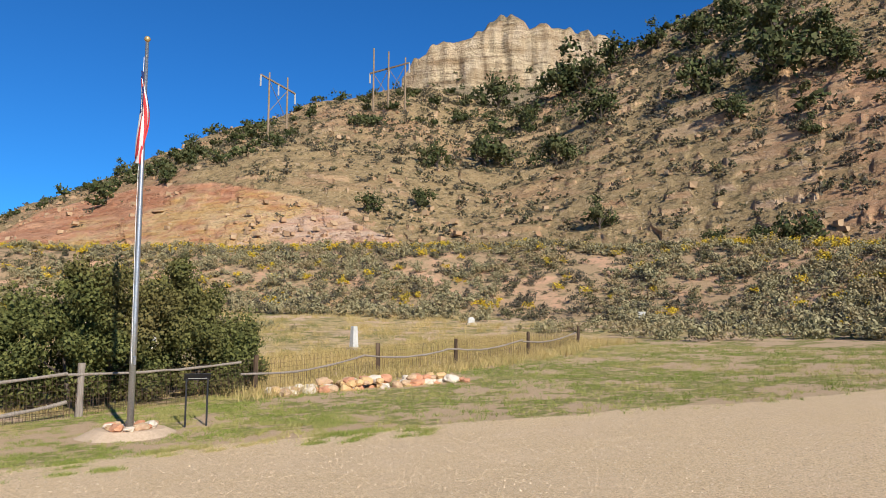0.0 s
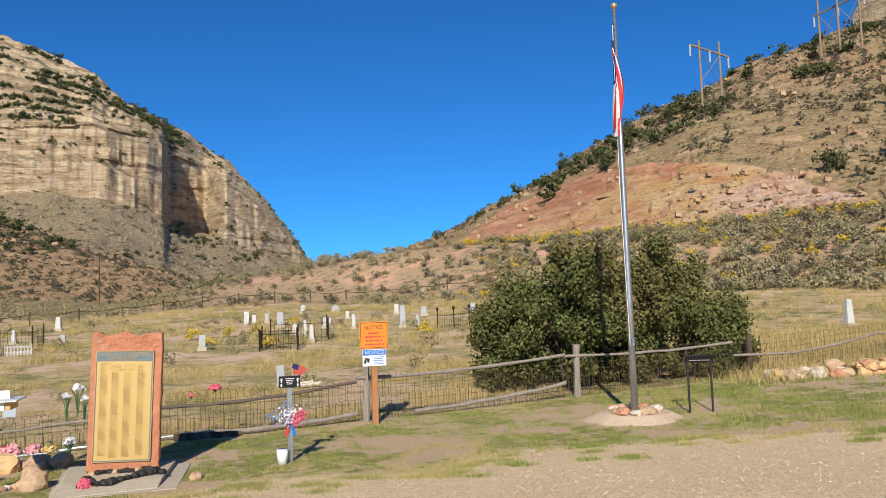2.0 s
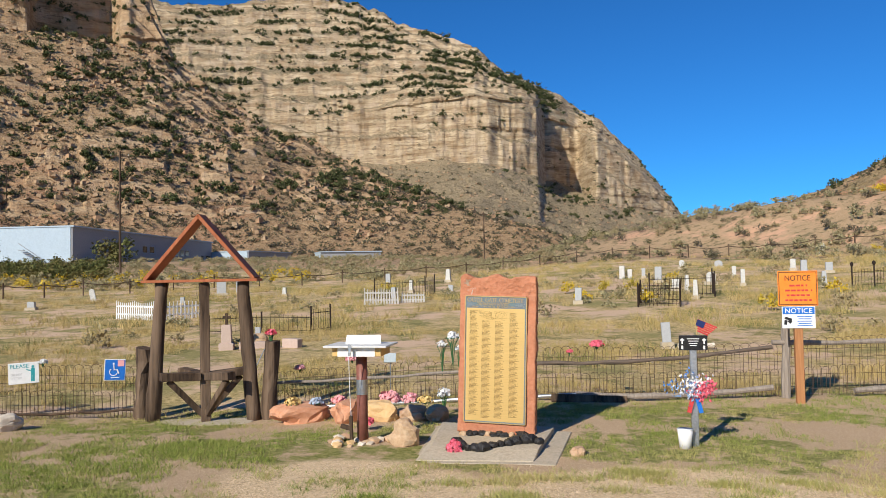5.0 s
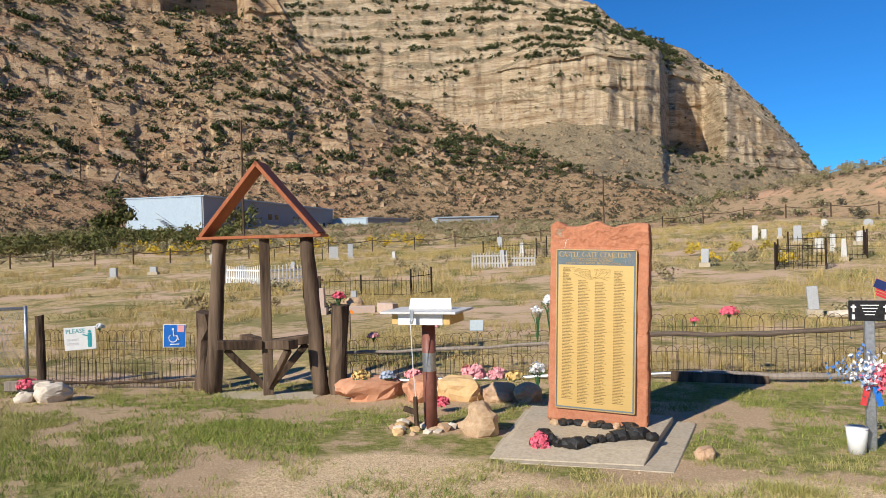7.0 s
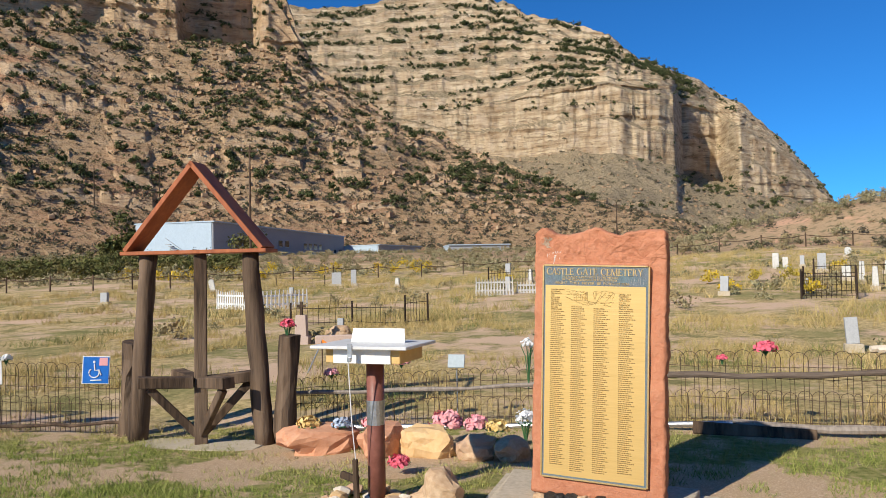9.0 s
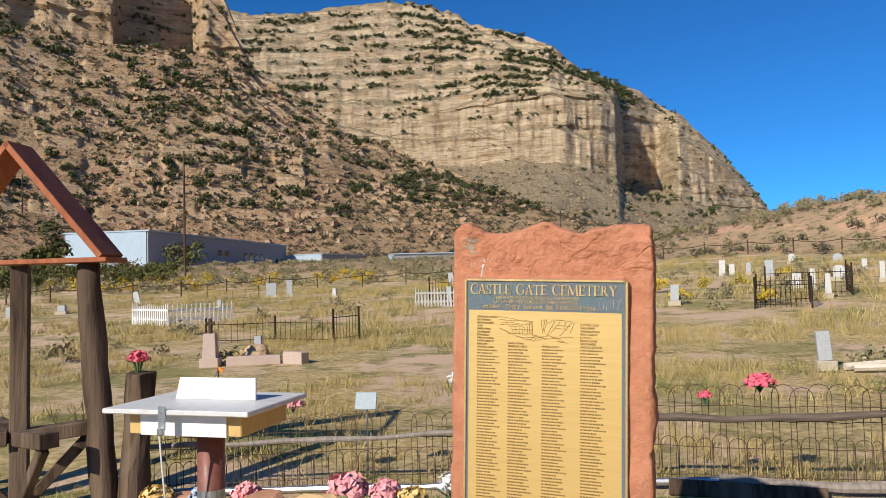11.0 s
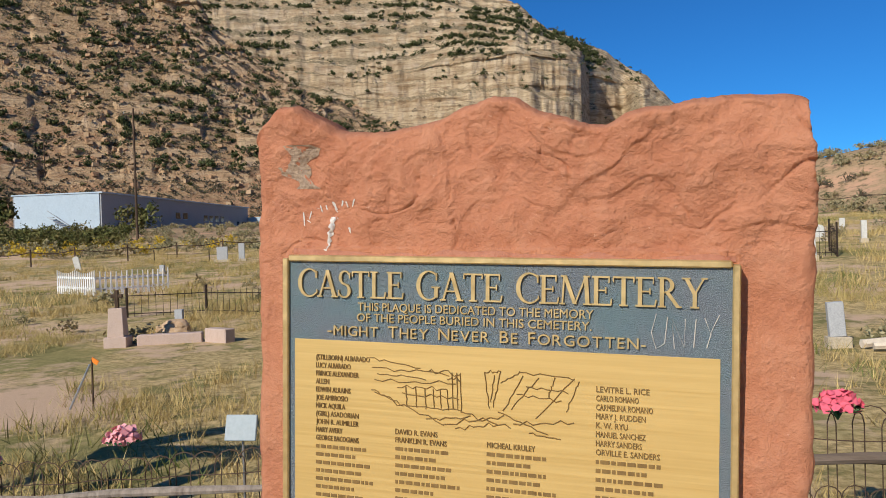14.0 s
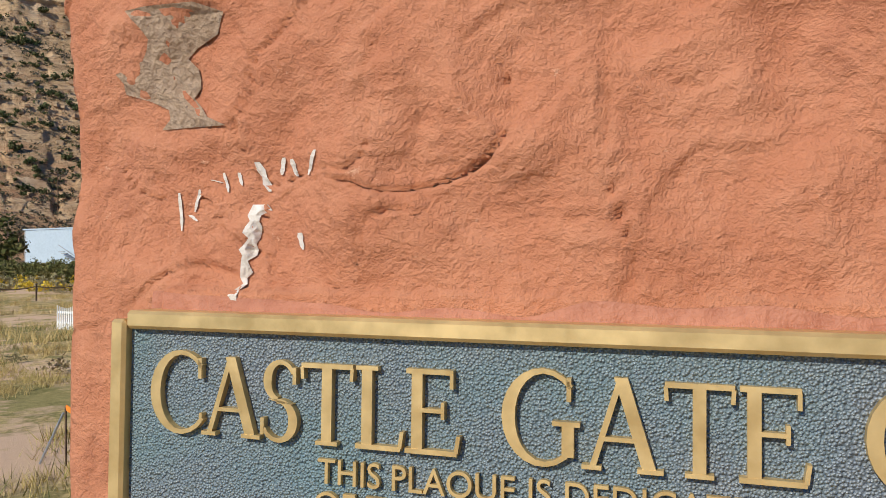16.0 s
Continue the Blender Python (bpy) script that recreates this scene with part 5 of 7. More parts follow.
def build_fence():
    f = thing("wire_fence", "rusty hoop-topped wire fence with wooden rails and posts", "fence")
    xs = [-7.6, -6.7, -5.8]
    for x0, x1 in zip(xs, xs[1:]):
        wire_panel(on_fence(x0), on_fence(x1), 0.80, f)
    xs = [-4.0, -1.9, 0.0, 1.75, 3.6, 5.8, 8.35, 10.5, 13.0, 15.4, 17.9, 21.2, 26.0, 31.5]
    for k, (x0, x1) in enumerate(zip(xs, xs[1:])):
        wire_panel(on_fence(x0), on_fence(x1), 0.64 if x0 < -1 else 0.72 if x0 < 0 else 0.82 if x0 < 3 else 0.9, f, 0.125 if x0 < 12 else 0.16)
    for x0, x1, z0, z1, r, mat in ((-4.0, 0.0, 0.46, 0.52, 0.022, GREY_WOOD), (0.0, 3.44, 0.56, 0.76, 0.03, RAIL_WOOD), (-4.0, 0.6, 0.07, 0.09, 0.03, STEEL), (0.6, 3.44, 0.10, 0.16, 0.04, GREY_WOOD), (3.44, 8.05, 0.82, 0.95, 0.035, GREY_WOOD), (4.6, 8.05, 0.10, 0.34, 0.04, GREY_WOOD), (8.05, 12.5, 0.92, 0.85, 0.03, GREY_WOOD), (12.5, 17.2, 0.55, 0.66, 0.03, GREY_WOOD), (17.2, 20.8, 0.66, 0.62, 0.03, GREY_WOOD), (20.8, 25.5, 0.62, 0.66, 0.03, GREY_WOOD), (25.5, 31, 0.6, 0.6, 0.03, GREY_WOOD), (-7.55, -5.8, 0.10, 0.16, 0.02, DARK_WOOD)):
        n = 10
        sag = 0.16 if x0 >= 12 else 0.05
        pts = [on_fence(x0 + (x1 - x0) * i / n) + Vector((0, -0.05, z0 + (z1 - z0) * i / n - sag * math.sin(math.pi * i / n) + 0.02 * noise.noise(Vector((i * 0.7 + x0, 0, 0))))) for i in range(n + 1)]
        part("rail", rough_up(tube(bmesh.new(), pts, [r * (1 + 0.15 * math.sin(i * 2.1)) for i in range(n + 1)], 8), 0.008, 5, x0), mat, f)
    for x, h, r in ((8.35, 1.15, 0.085), (13.0, 1.0, 0.075), (17.9, 1.0, 0.08), (21.2, 0.95, 0.075), (26.0, 0.95, 0.075), (31.5, 0.9, 0.07), (-7.62, 0.98, 0.065)):
        part("post", moved(post_bm(h + 0.1, r, r * 0.85, 9, (0.03 * math.sin(x), 0), x, 0.018), Matrix.Translation(on_fence(x) - Vector((0, 0, 0.1)))), DARK_WOOD if x < 0 or x > 9 else GREY_WOOD, f)


build_fence()


def build_gate():
    g = thing("chain_link_gate", "galvanised chain-link gate panel beside the fence", "gate", (-7.78, -0.05, 0.02), 25)
    bm = bmesh.new()
    tube(bm, [(0, 0, 0.06), (0, 0, 1.06)], 0.024, 10)
    part("upright", bm, STEEL, g, "", True)
    part("top_rail", tube(bmesh.new(), [(0, 0, 1.02), (-2.2, 0, 1.02)], 0.022, 10), STEEL, g, "", True)
    part("bottom_rail", tube(bmesh.new(), [(0, 0, 0.10), (-2.2, 0, 0.10)], 0.022, 10), STEEL, g, "", True)
    bm = bmesh.new()
    for i in range(34):
        for s in (-1, 1):
            x = -i * 0.065
            pts = [(x, 0, 0.1), (x - 0.46 if s < 0 else x + 0.46, 0, 1.02)]
            if -2.2 <= pts[1][0] <= 0:
                tube(bm, pts, 0.0025, 3, False)
    part("chain_link", bm, STEEL, g)


build_gate()


def sign_on_fence(name, x, z, w, h, mat, label, rz, tilt):
    p = on_fence(x)
    s = thing(name, label, "sign", (p.x, p.y - 0.03, p.z + z), rz)
    part("plate", box_bm((w, 0.006, h), (0, 0, 0), (0, tilt, 0), 0.003), mat, s)
    return s


s = sign_on_fence("litter_sign", -7.14, 0.68, 0.40, 0.31, WHITE_PAINT, "white litter sign with teal lettering on the fence", 38, -2)
part("please_word", moved(text_bm("PLEASE", 0.055, 0.24, 0.002), pose(-0.055, -0.004, 0.075, 0, -2, 0)), TEAL, s)
part("do_not_words", moved(text_bm("DO NOT", 0.03, 0.15, 0.002), pose(-0.09, -0.004, -0.03, 0, -2, 0)), LID_PAINT, s)
part("litter_word", moved(text_bm("LITTER", 0.03, 0.15, 0.002), pose(-0.09, -0.004, -0.085, 0, -2, 0)), LID_PAINT, s)
bm = bmesh.new()
box(bm, (0.05, 0.003, 0.10), (0.12, -0.005, 0.02)), box(bm, (0.022, 0.003, 0.09), (0.108, -0.005, -0.075)), box(bm, (0.022, 0.003, 0.09), (0.134, -0.005, -0.075)), box(bm, (0.08, 0.003, 0.016), (0.07, -0.0052, 0.04), (0, 20, 0))
bmesh.ops.create_circle(bm, cap_ends=True, segments=12, radius=0.02, matrix=pose(0.12, -0.0066, 0.092, 90, 0, 0))
part("figure_mark", bm, TEAL, s, "teal litter symbol")

s = sign_on_fence("access_sign", -6.08, 0.74, 0.30, 0.32, WHITE_PAINT, "blue and white wheelchair access sign on the fence", 36, 3)
part("blue_field", box_bm((0.28, 0.003, 0.30), (0, -0.005, 0), (0, 3, 0), 0.001), BLUE, s)
bm = bmesh.new()
tube(bm, [(-0.02 + 0.055 * math.cos(a), -0.0085, -0.03 + 0.055 * math.sin(a)) for a in [2.2 + 0.45 * i for i in range(11)]], 0.007, 5)
tube(bm, [(-0.015, -0.0085, 0.075), (-0.01, -0.0085, 0.0), (0.035, -0.0085, 0.0), (0.055, -0.0085, -0.06)], 0.009, 5)
bmesh.ops.create_circle(bm, cap_ends=True, segments=12, radius=0.015, matrix=pose(-0.018, -0.0085, 0.095, 90, 0, 0))
tube(bm, [(-0.06, -0.0085, -0.115), (0.06, -0.0085, -0.115)], 0.007, 5)
part("wheelchair_mark", bm, WHITE_PAINT, s, "white wheelchair symbol and arrow")
part("sticker", box_bm((0.09, 0.002, 0.09), (0.085, -0.008, 0.095), (0, 3, 0)), PALE_PETAL, s, "faded pink sticker")


# ---- flowers, rocks and coal ----
def bloom(name, at, r, mat, label, n=150, stalk=0.0, flat=0.8):
    t = thing(name, label, "flowers", at, 0, "cemetery flowers")
    rs = np.random.default_rng(int(abs(at[0]) * 1000 + abs(at[1]) * 77) % 99991)
    bm = bmesh.new()
    for i in range(n):
        d = Vector(rs.normal(size=3)).normalized()
        d.z = abs(d.z) * 1.0 - 0.15
        p = d * r * rs.uniform(0.45, 1.0)
        p.z *= flat
        q = d.to_track_quat("Z", "Y").to_matrix() @ Euler((rs.uniform(-0.7, 0.7), rs.uniform(-0.7, 0.7), rs.uniform(0, 6))).to_matrix()
        w = r * 0.30
        vs = [(-w * 0.5, -w * 0.5, 0), (w * 0.5, -w * 0.5, 0), (w * 0.6, w * 0.4, w * 0.3), (0, w * 0.75, w * 0.15), (-w * 0.6, w * 0.4, w * 0.3)]
        bm.faces.new([bm.verts.new(p + q @ Vector(v) + Vector((0, 0, stalk))) for v in vs])
    part("petals", bm, mat, t)
    bm = bmesh.new()
    for i in range(16):
        a = rs.uniform(0, 6.28)
        tip = Vector((math.cos(a) * r * 0.9, math.sin(a) * r * 0.9, stalk - r * 0.15))
        tube(bm, [(0, 0, 0 if stalk else -0.01), (tip.x * 0.4, tip.y * 0.4, stalk * 0.7 + 0.02), tip], [0.004, 0.004, 0.002], 4)
        w = r * 0.2
        bm.faces.new([bm.verts.new(tip + Vector(v)) for v in ((-w, 0, 0), (0, -w * 0.5, 0.01), (w, 0, 0.0), (0, w * 0.5, 0.012))])
    part("leaves", bm, STEM, t)
    return t


for x, dz, r, mat, lb in ((0.92, 0.84, 0.11, PINK_PETAL, "bright pink artificial flower tied to the fence"), (0.52, 0.74, 0.055, PINK_PETAL, "small pink artificial flower on the fence"), (-3.5, 0.66, 0.085, PALE_PETAL, "pale pink artificial flowers on the fence"), (-2.72, 0.74, 0.10, PALE_PETAL, "pale pink artificial flowers tied to the wire fence"), (-6.92, 0.84, 0.07, WHITE_PETAL, "small white artificial flowers on the fence")):
    p = on_fence(x)
    bloom("fence_flower", (p.x, p.y - 0.05, p.z + dz - 0.07), r, mat, lb, 110, 0.07)
bloom("post_flower", (-3.71, 1.42, 0.95), 0.095, PINK_PETAL, "red-pink artificial flower on the gate stump", 120, 0.17)
bloom("pad_flower", (-0.28, -0.80, 0.055), 0.095, PINK_PETAL, "bright pink artificial flowers on the pad", 200, 0.02, 1.15)
for x, dz, r in ((-1.22, 0.84, 0.11), (-1.38, 0.72, 0.085), (-1.12, 0.66, 0.075)):
    p = on_fence(x)
    bloom("fence_flower", (p.x, p.y - 0.05, p.z + dz - 0.30), r, WHITE_PETAL, "white artificial lilies tied to the fence", 60, 0.46, 1.1)
bloom("white_flower", (-1.10, 1.62, 0), 0.10, WHITE_PETAL, "white artificial flowers by the rocks", 70, 0.25, 1.3)
for x, y, r, mat, lb in ((-1.92, 1.62, 0.17, PALE_PETAL, "large bunch of pale pink artificial flowers"), (-1.60, 1.60, 0.13, PALE_PETAL, "bunch of pale pink and orange artificial flowers"), (-1.36, 1.55, 0.11, YELLOW_PETAL, "bunch of cream yellow artificial flowers"), (-2.55, 1.25, 0.12, PALE_PETAL, "bunch of faded coral artificial flowers"), (-3.15, 1.02, 0.12, YELLOW_PETAL, "faded yellow artificial flowers by the post"), (-2.85, 1.15, 0.1, BLUE_PETAL, "faded blue green artificial flowers"), (-1.78, 0.42, 0.10, PINK_PETAL, "pink and white artificial flowers in the grass"), (-7.35, -0.35, 0.14, PINK_PETAL, "red and pink flowers in a wooden planter")):
    bloom("ground_flower", (x, y, 0.12 if y > 1 else 0.02), r, mat, lb, 150, 0.05)
p = on_fence(-2.24)
s = thing("small_plate", "small pale blue-grey grave plate by the fence", "marker", (p.x - 0.02, p.y + 0.25, p.z), 12)
part("plate", box_bm((0.19, 0.02, 0.15), (0, 0, 0.70), (-18, 0, 0), 0.004), PLATE_BLUE, s)
part("stake", tube(bmesh.new(), [(0, 0.02, -0.05), (0, 0.02, 0.68)], 0.008, 6), STEEL, s)


def rock(x, y, size, seed, mat, label, group, z=None, cuts=2, name="rock"):
    z = flat_z(x, y) if z is None else z
    bm = moved(stone_bm(size, seed, cuts), pose(x, y, z + size[2] * 0.27, 0, 0, seed * 61))
    return tagged(part(name, bm, mat), label, "rock", group)


for i, (x, y, sx, sy, sz, m) in enumerate(((-3.05, 1.1, 0.85, 0.45, 0.36, PINK_ROCK), (-2.4, 1.2, 0.7, 0.42, 0.38, PINK_ROCK), (-1.95, 1.25, 0.62, 0.44, 0.36, YELLOW_ROCK), (-1.42, 1.22, 0.36, 0.3, 0.30, TAN_ROCK), (-1.1, 1.28, 0.32, 0.3, 0.28, TAN_ROCK), (-0.98, -0.42, 0.36, 0.3, 0.40, TAN_ROCK), (-6.6, -0.55, 0.42, 0.34, 0.30, WHITE_ROCK), (-6.85, -0.75, 0.25, 0.22, 0.18, WHITE_ROCK), (-7.0, -0.35, 0.3, 0.26, 0.26, WHITE_ROCK), (1.0, -0.5, 0.18, 0.16, 0.12, TAN_ROCK))):
    rock(x, y, (sx, sy, sz), i + 0.7, m, "rough sandstone rock half sunk in the grass", "garden rocks", None, 3)
for i in range(26):
    a, d = random.uniform(0, 6.28), random.uniform(0.1, 0.42)
    s_ = random.uniform(0.06, 0.14)
    rock(-1.52 + math.cos(a) * d, -0.44 + math.sin(a) * d * 0.8, (s_ * 1.3, s_, s_ * 0.8), i * 1.3, (TAN_ROCK, YELLOW_ROCK, WHITE_ROCK)[i % 3], "small pale stone piled round the pipe", "pipe stones", 0.0, 1, "stone")


def pad_top(x, y):
    return PAD_Z if y > -0.68 else PAD_Z + (y + 0.68) * 0.12


for i in range(12):
    x = -0.33 + i * 0.062 + random.uniform(-0.015, 0.015)
    y = -0.58 - 0.14 * math.sin(i * 0.5) + random.uniform(-0.03, 0.03) + 0.02 * i
    s_ = random.uniform(0.085, 0.15)
    rock(x * 1.25 + 0.12, y - 0.12, (s_ * 1.2, s_, s_ * 0.9), i * 2.1 + 4, COAL, "lump of black coal on the concrete pad", "coal lumps", pad_top(x, y - 0.12), 2, "coal_lump")
for i in range(11):
    x = -0.36 + i * 0.07 + random.uniform(-0.02, 0.02)
    s_ = random.uniform(0.06, 0.11)
    rock(x, -0.10 + random.uniform(-0.03, 0.02), (s_ * 1.4, s_, s_ * 0.8), i * 1.7 + 9, COAL if i % 4 else TAN_ROCK, "small dark stone at the foot of the slab", "slab foot stones", PAD_Z, 2, "stone")
bm = rough_up(box_bm((0.55, 0.12, 0.14), bevel=0.01), 0.02, 5)
pl = thing("planter", "short wooden planter box by the gate", "planter", (-7.35, -0.35, 0.07), 30)
part("box", bm, GREY_WOOD, pl)
# dark board lying along the fence, and a marker stake among the graves
bm = rough_up(box_bm((1.12, 0.035, 0.12), bevel=0.008), 0.012, 4)
p = on_fence(0.8)
tagged(part("old_board", moved(bm, pose(p.x, p.y - 0.16, p.z + 0.05, -12, 2, 10)), DARK_WOOD), "charred dark board lying against the wire fence", "board")
p = (-5.9, 5.1, flat_z(-5.9, 5.1))
st = thing("marker_stake", "thin dark marker stake with an orange ribbon", "stake", p, 20)
part("rod", tube(bmesh.new(), [(0, 0, -0.08), (0, 0, 0.56)], 0.011, 6), WIRE, st)
part("prop", tube(bmesh.new(), [(-0.26, 0.02, 0.02), (-0.02, 0, 0.50)], 0.012, 6), STEEL, st, "grey leaning prop rod")
bm = box_bm((0.08, 0.008, 0.05), (0.03, -0.012, 0.53), (10, 35, 0))
part("ribbon", rough_up(bm, 0.015, 9), ORANGE, st, "orange plastic ribbon")
# heap of rocks beside the fence
for i in range(125):
    u = random.random()
    x, y = 13.1 + 5.0 * u, 4.9 - 2.1 * u + random.uniform(-0.42, 0.42)
    if u < 0.35:
        y -= 0.9 * (0.35 - u)
    s_ = random.uniform(0.17, 0.36)
    lift = (0.15 if i % 3 == 0 else 0.0) * (1 if 0.25 < u < 0.9 else 0.3)
    rock(x, y, (s_ * 1.25, s_, s_ * 0.8), i * 0.77, (TAN_ROCK, PINK_ROCK, WHITE_ROCK, YELLOW_ROCK)[i % 4], "rough sandstone rock in a low heap", "rock heap", flat_z(x, y) + lift - 0.03, 2)


# ---- cemetery ----
GRANITE = simple("grey_granite", (0.30, 0.31, 0.32), (0.46, 0.47, 0.47), 60, 0.7, 0.2, 0.002)
MARBLE = simple("weathered_white_marble", (0.46, 0.45, 0.41), (0.62, 0.61, 0.57), 14, 0.7, 0.2, 0.003, c=(0.38, 0.37, 0.33))
PINK_GRANITE = simple("pinkish_granite", (0.42, 0.31, 0.25), (0.54, 0.42, 0.35), 50, 0.7, 0.2, 0.002)
IRON = simple("rusty_black_iron", (0.018, 0.014, 0.012), (0.055, 0.036, 0.026), 50, 0.7, 0.3, 0.002, 0.4)
PICKET_GREY = simple("grey_weathered_pickets", (0.36, 0.34, 0.31), (0.52, 0.50, 0.46), 20, 0.9, 0.4, 0.004)


def tablet_bm(w, t, h, top="round"):
    bm = bmesh.new()
    n = 8
    prof = [(-w / 2, 0), (-w / 2, h - w * 0.35)]
    if top == "round":
        prof += [(-w / 2 * math.cos(math.pi * i / n), h - w * 0.35 + w * 0.35 * math.sin(math.pi * i / n)) for i in range(1, n)]
    elif top == "flat":
        prof[1] = (-w / 2, h)
        prof += [(w / 2, h)]
    else:
        prof += [(0, h)]
    if top != "flat":
        prof += [(w / 2, h - w * 0.35)]
    prof += [(w / 2, 0)]
    a = [bm.verts.new((x, -t / 2, z)) for x, z in prof]
    b = [bm.verts.new((x, t / 2, z)) for x, z in prof]
    bm.faces.new(a), bm.faces.new(b[::-1])
    for i in range(len(prof)):
        j = (i + 1) % len(prof)
        bm.faces.new((a[j], a[i], b[i], b[j]))
    bmesh.ops.bevel(bm, geom=bm.edges[:], offset=0.008, segments=1, affect="EDGES")
    return bm


def headstone(x, y, w, t, h, mat, top, label, rz=0.0, lean=0.0, base=True):
    z = flat_z(x, y)
    w, t, h = w * 0.7, t * 0.7, h * 0.68
    g = thing("headstone", label, "headstone", (x, y, z), rz, "headstones")
    lift = 0.0
    if base:
        part("base", box_bm((w * 1.5, t * 1.8, 0.22), (0, 0, 0.04), bevel=0.012), CONCRETE if mat is not PINK_GRANITE else mat, g)
        lift = 0.15
    if top == "obelisk":
        bm = box_bm((w, w, h - lift), (0, 0, lift + (h - lift) / 2 - 0.001), bevel=0.01, taper=0.72)
    else:
        bm = moved(tablet_bm(w, t, h - lift + 0.05, top), Matrix.Translation((0, 0, lift - 0.05 if not base else lift)))
    part("stone", moved(bm, pose(0, 0, 0, 0, lean, 0)), mat, g)
    return g


WHITE_L, GREY_L, OBEL_L = "weathered white marble headstone in dry grass", "grey granite headstone in dry grass", "white marble pillar headstone on a base"
for row in (
    (-30.4, 21.0, 0.5, 0.3, 0.85, GRANITE, "flat", GREY_L, 20, 0, True), (-31.6, 24.8, 0.55, 0.3, 0.6, GRANITE, "flat", GREY_L, 20, 0, True),
    (-35.0, 33.4, 0.5, 0.14, 1.25, MARBLE, "round", "leaning white marble slab headstone", 25, -12, False), (-27.5, 37.0, 0.9, 0.3, 1.3, GRANITE, "flat", "dark grey double headstone", 30, 0, True),
    (-26.4, 37.4, 0.5, 0.3, 1.5, GRANITE, "flat", "tall dark grey headstone", 30, 0, True), (-10.4, 24.9, 0.3, 0.25, 1.0, GRANITE, "flat", GREY_L, 0, 0, True),
    (-16.3, 39.9, 0.45, 0.3, 1.3, GRANITE, "flat", GREY_L, 10, 0, True), (-11.6, 31.0, 0.3, 0.3, 1.05, MARBLE, "obelisk", OBEL_L, 0, 0, True),
    (-12.6, 42.0, 0.5, 0.4, 1.35, MARBLE, "obelisk", OBEL_L, 0, 0, True), (-1.45, 22.1, 0.38, 0.16, 0.9, GRANITE, "flat", GREY_L, 0, 2, True),
    (-0.45, 36.3, 0.42, 0.3, 1.15, MARBLE, "flat", WHITE_L, 0, 0, False), (0.0, 36.1, 0.36, 0.3, 0.85, MARBLE, "flat", WHITE_L, 0, 0, False), (0.75, 36.6, 0.3, 0.25, 0.8, GRANITE, "flat", GREY_L, 0, 0, True),
    (2.85, 26.0, 0.30, 0.3, 1.2, MARBLE, "obelisk", OBEL_L, 0, 0, True), (3.1, 23.3, 0.28, 0.3, 1.15, MARBLE, "obelisk", OBEL_L, 0, 0, True), (1.1, 22.6, 0.2, 0.2, 0.7, GRANITE, "obelisk", GREY_L, 0, 0, True),
    (1.6, 32.7, 0.5, 0.3, 1.2, GRANITE, "flat", GREY_L, 0, 0, True), (2.4, 27.4, 0.45, 0.2, 0.75, MARBLE, "flat", WHITE_L, 0, 0, True),
    (4.1, 30.4, 0.6, 0.2, 0.85, MARBLE, "round", "rounded white marble headstone", 0, 0, True), (5.45, 29.3, 0.26, 0.25, 1.1, MARBLE, "flat", "thin white marble headstone", 0, 0, True),
    (5.5, 34.5, 0.3, 0.2, 0.9, MARBLE, "flat", "thin white marble headstone", 0, 0, True), (5.3, 43.4, 0.7, 0.3, 0.7, GRANITE, "round", GREY_L, 0, 0, True), (3.05, 44.7, 0.5, 0.25, 0.8, MARBLE, "round", WHITE_L, 0, 0, True),
    (8.0, 28.8, 0.45, 0.4, 1.7, GRANITE, "obelisk", "tall grey granite pillar headstone", 0, 0, True), (8.6, 27.6, 0.3, 0.3, 1.0, GRANITE, "obelisk", GREY_L, 0, 0, True), (10.4, 36.0, 0.5, 0.3, 0.8, GRANITE, "flat", GREY_L, 0, 0, True),
    (13.9, 57.0, 0.6, 0.3, 1.4, MARBLE, "round", WHITE_L, 0, 0, True), (12.9, 33.0, 0.5, 0.3, 1.0, GRANITE, "flat", GREY_L, 0, 0, True), (9.0, 38.5, 0.4, 0.3, 0.9, MARBLE, "flat", WHITE_L, 0, 0, True),
    (1.95, 10.4, 0.30, 0.16, 0.85, GRANITE, "flat", "broken grey headstone among stones", 8, -4, True), (22.6, 13.7, 0.42, 0.42, 1.55, MARBLE, "obelisk", OBEL_L, 0, 0, True),
    (37.6, 21.0, 0.6, 0.3, 0.7, MARBLE, "round", WHITE_L, -30, 0, True), (46.5, 14.0, 0.7, 0.4, 1.3, MARBLE, "flat", "white marble block headstone", -50, 0, True), (15.8, 18.5, 0.4, 0.3, 0.9, MARBLE, "round", WHITE_L, -20, 0, True),
    (-20.5, 33.0, 0.35, 0.25, 0.8, MARBLE, "obelisk", WHITE_L, 10, 0, True), (-8.9, 29.5, 0.35, 0.2, 0.6, GRANITE, "flat", GREY_L, 0, 3, True), (-23.5, 27.0, 0.3, 0.25, 0.6, GRANITE, "flat", GREY_L, 20, 0, True)):
    headstone(*row)

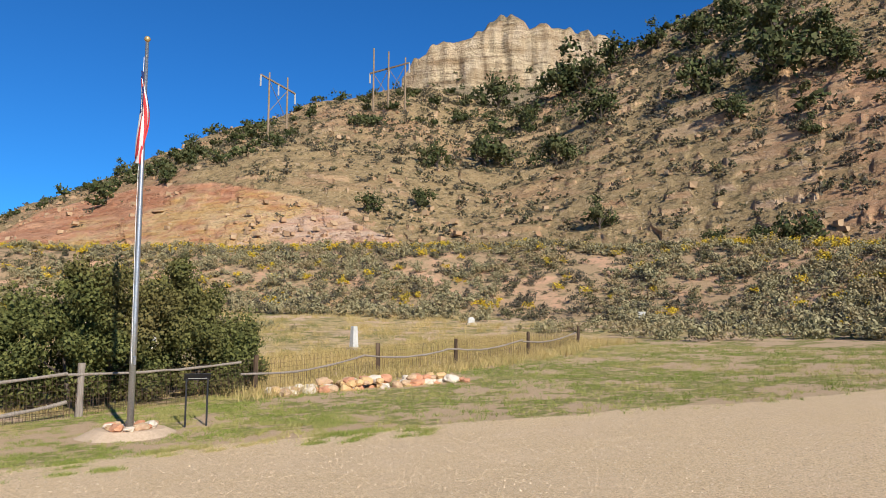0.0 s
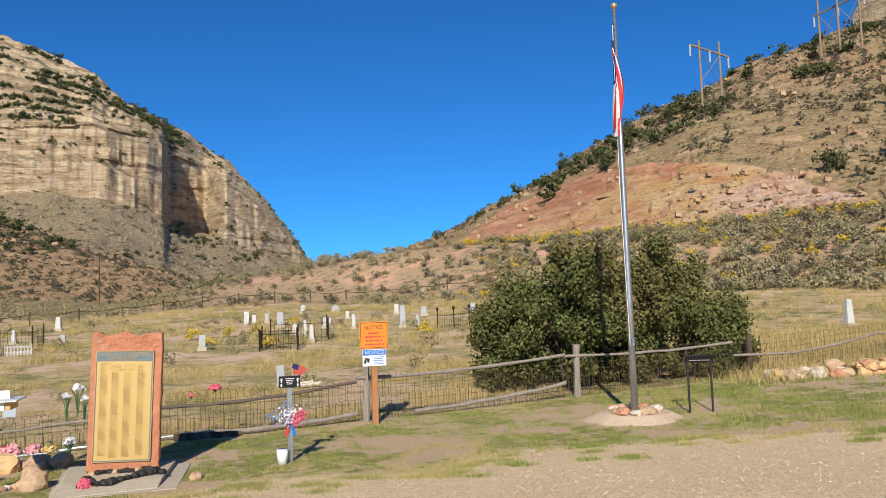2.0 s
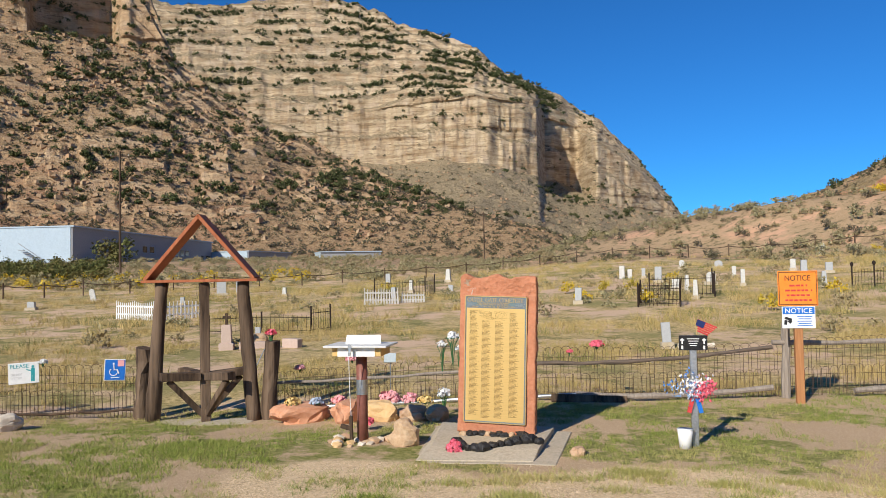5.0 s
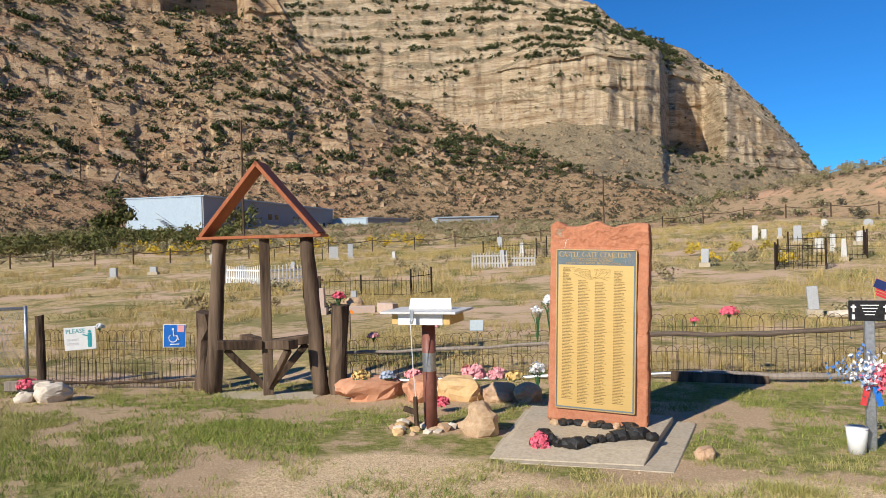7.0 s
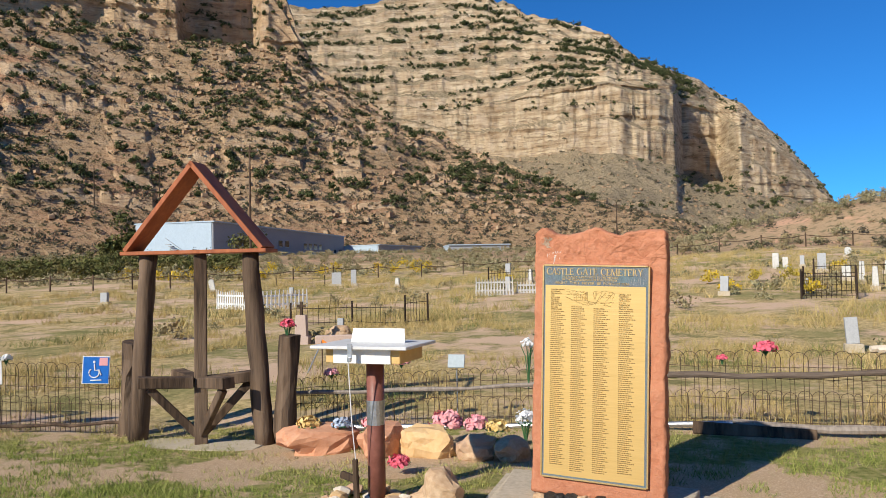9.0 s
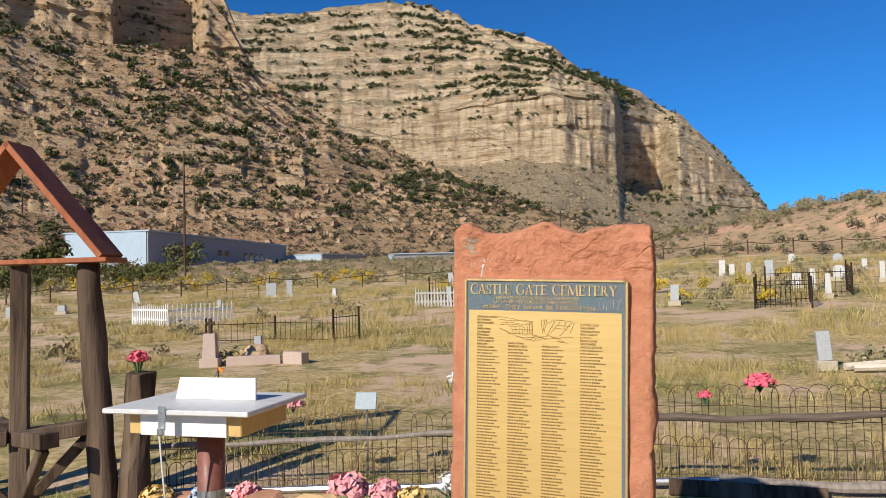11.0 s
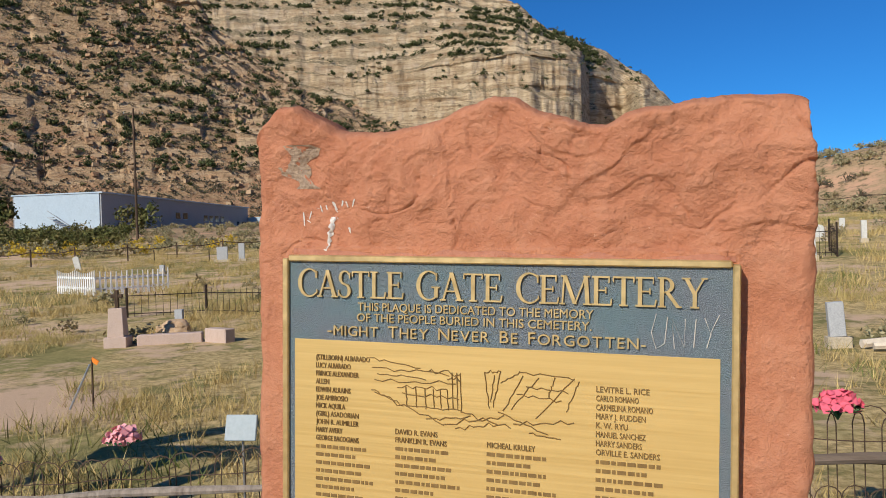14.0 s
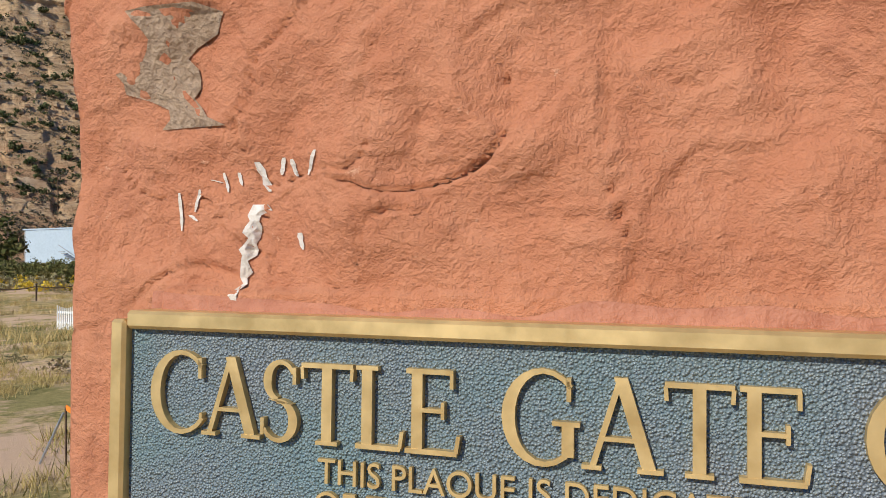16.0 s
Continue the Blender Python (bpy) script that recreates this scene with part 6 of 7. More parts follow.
g = thing("cross_monument", "pinkish granite pedestal with a stone cross", "headstone", (-9.45, 9.25, flat_z(-9.45, 9.25) - 0.03), 25, "headstones")
g.scale = (0.74, 0.74, 0.74)
part("plinth", box_bm((0.52, 0.48, 0.34), (0, 0, 0.12), bevel=0.015), PINK_GRANITE, g)
part("pedestal", box_bm((0.38, 0.36, 0.68), (0, 0, 0.62), bevel=0.012, taper=0.84), PINK_GRANITE, g)
bm = box_bm((0.09, 0.09, 0.44), (0, 0, 1.16), bevel=0.015)
box(bm, (0.27, 0.085, 0.09), (0, 0, 1.24), (0, 0, 0), 0.015)
part("cross", bm, DARK_WOOD, g, "dark lichened stone cross")
for a, b, h in (((-9.2, 9.45), (-8.25, 10.0), 0.18), ((-8.15, 10.05), (-7.6, 9.9), 0.24)):
    d = Vector((b[0] - a[0], b[1] - a[1], 0))
    k = tagged(part("grave_kerb", moved(box_bm((d.length, 0.22, h + 0.1), bevel=0.015), pose((a[0] + b[0]) / 2, (a[1] + b[1]) / 2, flat_z(*a) + h / 2 - 0.05, 0, 0, math.degrees(math.atan2(d.y, d.x)))), PINK_GRANITE), "low pinkish granite grave kerb", "kerb", "grave kerbs")
rock(-9.2, 10.4, (0.6, 0.5, 0.45), 3.3, TAN_ROCK, "mossy rounded rock cairn on a grave", "grave rocks", None, 3)
headstone(-9.4, 10.8, 0.22, 0.16, 0.7, GRANITE, "flat", "small grey headstone behind a cairn", 20, 0, False)
for a, b in (((2.2, 10.2), (2.8, 10.5)), ((2.3, 10.0), (3.0, 10.1))):
    z = flat_z(*a)
    tagged(part("broken_slab", rough_up(tube(bmesh.new(), [(*a, z + 0.08), (*b, z + 0.12)], 0.055, 6), 0.03, 6), WHITE_ROCK), "broken pale stone piece on the ground", "stone", "broken stones")


def iron_fence(corners, h, gap, label, mat=IRON, finial=False, close=False, name="iron_grave_fence", picket=0.008):
    f = thing(name, label, "fence", (0, 0, 0), 0, "grave fences")
    pts = corners + ([corners[0]] if close else [])
    for (x0, y0), (x1, y1) in zip(pts, pts[1:]):
        L = math.hypot(x1 - x0, y1 - y0)
        n = max(2, int(L / gap))
        for i in range(1, n):
            x, y = x0 + (x1 - x0) * i / n, y0 + (y1 - y0) * i / n
            z = flat_z(x, y)
            part("iron_picket", tube(bmesh.new(), [(x, y, z + 0.02), (x, y, z + h * (0.94 + 0.05 * (i % 2)))], [picket, picket * 0.8], 4), mat, f)
        for lev in (0.14, 0.82):
            part("rail", tube(bmesh.new(), [(x0 + (x1 - x0) * k / 4, y0 + (y1 - y0) * k / 4, flat_z(x0 + (x1 - x0) * k / 4, y0 + (y1 - y0) * k / 4) + h * lev) for k in range(5)], 0.012, 5), mat, f)
    for x, y in corners:
        z = flat_z(x, y)
        part("corner_post", tube(bmesh.new(), [(x, y, z - 0.05), (x, y, z + h * 1.12)] + ([(x, y, z + h * 1.2), (x, y, z + h * 1.3), (x, y, z + h * 1.38)] if finial else []), [0.03, 0.03] + ([0.07, 0.07, 0.01] if finial else []), 7), mat, f)
    return f


iron_fence([(-12.6, 12.9), (-10.9, 13.6), (-9.0, 13.4)], 0.62, 0.16, "rusty low iron fence round a grave")
iron_fence([(-9.0, 13.4), (-8.65, 14.1)], 0.78, 0.09, "dense rusty iron fence end panel")
iron_fence([(0.95, 20.4), (2.45, 20.5), (2.5, 22.1), (1.0, 22.0)], 0.82, 0.13, "black iron fence round a grave", close=True)
iron_fence([(9.4, 26.2), (10.3, 26.5), (11.2, 26.9), (12.1, 27.3)], 0.8, 0.13, "black iron fence with urn-shaped finials", finial=True)
iron_fence([(-12.2, 27.0), (-9.6, 27.3), (-9.5, 28.6)], 1.0, 0.14, "dark iron fence round distant graves")
iron_fence([(-33.0, 37.5), (-28.6, 37.2)], 0.75, 0.9, "low dark rail fence round a grave plot")
iron_fence([(1.3, 24.2), (3.9, 24.4), (3.9, 26.0)], 0.95, 0.16, "black iron fence round a family plot")


def pickets(x0, y0, x1, y1, h, w, gap, mat, label, swoop=0.12):
    f = thing("picket_fence", label, "fence", (x0, y0, flat_z(x0, y0)), math.degrees(math.atan2(y1 - y0, x1 - x0)), "picket fences")
    L = math.hypot(x1 - x0, y1 - y0)
    n = int(L / gap)
    for i in range(n + 1):
        u = i / n
        hh = h * (1 - swoop * math.sin(math.pi * ((u * 2) % 1.0)))
        bm = box_bm((w, 0.02, hh), (0, 0, hh / 2))
        for v in bm.verts:
            if v.co.z > hh * 0.9:
                v.co.x *= 0.25
        part("picket", moved(bm, Matrix.Translation((u * L, 0, 0.02))), mat, f)
    for lev in (0.3, 0.72):
        part("rail", box_bm((L, 0.03, 0.07), (L / 2, 0.026, h * lev)), mat, f)


pickets(-20.8, 18.6, -18.0, 17.4, 0.80, 0.10, 0.165, WHITE_PAINT, "white painted picket fence round a grave")
pickets(-18.0, 17.4, -17.0, 19.6, 0.80, 0.10, 0.165, WHITE_PAINT, "white painted picket fence round a grave", 0.05)
pickets(-11.5, 24.0, -9.9, 24.1, 0.80, 0.09, 0.125, PICKET_GREY, "grey weathered picket fence round a grave", 0.15)
pickets(-9.8, 24.4, -8.8, 24.6, 0.50, 0.09, 0.125, PICKET_GREY, "short grey weathered picket fence")

# far boundary fence: sagging wire on thin posts
bf = thing("boundary_fence", "far boundary fence of thin dark posts and sagging rail", "fence")
pts = [(-60, 22), (-52, 27), (-45, 32), (-40, 38), (-34, 46), (-26, 54), (-16, 60), (-6, 63), (4, 62), (14, 60), (22, 56)]
pts = [(a[0] + (b[0] - a[0]) * k / 3, a[1] + (b[1] - a[1]) * k / 3) for a, b in zip(pts, pts[1:]) for k in range(3)]
for a, b in zip(pts, pts[1:]):
    za, zb = flat_z(*a), flat_z(*b)
    part("post", tube(bmesh.new(), [(*a, za - 0.1), (*a, za + 1.15)], 0.055, 6), DARK_WOOD, bf)
    part("rail", tube(bmesh.new(), [(a[0] + (b[0] - a[0]) * k / 4, a[1] + (b[1] - a[1]) * k / 4, za + (zb - za) * k / 4 + 0.95 - 0.18 * math.sin(math.pi * k / 4)) for k in range(5)], 0.035, 5), DARK_WOOD, bf)


# ---- buildings, poles and pylons ----
def at_polar(a, r):
    return CX + math.sin(radians(a + TURN)) * r, CY + math.cos(radians(a + TURN)) * r


# sun and shade set in the colours: pale end wall, darker grey others
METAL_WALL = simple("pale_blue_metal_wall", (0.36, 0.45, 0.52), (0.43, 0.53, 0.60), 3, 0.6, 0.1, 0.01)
SHADE_WALL = simple("shade_grey_metal_wall", (0.26, 0.27, 0.28), (0.34, 0.35, 0.36), 3, 0.6, 0.1, 0.01)
GLASS_DARK = simple("dark_window_glass", (0.012, 0.014, 0.018), (0.02, 0.024, 0.03), 5, 0.15, 0.0, 0.001, spec=0.6)


def shed(a0, r0, a1, r1, depth, zb, h, label, windows):
    """A long shed: its long wall runs from the near corner to the far one, the gable stands at the near end."""
    p, q = Vector((*at_polar(a0, r0), zb)), Vector((*at_polar(a1, r1), zb))
    d = q - p
    ang = math.degrees(math.atan2(d.y, d.x))
    b = thing("warehouse", label, "building", p, ang)
    L = d.length
    part("wall", box_bm((L, 0.3, h + 4), (L / 2, 0.15, h / 2 - 2)), SHADE_WALL, b, "long side wall with shade in its grey colour")
    part("wall", box_bm((0.3, depth, h + 4), (-0.01, depth / 2 + 0.31, h / 2 - 2)), METAL_WALL, b, "end wall with sunlight in its pale colour")
    part("wall", box_bm((L, 0.3, h + 4), (L / 2, depth + 0.5, h / 2 - 2)), SHADE_WALL, b)
    part("wall", box_bm((0.3, depth, h + 4), (L - 0.2, depth / 2 + 0.31, h / 2 - 2)), SHADE_WALL, b)
    part("roof", box_bm((L + 0.6, depth + 1.2, 0.25), (L / 2, depth / 2 + 0.2, h + 0.13)), METAL_WALL, b, "flat pale metal roof")
    for u, w, z, wh in windows:
        win = part("window", box_bm((w, 0.1, wh), (u * L, -0.02, z)), GLASS_DARK, b)
        part("frame", box_bm((w + 0.25, 0.06, 0.12), (u * L, -0.05, z - wh / 2 - 0.06)), METAL_WALL, win)
    return b


w1 = [(0.42 + 0.05 * i, 2.0, 4.3, 1.4) for i in range(2)] + [(0.62 + 0.045 * i, 2.0, 4.1, 1.4) for i in range(4)] + [(0.90, 1.6, 3.2, 1.1), (0.96, 2.6, 3.2, 1.1)]
b1 = shed(-43.9, 158, -34.7, 222, 17, 5.0, 7.6, "pale blue-grey metal warehouse at the hill foot", w1)
shed(-32.1, 215, -29.0, 234, 14, 6.0, 3.8, "low pale metal shed at the hill foot", [(0.2, 2.5, 1.9, 1.2), (0.5, 2.5, 1.9, 1.2)])
shed(-26.8, 205, -22.3, 208, 10, 6.6, 2.4, "low pale blue metal shed behind the cemetery", [])
st = bmesh.new()
for k in range(9):
    box(st, (0.6, 1.0, 0.12), (-1.0, 5.0 + k * 0.55, 0.6 + k * 0.34))
box(st, (0.1, 6.0, 0.1), (-1.5, 7.2, 2.9), (34, 0, 0))
part("outside_stair", st, SHADE_WALL, b1, "grey outside stair")


def utility_pole(a, r, h, label, r0=0.16):
    x, y = at_polar(a, r)
    return pole_at(x, y, flat_z(x, y), h, label, r0)


def pole_at(x, y, z, h, label, r0=0.16):
    p = thing("utility_pole", label, "utility pole", (x, y, z), 0, "utility poles")
    part("pole", tube(bmesh.new(), [(0, 0, -1.5), (0, 0, h)], [r0, r0 * 0.65], 8), DARK_WOOD, p)
    part("crossarm", box_bm((2.2, 0.12, 0.14), (0, 0, h - 0.7), (0, 0, 35)), DARK_WOOD, p)
    for s in (-1, 0.0, 1):
        part("insulator", tube(bmesh.new(), [(s * 0.8, s * 0.56, h - 0.64), (s * 0.8, s * 0.56, h - 0.4)], 0.05, 6), GRANITE, p)


utility_pole(-41.0, 98, 15.2, "tall dark wooden utility pole beside the cemetery")
utility_pole(-14.4, 190, 12.5, "thin dark wooden utility pole below the cliff", 0.18)


def on_sheet(P, a, el):
    """The place on a mountainside seen at azimuth a and elevation el."""
    dx, dy = P[..., 0] - CX, P[..., 1] - CY
    A = np.degrees(np.arctan2(dx, dy)) - TURN
    E = np.degrees(np.arctan2(P[..., 2] - EYE, np.hypot(dx, dy)))
    k = np.argmin((A - a) ** 2 + (E - el) ** 2)
    return P.reshape(-1, 3)[k]


for a, el in ((-52.0, 4.9), (-47.8, 5.0)):
    x, y, z = on_sheet(SPUR_P, a, el)
    pole_at(x, y, z, 13, "thin wooden utility pole along the hillside road", 0.2)

PYLON_WOOD = simple("grey_brown_pylon_wood", (0.20, 0.14, 0.09), (0.33, 0.25, 0.17), 3, 0.85, 0.2, 0.01)


def pylon(spots, arm, label):
    base = on_sheet(HILL_P, *spots[0][:2])
    p = thing("power_pylon", label, "pylon", base, 0, "power pylons")
    tops = []
    for a, el0, el1 in spots:
        b = on_sheet(HILL_P, a, el0)
        r = math.hypot(b[0] - CX, b[1] - CY)
        h = EYE + r * math.tan(radians(el1)) - b[2]
        o = Vector(b) - Vector(base)
        part("pole", tube(bmesh.new(), [o - Vector((0, 0, 3)), o + Vector((0, 0, h))], [0.27, 0.19], 8), PYLON_WOOD, p)
        tops.append(o + Vector((0, 0, h)))
    d = (tops[-1] - tops[0])
    low = min(t.z for t in tops)
    e0, e1 = tops[0] - d * arm, tops[-1] + d * arm
    part("crossarm", timber((e0.x, e0.y, low - 1.6), (e1.x, e1.y, low - 1.6), 0.3, 0.36), PYLON_WOOD, p)
    for q, t in zip(tops, tops[1:]):
        part("brace", timber((q.x, q.y, low - 2), (t.x, t.y, low - 9), 0.11, 0.11), PYLON_WOOD, p)
        part("brace", timber((t.x, t.y, low - 2), (q.x, q.y, low - 9), 0.11, 0.11), PYLON_WOOD, p)
    for k in (0.0, 0.5, 1.0):
        c = e0 + (e1 - e0) * k
        part("insulator_string", tube(bmesh.new(), [(c.x, c.y, low - 1.7), (c.x, c.y, low - 4.2)], 0.2, 6), GRANITE, p)


pylon([(30.6, 13.6, 18.7), (32.0, 14.0, 18.4)], 0.45, "two-pole wooden power pylon on the ridge")
pylon([(38.6, 16.1, 20.8), (39.8, 16.3, 20.6), (41.1, 16.2, 20.2)], 0.12, "three-pole wooden power pylon on the ridge")


# ---- plants ----
JUNIPER = leafy("dark_juniper_leaves", (0.036, 0.050, 0.018), (0.095, 0.112, 0.040), (0.105, 0.105, 0.045))
SAGE = leafy("grey_green_sage", (0.185, 0.17, 0.088), (0.39, 0.345, 0.195), (0.30, 0.235, 0.125))
SCRUB = leafy("brown_grey_scrub", (0.07, 0.060, 0.042), (0.17, 0.145, 0.10), (0.13, 0.125, 0.06))
RABBIT = leafy("yellow_rabbitbrush_flowers", (0.50, 0.34, 0.02), (0.66, 0.47, 0.05), (0.42, 0.32, 0.05))
OAK = leafy("dark_green_oak_leaves", (0.05, 0.062, 0.018), (0.16, 0.165, 0.05), (0.15, 0.125, 0.045))
TWIG = simple("grey_brown_twigs", (0.055, 0.042, 0.034), (0.14, 0.115, 0.095), 10, 0.9)
TURF = leafy("green_turf_blades", (0.10, 0.16, 0.020), (0.36, 0.37, 0.10), (0.42, 0.36, 0.14))
WEED = leafy("olive_green_weeds", (0.10, 0.125, 0.03), (0.23, 0.235, 0.075), (0.30, 0.26, 0.10))
STRAW = leafy("dry_straw_blades", (0.34, 0.25, 0.095), (0.62, 0.47, 0.21), (0.40, 0.32, 0.12))


def clump(n, leaf, seed, squash=0.8, lobes=7, inner=0.55):
    """Small leaf faces in uneven lobes: an array of n x 4 x 3, about one across, standing on z = 0."""
    rs = np.random.default_rng(seed)
    centre = rs.normal(size=(lobes, 3)) * np.array([0.24, 0.24, 0.16])
    size = rs.uniform(0.16, 0.30, lobes)
    k = rs.integers(0, lobes, n)
    d = rs.normal(size=(n, 3))
    d /= np.linalg.norm(d, axis=1)[:, None]
    p = centre[k] + d * (size[k] * rs.uniform(inner, 1.0, n))[:, None]
    p[:, 2] = (p[:, 2] + 0.45) * squash
    p[:, 2] = np.abs(p[:, 2])
    u = rs.normal(size=(n, 3))
    u /= np.linalg.norm(u, axis=1)[:, None]
    v = np.cross(u, d)
    v /= np.linalg.norm(v, axis=1)[:, None] + 1e-6
    s = leaf * rs.uniform(0.6, 1.3, n)[:, None]
    return np.stack([p - u * s, p - v * s * 0.6, p + u * s, p + v * s * 0.6], 1)


def scatter(name, protos, places, sizes, mat, label, category="shrubs", tall=None):
    """Joins many clumps into one mesh."""
    rs = np.random.default_rng(len(places))
    out = []
    for i, (p, s) in enumerate(zip(places, sizes)):
        q = protos[rs.integers(len(protos))]
        a = rs.uniform(0, 6.28)
        c, n = math.cos(a), math.sin(a)
        st = tall[i] if tall is not None else rs.uniform(0.8, 1.2)
        out.append(np.stack([(q[..., 0] * c - q[..., 1] * n) * s + p[0], (q[..., 0] * n + q[..., 1] * c) * s + p[1], q[..., 2] * s * st + p[2] - 0.06 * s], -1))
    V = np.concatenate(out).reshape(-1, 3)
    F = np.arange(len(V)).reshape(-1, 4)
    return tagged(raw_mesh(name, V, F, mat), label, category, kind="stuff")


def pick(P, n, weight, seed):
    """n points on a mountainside sheet, by weight."""
    rs = np.random.default_rng(seed)
    dx, dy = P[..., 0] - CX, P[..., 1] - CY
    A = np.degrees(np.arctan2(dx, dy)) - TURN
    R = np.hypot(dx, dy)
    E = np.degrees(np.arctan2(P[..., 2] - EYE, R))
    w = np.clip(weight(A, E, R, P), 0, None) * R * np.linalg.norm(np.gradient(P, axis=0), axis=-1)
    w = (w / w.sum()).ravel()
    k = rs.choice(w.size, n, p=w)
    q = P.reshape(-1, 3)[k].copy()
    q[:, :2] += rs.normal(size=(n, 2)) * 0.5
    return q


FAR_TREE = [clump(120, 0.10, s, 0.9, 7, 0.25) for s in range(4)]
FAR_BUSH = [clump(60, 0.12, s + 20, 0.7, 6, 0.3) for s in range(4)]
THICK_BUSH = [clump(420, 0.045, s + 50, 0.8, 11, 0.3) for s in range(4)]
MID_BUSH = [clump(150, 0.062, s + 40, 0.75, 8, 0.3) for s in range(4)]

patch = lambda P, f, s: smooth(0.42, 0.6, fbm(P[..., 0] * f, P[..., 1] * f, s, 3))
q = pick(SPUR_P[:270], 1450, lambda A, E, R, P: smooth(-75, -62, A) * smooth(3.9, 6.5, E) * (0.7 + 0.5 * patch(P, 0.02, 3)), 1)
scatter("hillside_junipers", FAR_TREE, q, 2.0 + 3.8 * np.random.default_rng(2).random(len(q)) ** 1.8, JUNIPER, "dark green junipers scattered over the talus slope", "trees")
q = pick(SPUR_P[:225], 4200, lambda A, E, R, P: smooth(-75, -62, A) * smooth(0.5, 1.5, E) * (1.1 - 0.7 * smooth(5, 8, E)), 3)
scatter("hillside_scrub", FAR_BUSH, q, np.random.default_rng(4).uniform(1.2, 2.6, len(q)), SCRUB, "low brown scrub on the slope")
ledge = np.abs(np.gradient(CLIFF_P[..., 2], axis=0)) < 0.55 * np.hypot(np.gradient(CLIFF_P[..., 0], axis=0), np.gradient(CLIFF_P[..., 1], axis=0)) * 1.6
q = pick(CLIFF_P[:342], 2700, lambda A, E, R, P: (0.45 + ledge[:342]) * (R < 660) * smooth(10.5, 13, E) * (0.12 + patch(P, 0.03, 5)) + 0.12 * (E < 9) * (E > 4) * smooth(-14, -12, A), 5)
scatter("cliff_junipers", FAR_TREE, q, np.random.default_rng(6).uniform(2.4, 5.6, len(q)), JUNIPER, "dark junipers along the cliff ledges", "trees")
q = pick(CLIFF_P[:140], 1000, lambda A, E, R, P: (E < 10) * (E > 1) * 1.0, 7)
scatter("talus_scrub", FAR_BUSH, q, np.random.default_rng(8).uniform(1.5, 3.2, len(q)), SCRUB, "sparse scrub on the grey talus")
q = pick(HILL_P[:239], 4500, lambda A, E, R, P: (A < 80) * (A > 8) * (0.25 + 0.75 * smooth(36, 46, A) + 0.5 * (E > 11)) * (1 - 0.85 * bare_mask(A, R, P[..., 2])), 9)
scatter("hill_scrub", FAR_BUSH, q, np.random.default_rng(10).uniform(0.75, 1.45, len(q)) ** 2.2, SCRUB, "grey-brown scrub over the dry hillside")
q = pick(HILL_P[:239], 300, lambda A, E, R, P: (E > np.interp(A, H_AZ, H_SKY) - 2.6) * (R < 300) * smooth(8, 20, A) + 0.5 * smooth(54, 64, A) * smooth(13, 20, E) * (A < 80), 11)
scatter("ridge_junipers", FAR_TREE, q, np.random.default_rng(12).uniform(2.6, 5.0, len(q)), JUNIPER, "dark junipers along the ridge", "trees")
q = pick(BUTTE_P, 120, lambda A, E, R, P: (E < 19.5) * (E > 15) * 1.0, 13)
scatter("butte_junipers", FAR_TREE, q, np.random.default_rng(14).uniform(3.0, 6.0, len(q)), JUNIPER, "dark junipers at the foot of the butte", "trees")

# boulders lying on the slopes
def block(seed):
    """A rough six-sided boulder, about one across."""
    r3 = np.random.default_rng(seed)
    c = np.array([(x, y, z) for x in (-0.5, 0.5) for y in (-0.5, 0.5) for z in (0.0, 0.7)]) + r3.uniform(-0.16, 0.16, (8, 3))
    return c[np.array([(0, 1, 3, 2), (4, 6, 7, 5), (0, 4, 5, 1), (2, 3, 7, 6), (1, 5, 7, 3), (0, 2, 6, 4)])]


BLOCKS = [block(k + 80) for k in range(6)]
BOULDER = leafy("tan_boulder_rock", (0.30, 0.20, 0.12), (0.48, 0.35, 0.22), (0.42, 0.26, 0.15), 0.95)
q = pick(SPUR_P[:225], 2600, lambda A, E, R, P: smooth(-75, -62, A) * smooth(2.0, 5.0, E) * (0.1 + patch(P, 0.05, 9)), 31)
scatter("talus_boulders", BLOCKS, q, 0.5 + 1.5 * np.random.default_rng(32).random(len(q)) ** 3, BOULDER, "tan sandstone boulders strewn over the talus", "boulders")
q = pick(CLIFF_P[:60], 1500, lambda A, E, R, P: (E > 2) * 1.0, 33)
scatter("talus_boulders", BLOCKS, q, np.random.default_rng(34).uniform(0.5, 1.3, len(q)), BOULDER, "grey-tan boulders below the far cliff", "boulders")
q = pick(HILL_P[:239], 3000, lambda A, E, R, P: (A < 80) * (A > 6) * (0.2 + patch(P, 0.06, 4)) * (0.4 + 2.0 * bare_mask(A, R, P[..., 2])), 35)
scatter("hill_boulders", BLOCKS, q, 0.22 + 0.75 * np.random.default_rng(36).random(len(q)) ** 3, BOULDER, "broken red and tan rock on the hillside", "boulders")

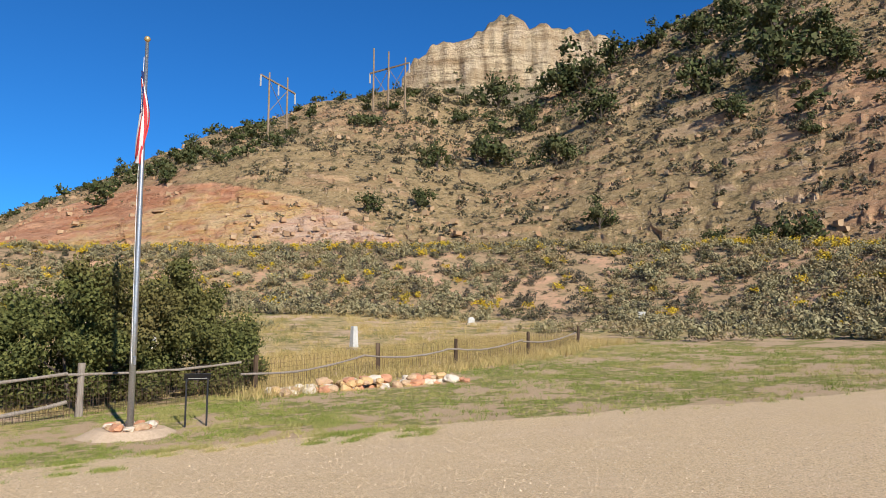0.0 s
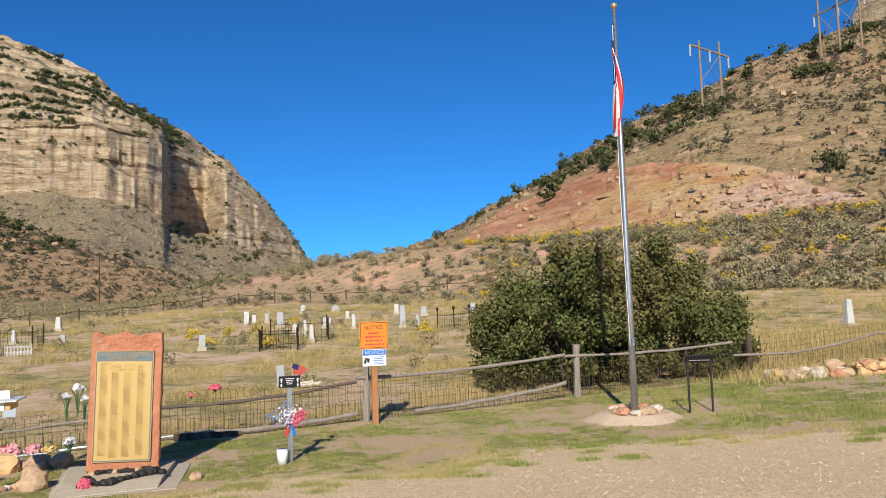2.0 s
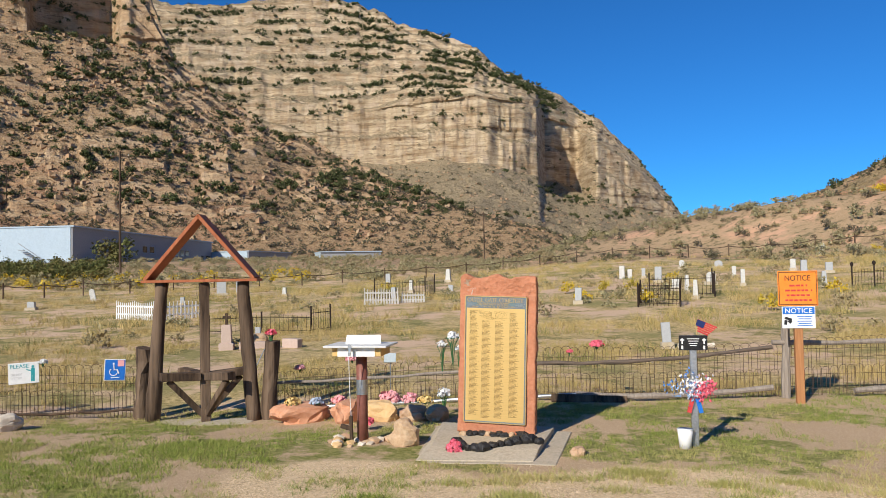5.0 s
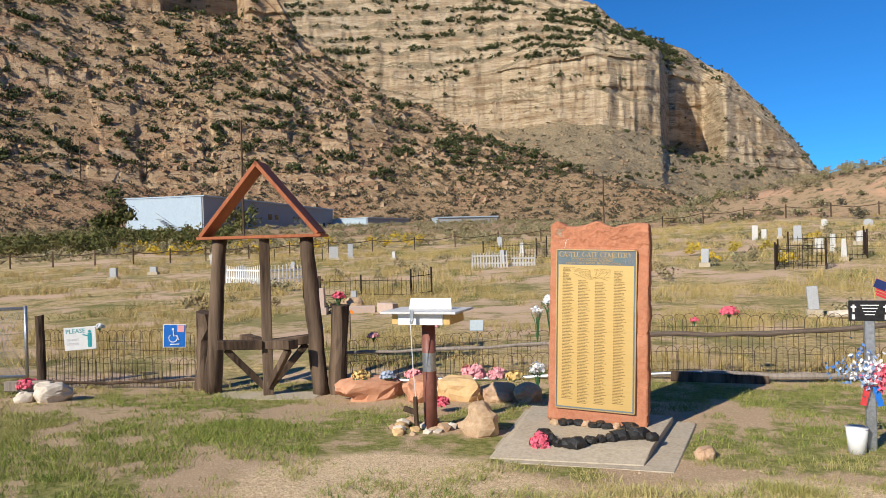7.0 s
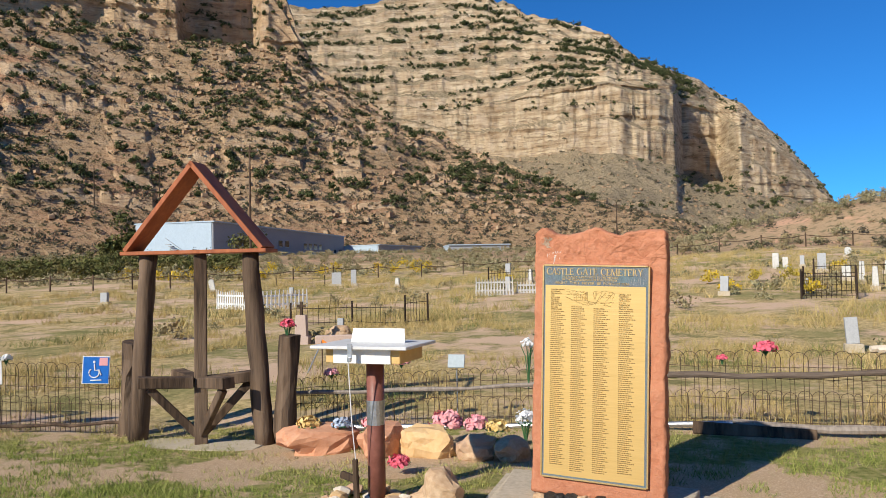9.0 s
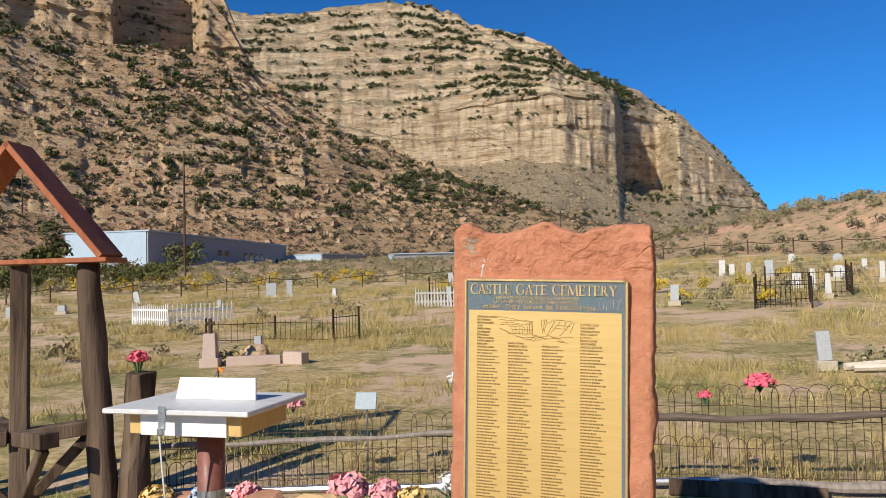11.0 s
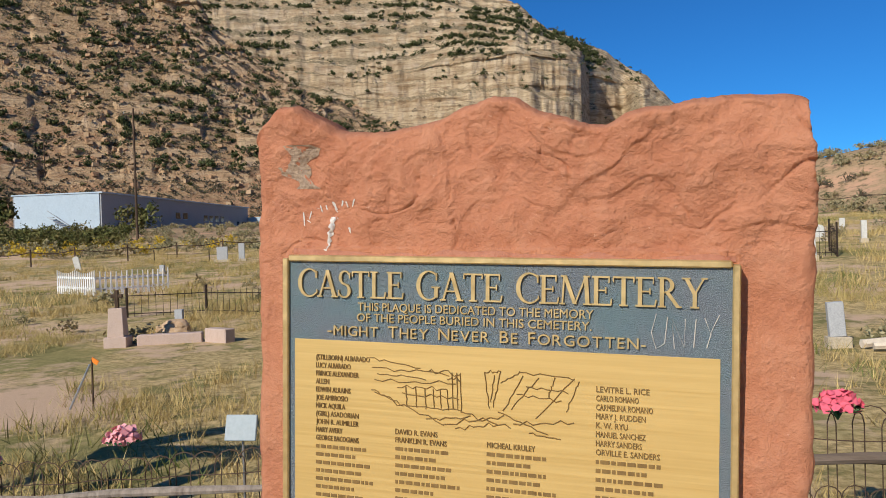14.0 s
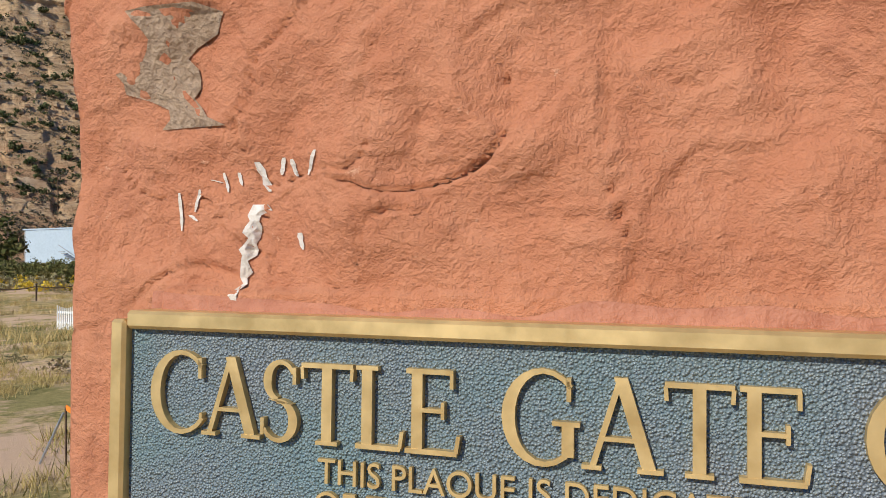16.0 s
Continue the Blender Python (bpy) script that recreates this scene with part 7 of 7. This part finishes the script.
# single junipers on the near hill
NEAR_TREE = [clump(900, 0.055, s + 60, 1.1, 12, 0.25) for s in range(4)]
TREES = [(39.1, 8.5, 1.8), (43.1, 9.0, 1.8), (57.4, 7.3, 2.3), (64.4, 13.7, 2.2), (66.5, 14.7, 2.1), (53.5, 12.1, 2.7), (47.9, 12.1, 3.3), (44.1, 12.1, 2.1), (48.4, 16.4, 2.7), (50.9, 14.8, 2.4), (53.4, 17.3, 3.4), (55.3, 17.6, 2.8), (57.5, 19.1, 2.4), (56.7, 15.3, 2.8), (60.6, 20.0, 1.9), (64.0, 16.5, 3.3), (63.7, 19.8, 2.8), (69.4, 17.0, 4.5), (69.1, 19.7, 3.7), (72.1, 18.8, 2.7), (73.4, 17.2, 2.8), (66.1, 21.0, 2.4), (71.7, 13.1, 1.5), (72.3, 5.1, 2.8), (70.8, 5.1, 2.1), (66.1, 5.7, 1.6), (25.3, 12.0, 1.5), (23.4, 10.0, 1.3), (28.3, 13.2, 1.2), (22.8, 10.8, 1.2), (20.2, 10.4, 1.0), (68.8, 5.8, 1.5)]


def quad_bm(V):
    bm = bmesh.new()
    for q4 in V:
        bm.faces.new([bm.verts.new(v) for v in q4])
    return bm


def build_trees():
    made = []
    for k in range(4):
        t = thing("juniper_tree", "dark green juniper tree on the dry hillside", "tree", (0, 0, -50), 0, "hillside juniper trees")
        part("crown", quad_bm(NEAR_TREE[k]), JUNIPER, t)
        bm = tube(bmesh.new(), [(0, 0, -0.1), (0.02, 0.01, 0.2), (0.0, 0.03, 0.6)], [0.05, 0.04, 0.012], 7)
        for j in range(6):
            a = j * 1.05
            tube(bm, [(0.01, 0.01, 0.12 + 0.05 * j), (math.cos(a) * 0.14, math.sin(a) * 0.14, 0.26 + 0.05 * j), (math.cos(a) * 0.26, math.sin(a) * 0.26, 0.36 + 0.05 * j)], [0.022, 0.014, 0.005], 5)
        part("trunk", bm, TWIG, t, "twisted grey trunk with limbs")
        made.append(t)
    for i, (a, el, s) in enumerate(TREES):
        x, y, z = on_sheet(HILL_P, a, el)
        s = 1.1 * math.hypot(x - CX, y - CY) * radians(s)
        m = pose(x, y, z - 0.1 * s, 0, 0, i * 67)
        if i < 4:
            made[i].matrix_basis = m
            made[i].scale = (s, s, s)
        else:
            t = copy_thing(made[i % 4], m)
            t.scale = (s, s, s)


build_trees()
# sage and rabbitbrush on the bank and the bench
rs = np.random.default_rng(21)


def bank_points(n, f0, f1, a0=-10, a1=84):
    a = rs.uniform(a0, a1, n)
    rim = rim_r(a)
    r = rim + rs.uniform(f0, f1, n) * 27
    x, y = CX + np.sin(np.radians(a + TURN)) * r, CY + np.cos(np.radians(a + TURN)) * r
    return np.stack([x, y, land(x, y)], -1)


q = np.concatenate([bank_points(2100, -1.05, 0.2, 14), bank_points(160, -1.05, 0.2, -10, 14)])
q = q[fbm(q[:, 0] * 0.16, q[:, 1] * 0.16, 3, 3) > 0.42]
scatter("bank_sagebrush", MID_BUSH, q, rs.uniform(0.7, 1.9, len(q)), SAGE, "grey-green sagebrush on the bank")
q = np.concatenate([bank_points(1100, -1.0, 0.15, 14), bank_points(110, -1.0, 0.15, -10, 14)])
scatter("bank_scrub", MID_BUSH, q, rs.uniform(0.5, 1.5, len(q)), SCRUB, "brown dry scrub on the bank")
q = np.concatenate([bank_points(900, -0.10, 0.16, 12), bank_points(130, -0.9, -0.1, 12)])
scatter("rabbitbrush", MID_BUSH, q, rs.uniform(0.6, 1.5, len(q)), RABBIT, "yellow flowering rabbitbrush along the bench")
q = bank_points(300, -0.35, 0.6, -12, 20)
scatter("mound_scrub", MID_BUSH, q, rs.uniform(0.6, 1.6, len(q)), SAGE, "sage scrub over the mound")
# sage thicket on the lot side, dark bushes by the warehouse, sage among graves
x = rs.uniform(36, 62, 190)
y = 4.0 - (x - 33) * 0.35 + rs.uniform(0, 14, 190)
scatter("sage_thicket", MID_BUSH, np.stack([x, y, land(x, y)], -1), rs.uniform(0.7, 1.5, 190), SAGE, "pale grey-green sagebrush thicket")
a, r = rs.uniform(-62, -8, 1500), rs.uniform(68, 225, 1500)
x, y = CX + np.sin(np.radians(a + TURN)) * r, CY + np.cos(np.radians(a + TURN)) * r
scatter("flat_scrub", MID_BUSH, np.stack([x, y, land(x, y)], -1), rs.uniform(0.8, 2.0, 1500), SAGE, "sage and brush on the flat below the hill")
a, r = rs.uniform(-60, -42, 150), rs.uniform(82, 120, 150)
x, y = CX + np.sin(np.radians(a + TURN)) * r, CY + np.cos(np.radians(a + TURN)) * r
scatter("willow_brush", THICK_BUSH, np.stack([x, y, land(x, y)], -1), rs.uniform(1.6, 3.6, 150), OAK, "dark green brush beside the warehouse")
a, r = rs.uniform(-50, -28, 70), rs.uniform(70, 92, 70)
x, y = CX + np.sin(np.radians(a + TURN)) * r, CY + np.cos(np.radians(a + TURN)) * r
scatter("far_rabbitbrush", MID_BUSH, np.stack([x, y, land(x, y)], -1), rs.uniform(0.8, 1.6, 70), RABBIT, "yellow flowering brush behind the cemetery")
x, y = rs.uniform(-16, 26, 110), rs.uniform(9, 48, 110)
scatter("grave_sage", MID_BUSH, np.stack([x, y, land(x, y)], -1), rs.uniform(0.45, 1.0, 110), SAGE, "small sage bushes among the graves")
x, y = np.array([-2.6, -0.9, 0.4, 1.2, -1.5, 5.5, 8.5, 14.0, -14.0, 2.4]), np.array([27.0, 27.6, 28.0, 22.0, 24.0, 19.0, 24.5, 26.0, 34.0, 35.0])
scatter("grave_rabbitbrush", MID_BUSH, np.stack([x, y, land(x, y)], -1), np.full(10, 0.95), RABBIT, "yellow rabbitbrush among the graves")
for a, r, s in ((-49.5, 120, 6.5), (-41.2, 124, 5.0), (-6.3, 128, 3.5), (-7.6, 128, 3.0)):
    x, y = at_polar(a, r)
    t = thing("small_tree", "small dark green tree at the field edge", "tree", (x, y, flat_z(x, y)), 0, "field trees")
    part("crown", moved(quad_bm(NEAR_TREE[int(s) % 4]), Matrix.Scale(s, 4)), OAK, t)
    part("trunk", tube(bmesh.new(), [(0, 0, -0.3), (0.1, 0, s * 0.3), (0, 0.1, s * 0.6)], [0.2, 0.15, 0.05], 7), TWIG, t)


def build_oak():
    t = thing("oak_bush", "large dark green scrub oak bush behind the flagpole", "bush", (10.3, 7.1, flat_z(10.3, 7.1) - 0.05))
    r2 = np.random.default_rng(31)
    lobes = []
    for i in range(250):
        a, u = r2.uniform(0, 6.28), r2.uniform(0.1, 1) ** 0.6
        x, y = math.cos(a) * u * 3.6, math.sin(a) * u * 1.8
        hmax = 3.95 * (1 - 0.5 * (x / 4.1) ** 2) * (1 - 0.35 * (y / 2.1) ** 2)
        hmax *= 0.88 + 0.2 * math.sin(x * 1.9 + 0.6) * math.cos(y * 1.3 + x)
        lobes.append((x, y, r2.uniform(0.06, 0.97) * hmax, r2.uniform(0.22, 0.58)))
    lobes = np.array(lobes)
    n = 105000
    k = r2.integers(0, len(lobes), n)
    d = r2.normal(size=(n, 3))
    d /= np.linalg.norm(d, axis=1)[:, None]
    p = lobes[k, :3] + d * (lobes[k, 3] * r2.uniform(0.35, 1.08, n))[:, None]
    keep = p[:, 2] > 0.04
    p, d = p[keep], d[keep]
    u = r2.normal(size=p.shape)
    u /= np.linalg.norm(u, axis=1)[:, None]
    v = np.cross(u, d)
    v /= np.linalg.norm(v, axis=1)[:, None] + 1e-6
    s = 0.046 * r2.uniform(0.6, 1.4, len(p))[:, None]
    V = np.stack([p - u * s, p - v * s * 0.6, p + u * s, p + v * s * 0.6], 1).reshape(-1, 3)
    crown = raw_mesh("leaves", V, np.arange(len(V)).reshape(-1, 4), OAK)
    crown.parent = t
    for i in range(16):
        a = i * 0.55
        bm = bmesh.new()
        x0, y0 = math.cos(a) * 0.7 + r2.uniform(-1.4, 1.4), math.sin(a) * 0.5
        x1, y1 = x0 * 1.5 + r2.uniform(-0.8, 0.8), y0 * 1.8 + r2.uniform(-0.5, 0.5)
        tube(bm, [(x0, y0, -0.1), (x0 * 1.1, y0 * 1.1, 0.5), (x1 * 0.8, y1 * 0.8, 1.3), (x1, y1, 2.1)], [0.06, 0.05, 0.035, 0.012], 6)
        for j in range(4):
            b = r2.uniform(0, 6.28)
            z = r2.uniform(0.3, 1.3)
            c = Vector((x0 + (x1 - x0) * z / 2, y0 + (y1 - y0) * z / 2, z))
            tube(bm, [c, c + Vector((math.cos(b) * 0.5, math.sin(b) * 0.4, 0.25)), c + Vector((math.cos(b) * 1.0, math.sin(b) * 0.7, 0.6))], [0.02, 0.014, 0.005], 5)
        part("limb", bm, TWIG, t, "bare grey-brown limb")


build_oak()


def blades(name, x, y, h, w, mat, label, lean=0.45):
    n = len(x)
    a = rs.uniform(0, 6.28, n)
    z = land(x, y)
    c, s = np.cos(a) * w / 2, np.sin(a) * w / 2
    lx, ly = rs.normal(size=n) * lean * h, rs.normal(size=n) * lean * h
    V = np.stack([np.stack([x - c, y - s, z - 0.01], -1), np.stack([x + c, y + s, z - 0.01], -1), np.stack([x + lx, y + ly, z + h], -1)], 1).reshape(-1, 3)
    return tagged(raw_mesh(name, V, np.arange(len(V)).reshape(-1, 3), mat), label, "grass", kind="stuff")


def tufts(n, per, x0, x1, y0, y1, keep, spread):
    """Blades gathered in tufts."""
    cx, cy = rs.uniform(x0, x1, n), rs.uniform(y0, y1, n)
    ok = keep(cx, cy)
    cx, cy = cx[ok], cy[ok]
    x = np.repeat(cx, per) + rs.normal(size=len(cx) * per) * spread
    y = np.repeat(cy, per) + rs.normal(size=len(cx) * per) * spread
    return x, y


def in_turf(x, y):
    lot, fen = np.interp(x, LOT_X, LOT_Y), np.interp(x, FENCE_X, FENCE_Y)
    wob = 1.4 * (fbm(x * 0.5, y * 0.5, 9, 3) - 0.5) + 0.7 * (fbm(x * 2.2, y * 2.2, 19, 3) - 0.5)
    thick = 0.3 * fbm(x * 0.9, y * 0.9, 4, 4) + 0.7 * fbm(x * 3.2, y * 3.2, 24, 4)
    ok = (y - lot + wob > -0.35 * rs.random(len(x))) & (y < fen + 0.5) & (thick > 0.415 + 0.12 * rs.random(len(x)))
    on_pad = (x > -0.98) & (x < 0.86) & (y > -1.2) & (y < 0.72)
    by_pipe = np.hypot(x + 1.4, y + 1.1) < 0.75
    return ok & ~on_pad & ~by_pipe


x, y = tufts(76000, 8, -11, 12, -7, 6.5, in_turf, 0.028)
blades("turf_grass", x, y, rs.uniform(0.014, 0.055, len(x)), 0.008, TURF, "green and straw-tipped turf blades", 0.7)


def in_verge(x, y):
    reach = smooth(1.0, 0.6, np.hypot((x + 4.0) / 3.6, (y + 2.2) / 2.0))
    thick = 0.5 * fbm(x * 1.1, y * 1.1, 14, 4) + 0.5 * fbm(x * 2.8, y * 2.8, 29, 4)
    return (thick > 0.60 - 0.17 * reach + 0.12 * rs.random(len(x))) & (reach > 0.05) & (np.hypot(x + 1.4, y + 1.1) > 0.75) & ((x < -0.98) | (y < -1.2))


x, y = tufts(16000, 8, -8, 0, -4.4, 0, in_verge, 0.03)
blades("turf_grass", x, y, rs.uniform(0.015, 0.06, len(x)), 0.008, TURF, "thin patchy green turf at the gravel's edge", 0.7)
# single clumps out on the gravel
cx, cy = rs.uniform(-3, 12, 90), rs.uniform(-1.3, 0.6, 90)
cy = np.interp(cx, LOT_X, LOT_Y) - rs.uniform(0.0, 1.0, 90) ** 1.6 * 1.1
off = (np.hypot(cx + 1.4, cy + 1.1) > 0.7) & ((cx < -0.98) | (cx > 0.86) | (cy < -1.3))
cx, cy = cx[off], cy[off]
x, y = np.repeat(cx, 260) + rs.normal(size=len(cx) * 260) * 0.12, np.repeat(cy, 260) + rs.normal(size=len(cx) * 260) * 0.06
blades("turf_grass", x, y, rs.uniform(0.02, 0.075, len(x)), 0.008, TURF, "small green grass clumps at the gravel's edge", 0.7)
x, y = tufts(26000, 7, 9, 34, -14, 8, in_turf, 0.05)
blades("turf_grass", x, y, rs.uniform(0.03, 0.10, len(x)), 0.014, TURF, "green and straw-tipped turf blades", 0.7)


def in_dry(x, y):
    fen = np.interp(x, FENCE_X, FENCE_Y)
    return (y > fen + 0.1) & (fbm(x * 0.33, y * 0.33, 6, 4) > 0.40 + 0.1 * rs.random(len(x)) + 0.07 * smooth(10, 5, y))


x, y = tufts(26000, 9, -16, 14, 1, 16, lambda x, y: in_dry(x, y) & (fbm(x * 1.3, y * 1.3, 41, 3) > 0.40 + 0.14 * rs.random(len(x))), 0.05)
blades("dry_grass", x, y, rs.uniform(0.05, 0.24, len(x)), 0.009, STRAW, "dry straw-coloured cemetery grass", 0.55)
x, y = tufts(9000, 30, -45, 40, 12, 62, lambda x, y: in_dry(x, y) & (fbm(x * 0.8, y * 0.8, 43, 3) > 0.42 + 0.12 * rs.random(len(x))), 0.17)
blades("dry_grass", x, y, rs.uniform(0.12, 0.42, len(x)), 0.02, STRAW, "dry straw-coloured cemetery grass", 0.5)
x, y = tufts(14000, 16, -30, 30, 3, 48, lambda x, y: in_dry(x, y) & (fbm(x * 0.2, y * 0.2, 12, 3) > 0.45) & (fbm(x * 0.9, y * 0.9, 45, 3) > 0.44 + 0.12 * rs.random(len(x))), 0.13)
blades("green_weeds", x, y, rs.uniform(0.06, 0.28, len(x)), 0.014, WEED, "patches of green weeds in the dry grass", 0.55)
x, y = tufts(5200, 9, 11, 34, 3, 14, lambda x, y: (y > np.interp(x, FENCE_X, FENCE_Y) - 1.6) & (x > 12), 0.12)
blades("tall_dry_grass", x, y, rs.uniform(0.15, 0.42, len(x)), 0.016, STRAW, "tall dry grass along the fence", 0.5)
# loose stones on the gravel lot
x, y = rs.uniform(-6, 17, 46000), rs.uniform(-11, 0.8, 46000)
ok = y < np.interp(x, LOT_X, LOT_Y) - 0.1 + 0.5 * rs.normal(size=len(x))
x, y = x[ok], y[ok]
s = 0.005 + 0.013 * rs.random(len(x)) ** 3
oct_v = np.array([(1, 0, 0), (0, 1, 0), (-1, 0, 0), (0, -1, 0), (0.1, 0.1, 0.7)])
V = (np.stack([x, y, land(x, y)], -1)[:, None, :] + oct_v[None] * s[:, None, None] * rs.uniform(0.7, 1.4, (len(x), 5, 1))).reshape(-1, 3)
F = (np.arange(len(x))[:, None, None] * 5 + np.array([(0, 1, 4), (1, 2, 4), (2, 3, 4), (3, 0, 4)])[None]).reshape(-1, 3)
PEBBLE = leafy("mixed_pale_pebbles", (0.34, 0.24, 0.15), (0.70, 0.55, 0.38), (0.52, 0.38, 0.25), 0.9)
tagged(raw_mesh("loose_gravel", V, F, PEBBLE), "loose pale gravel stones on the lot", "gravel", kind="stuff")
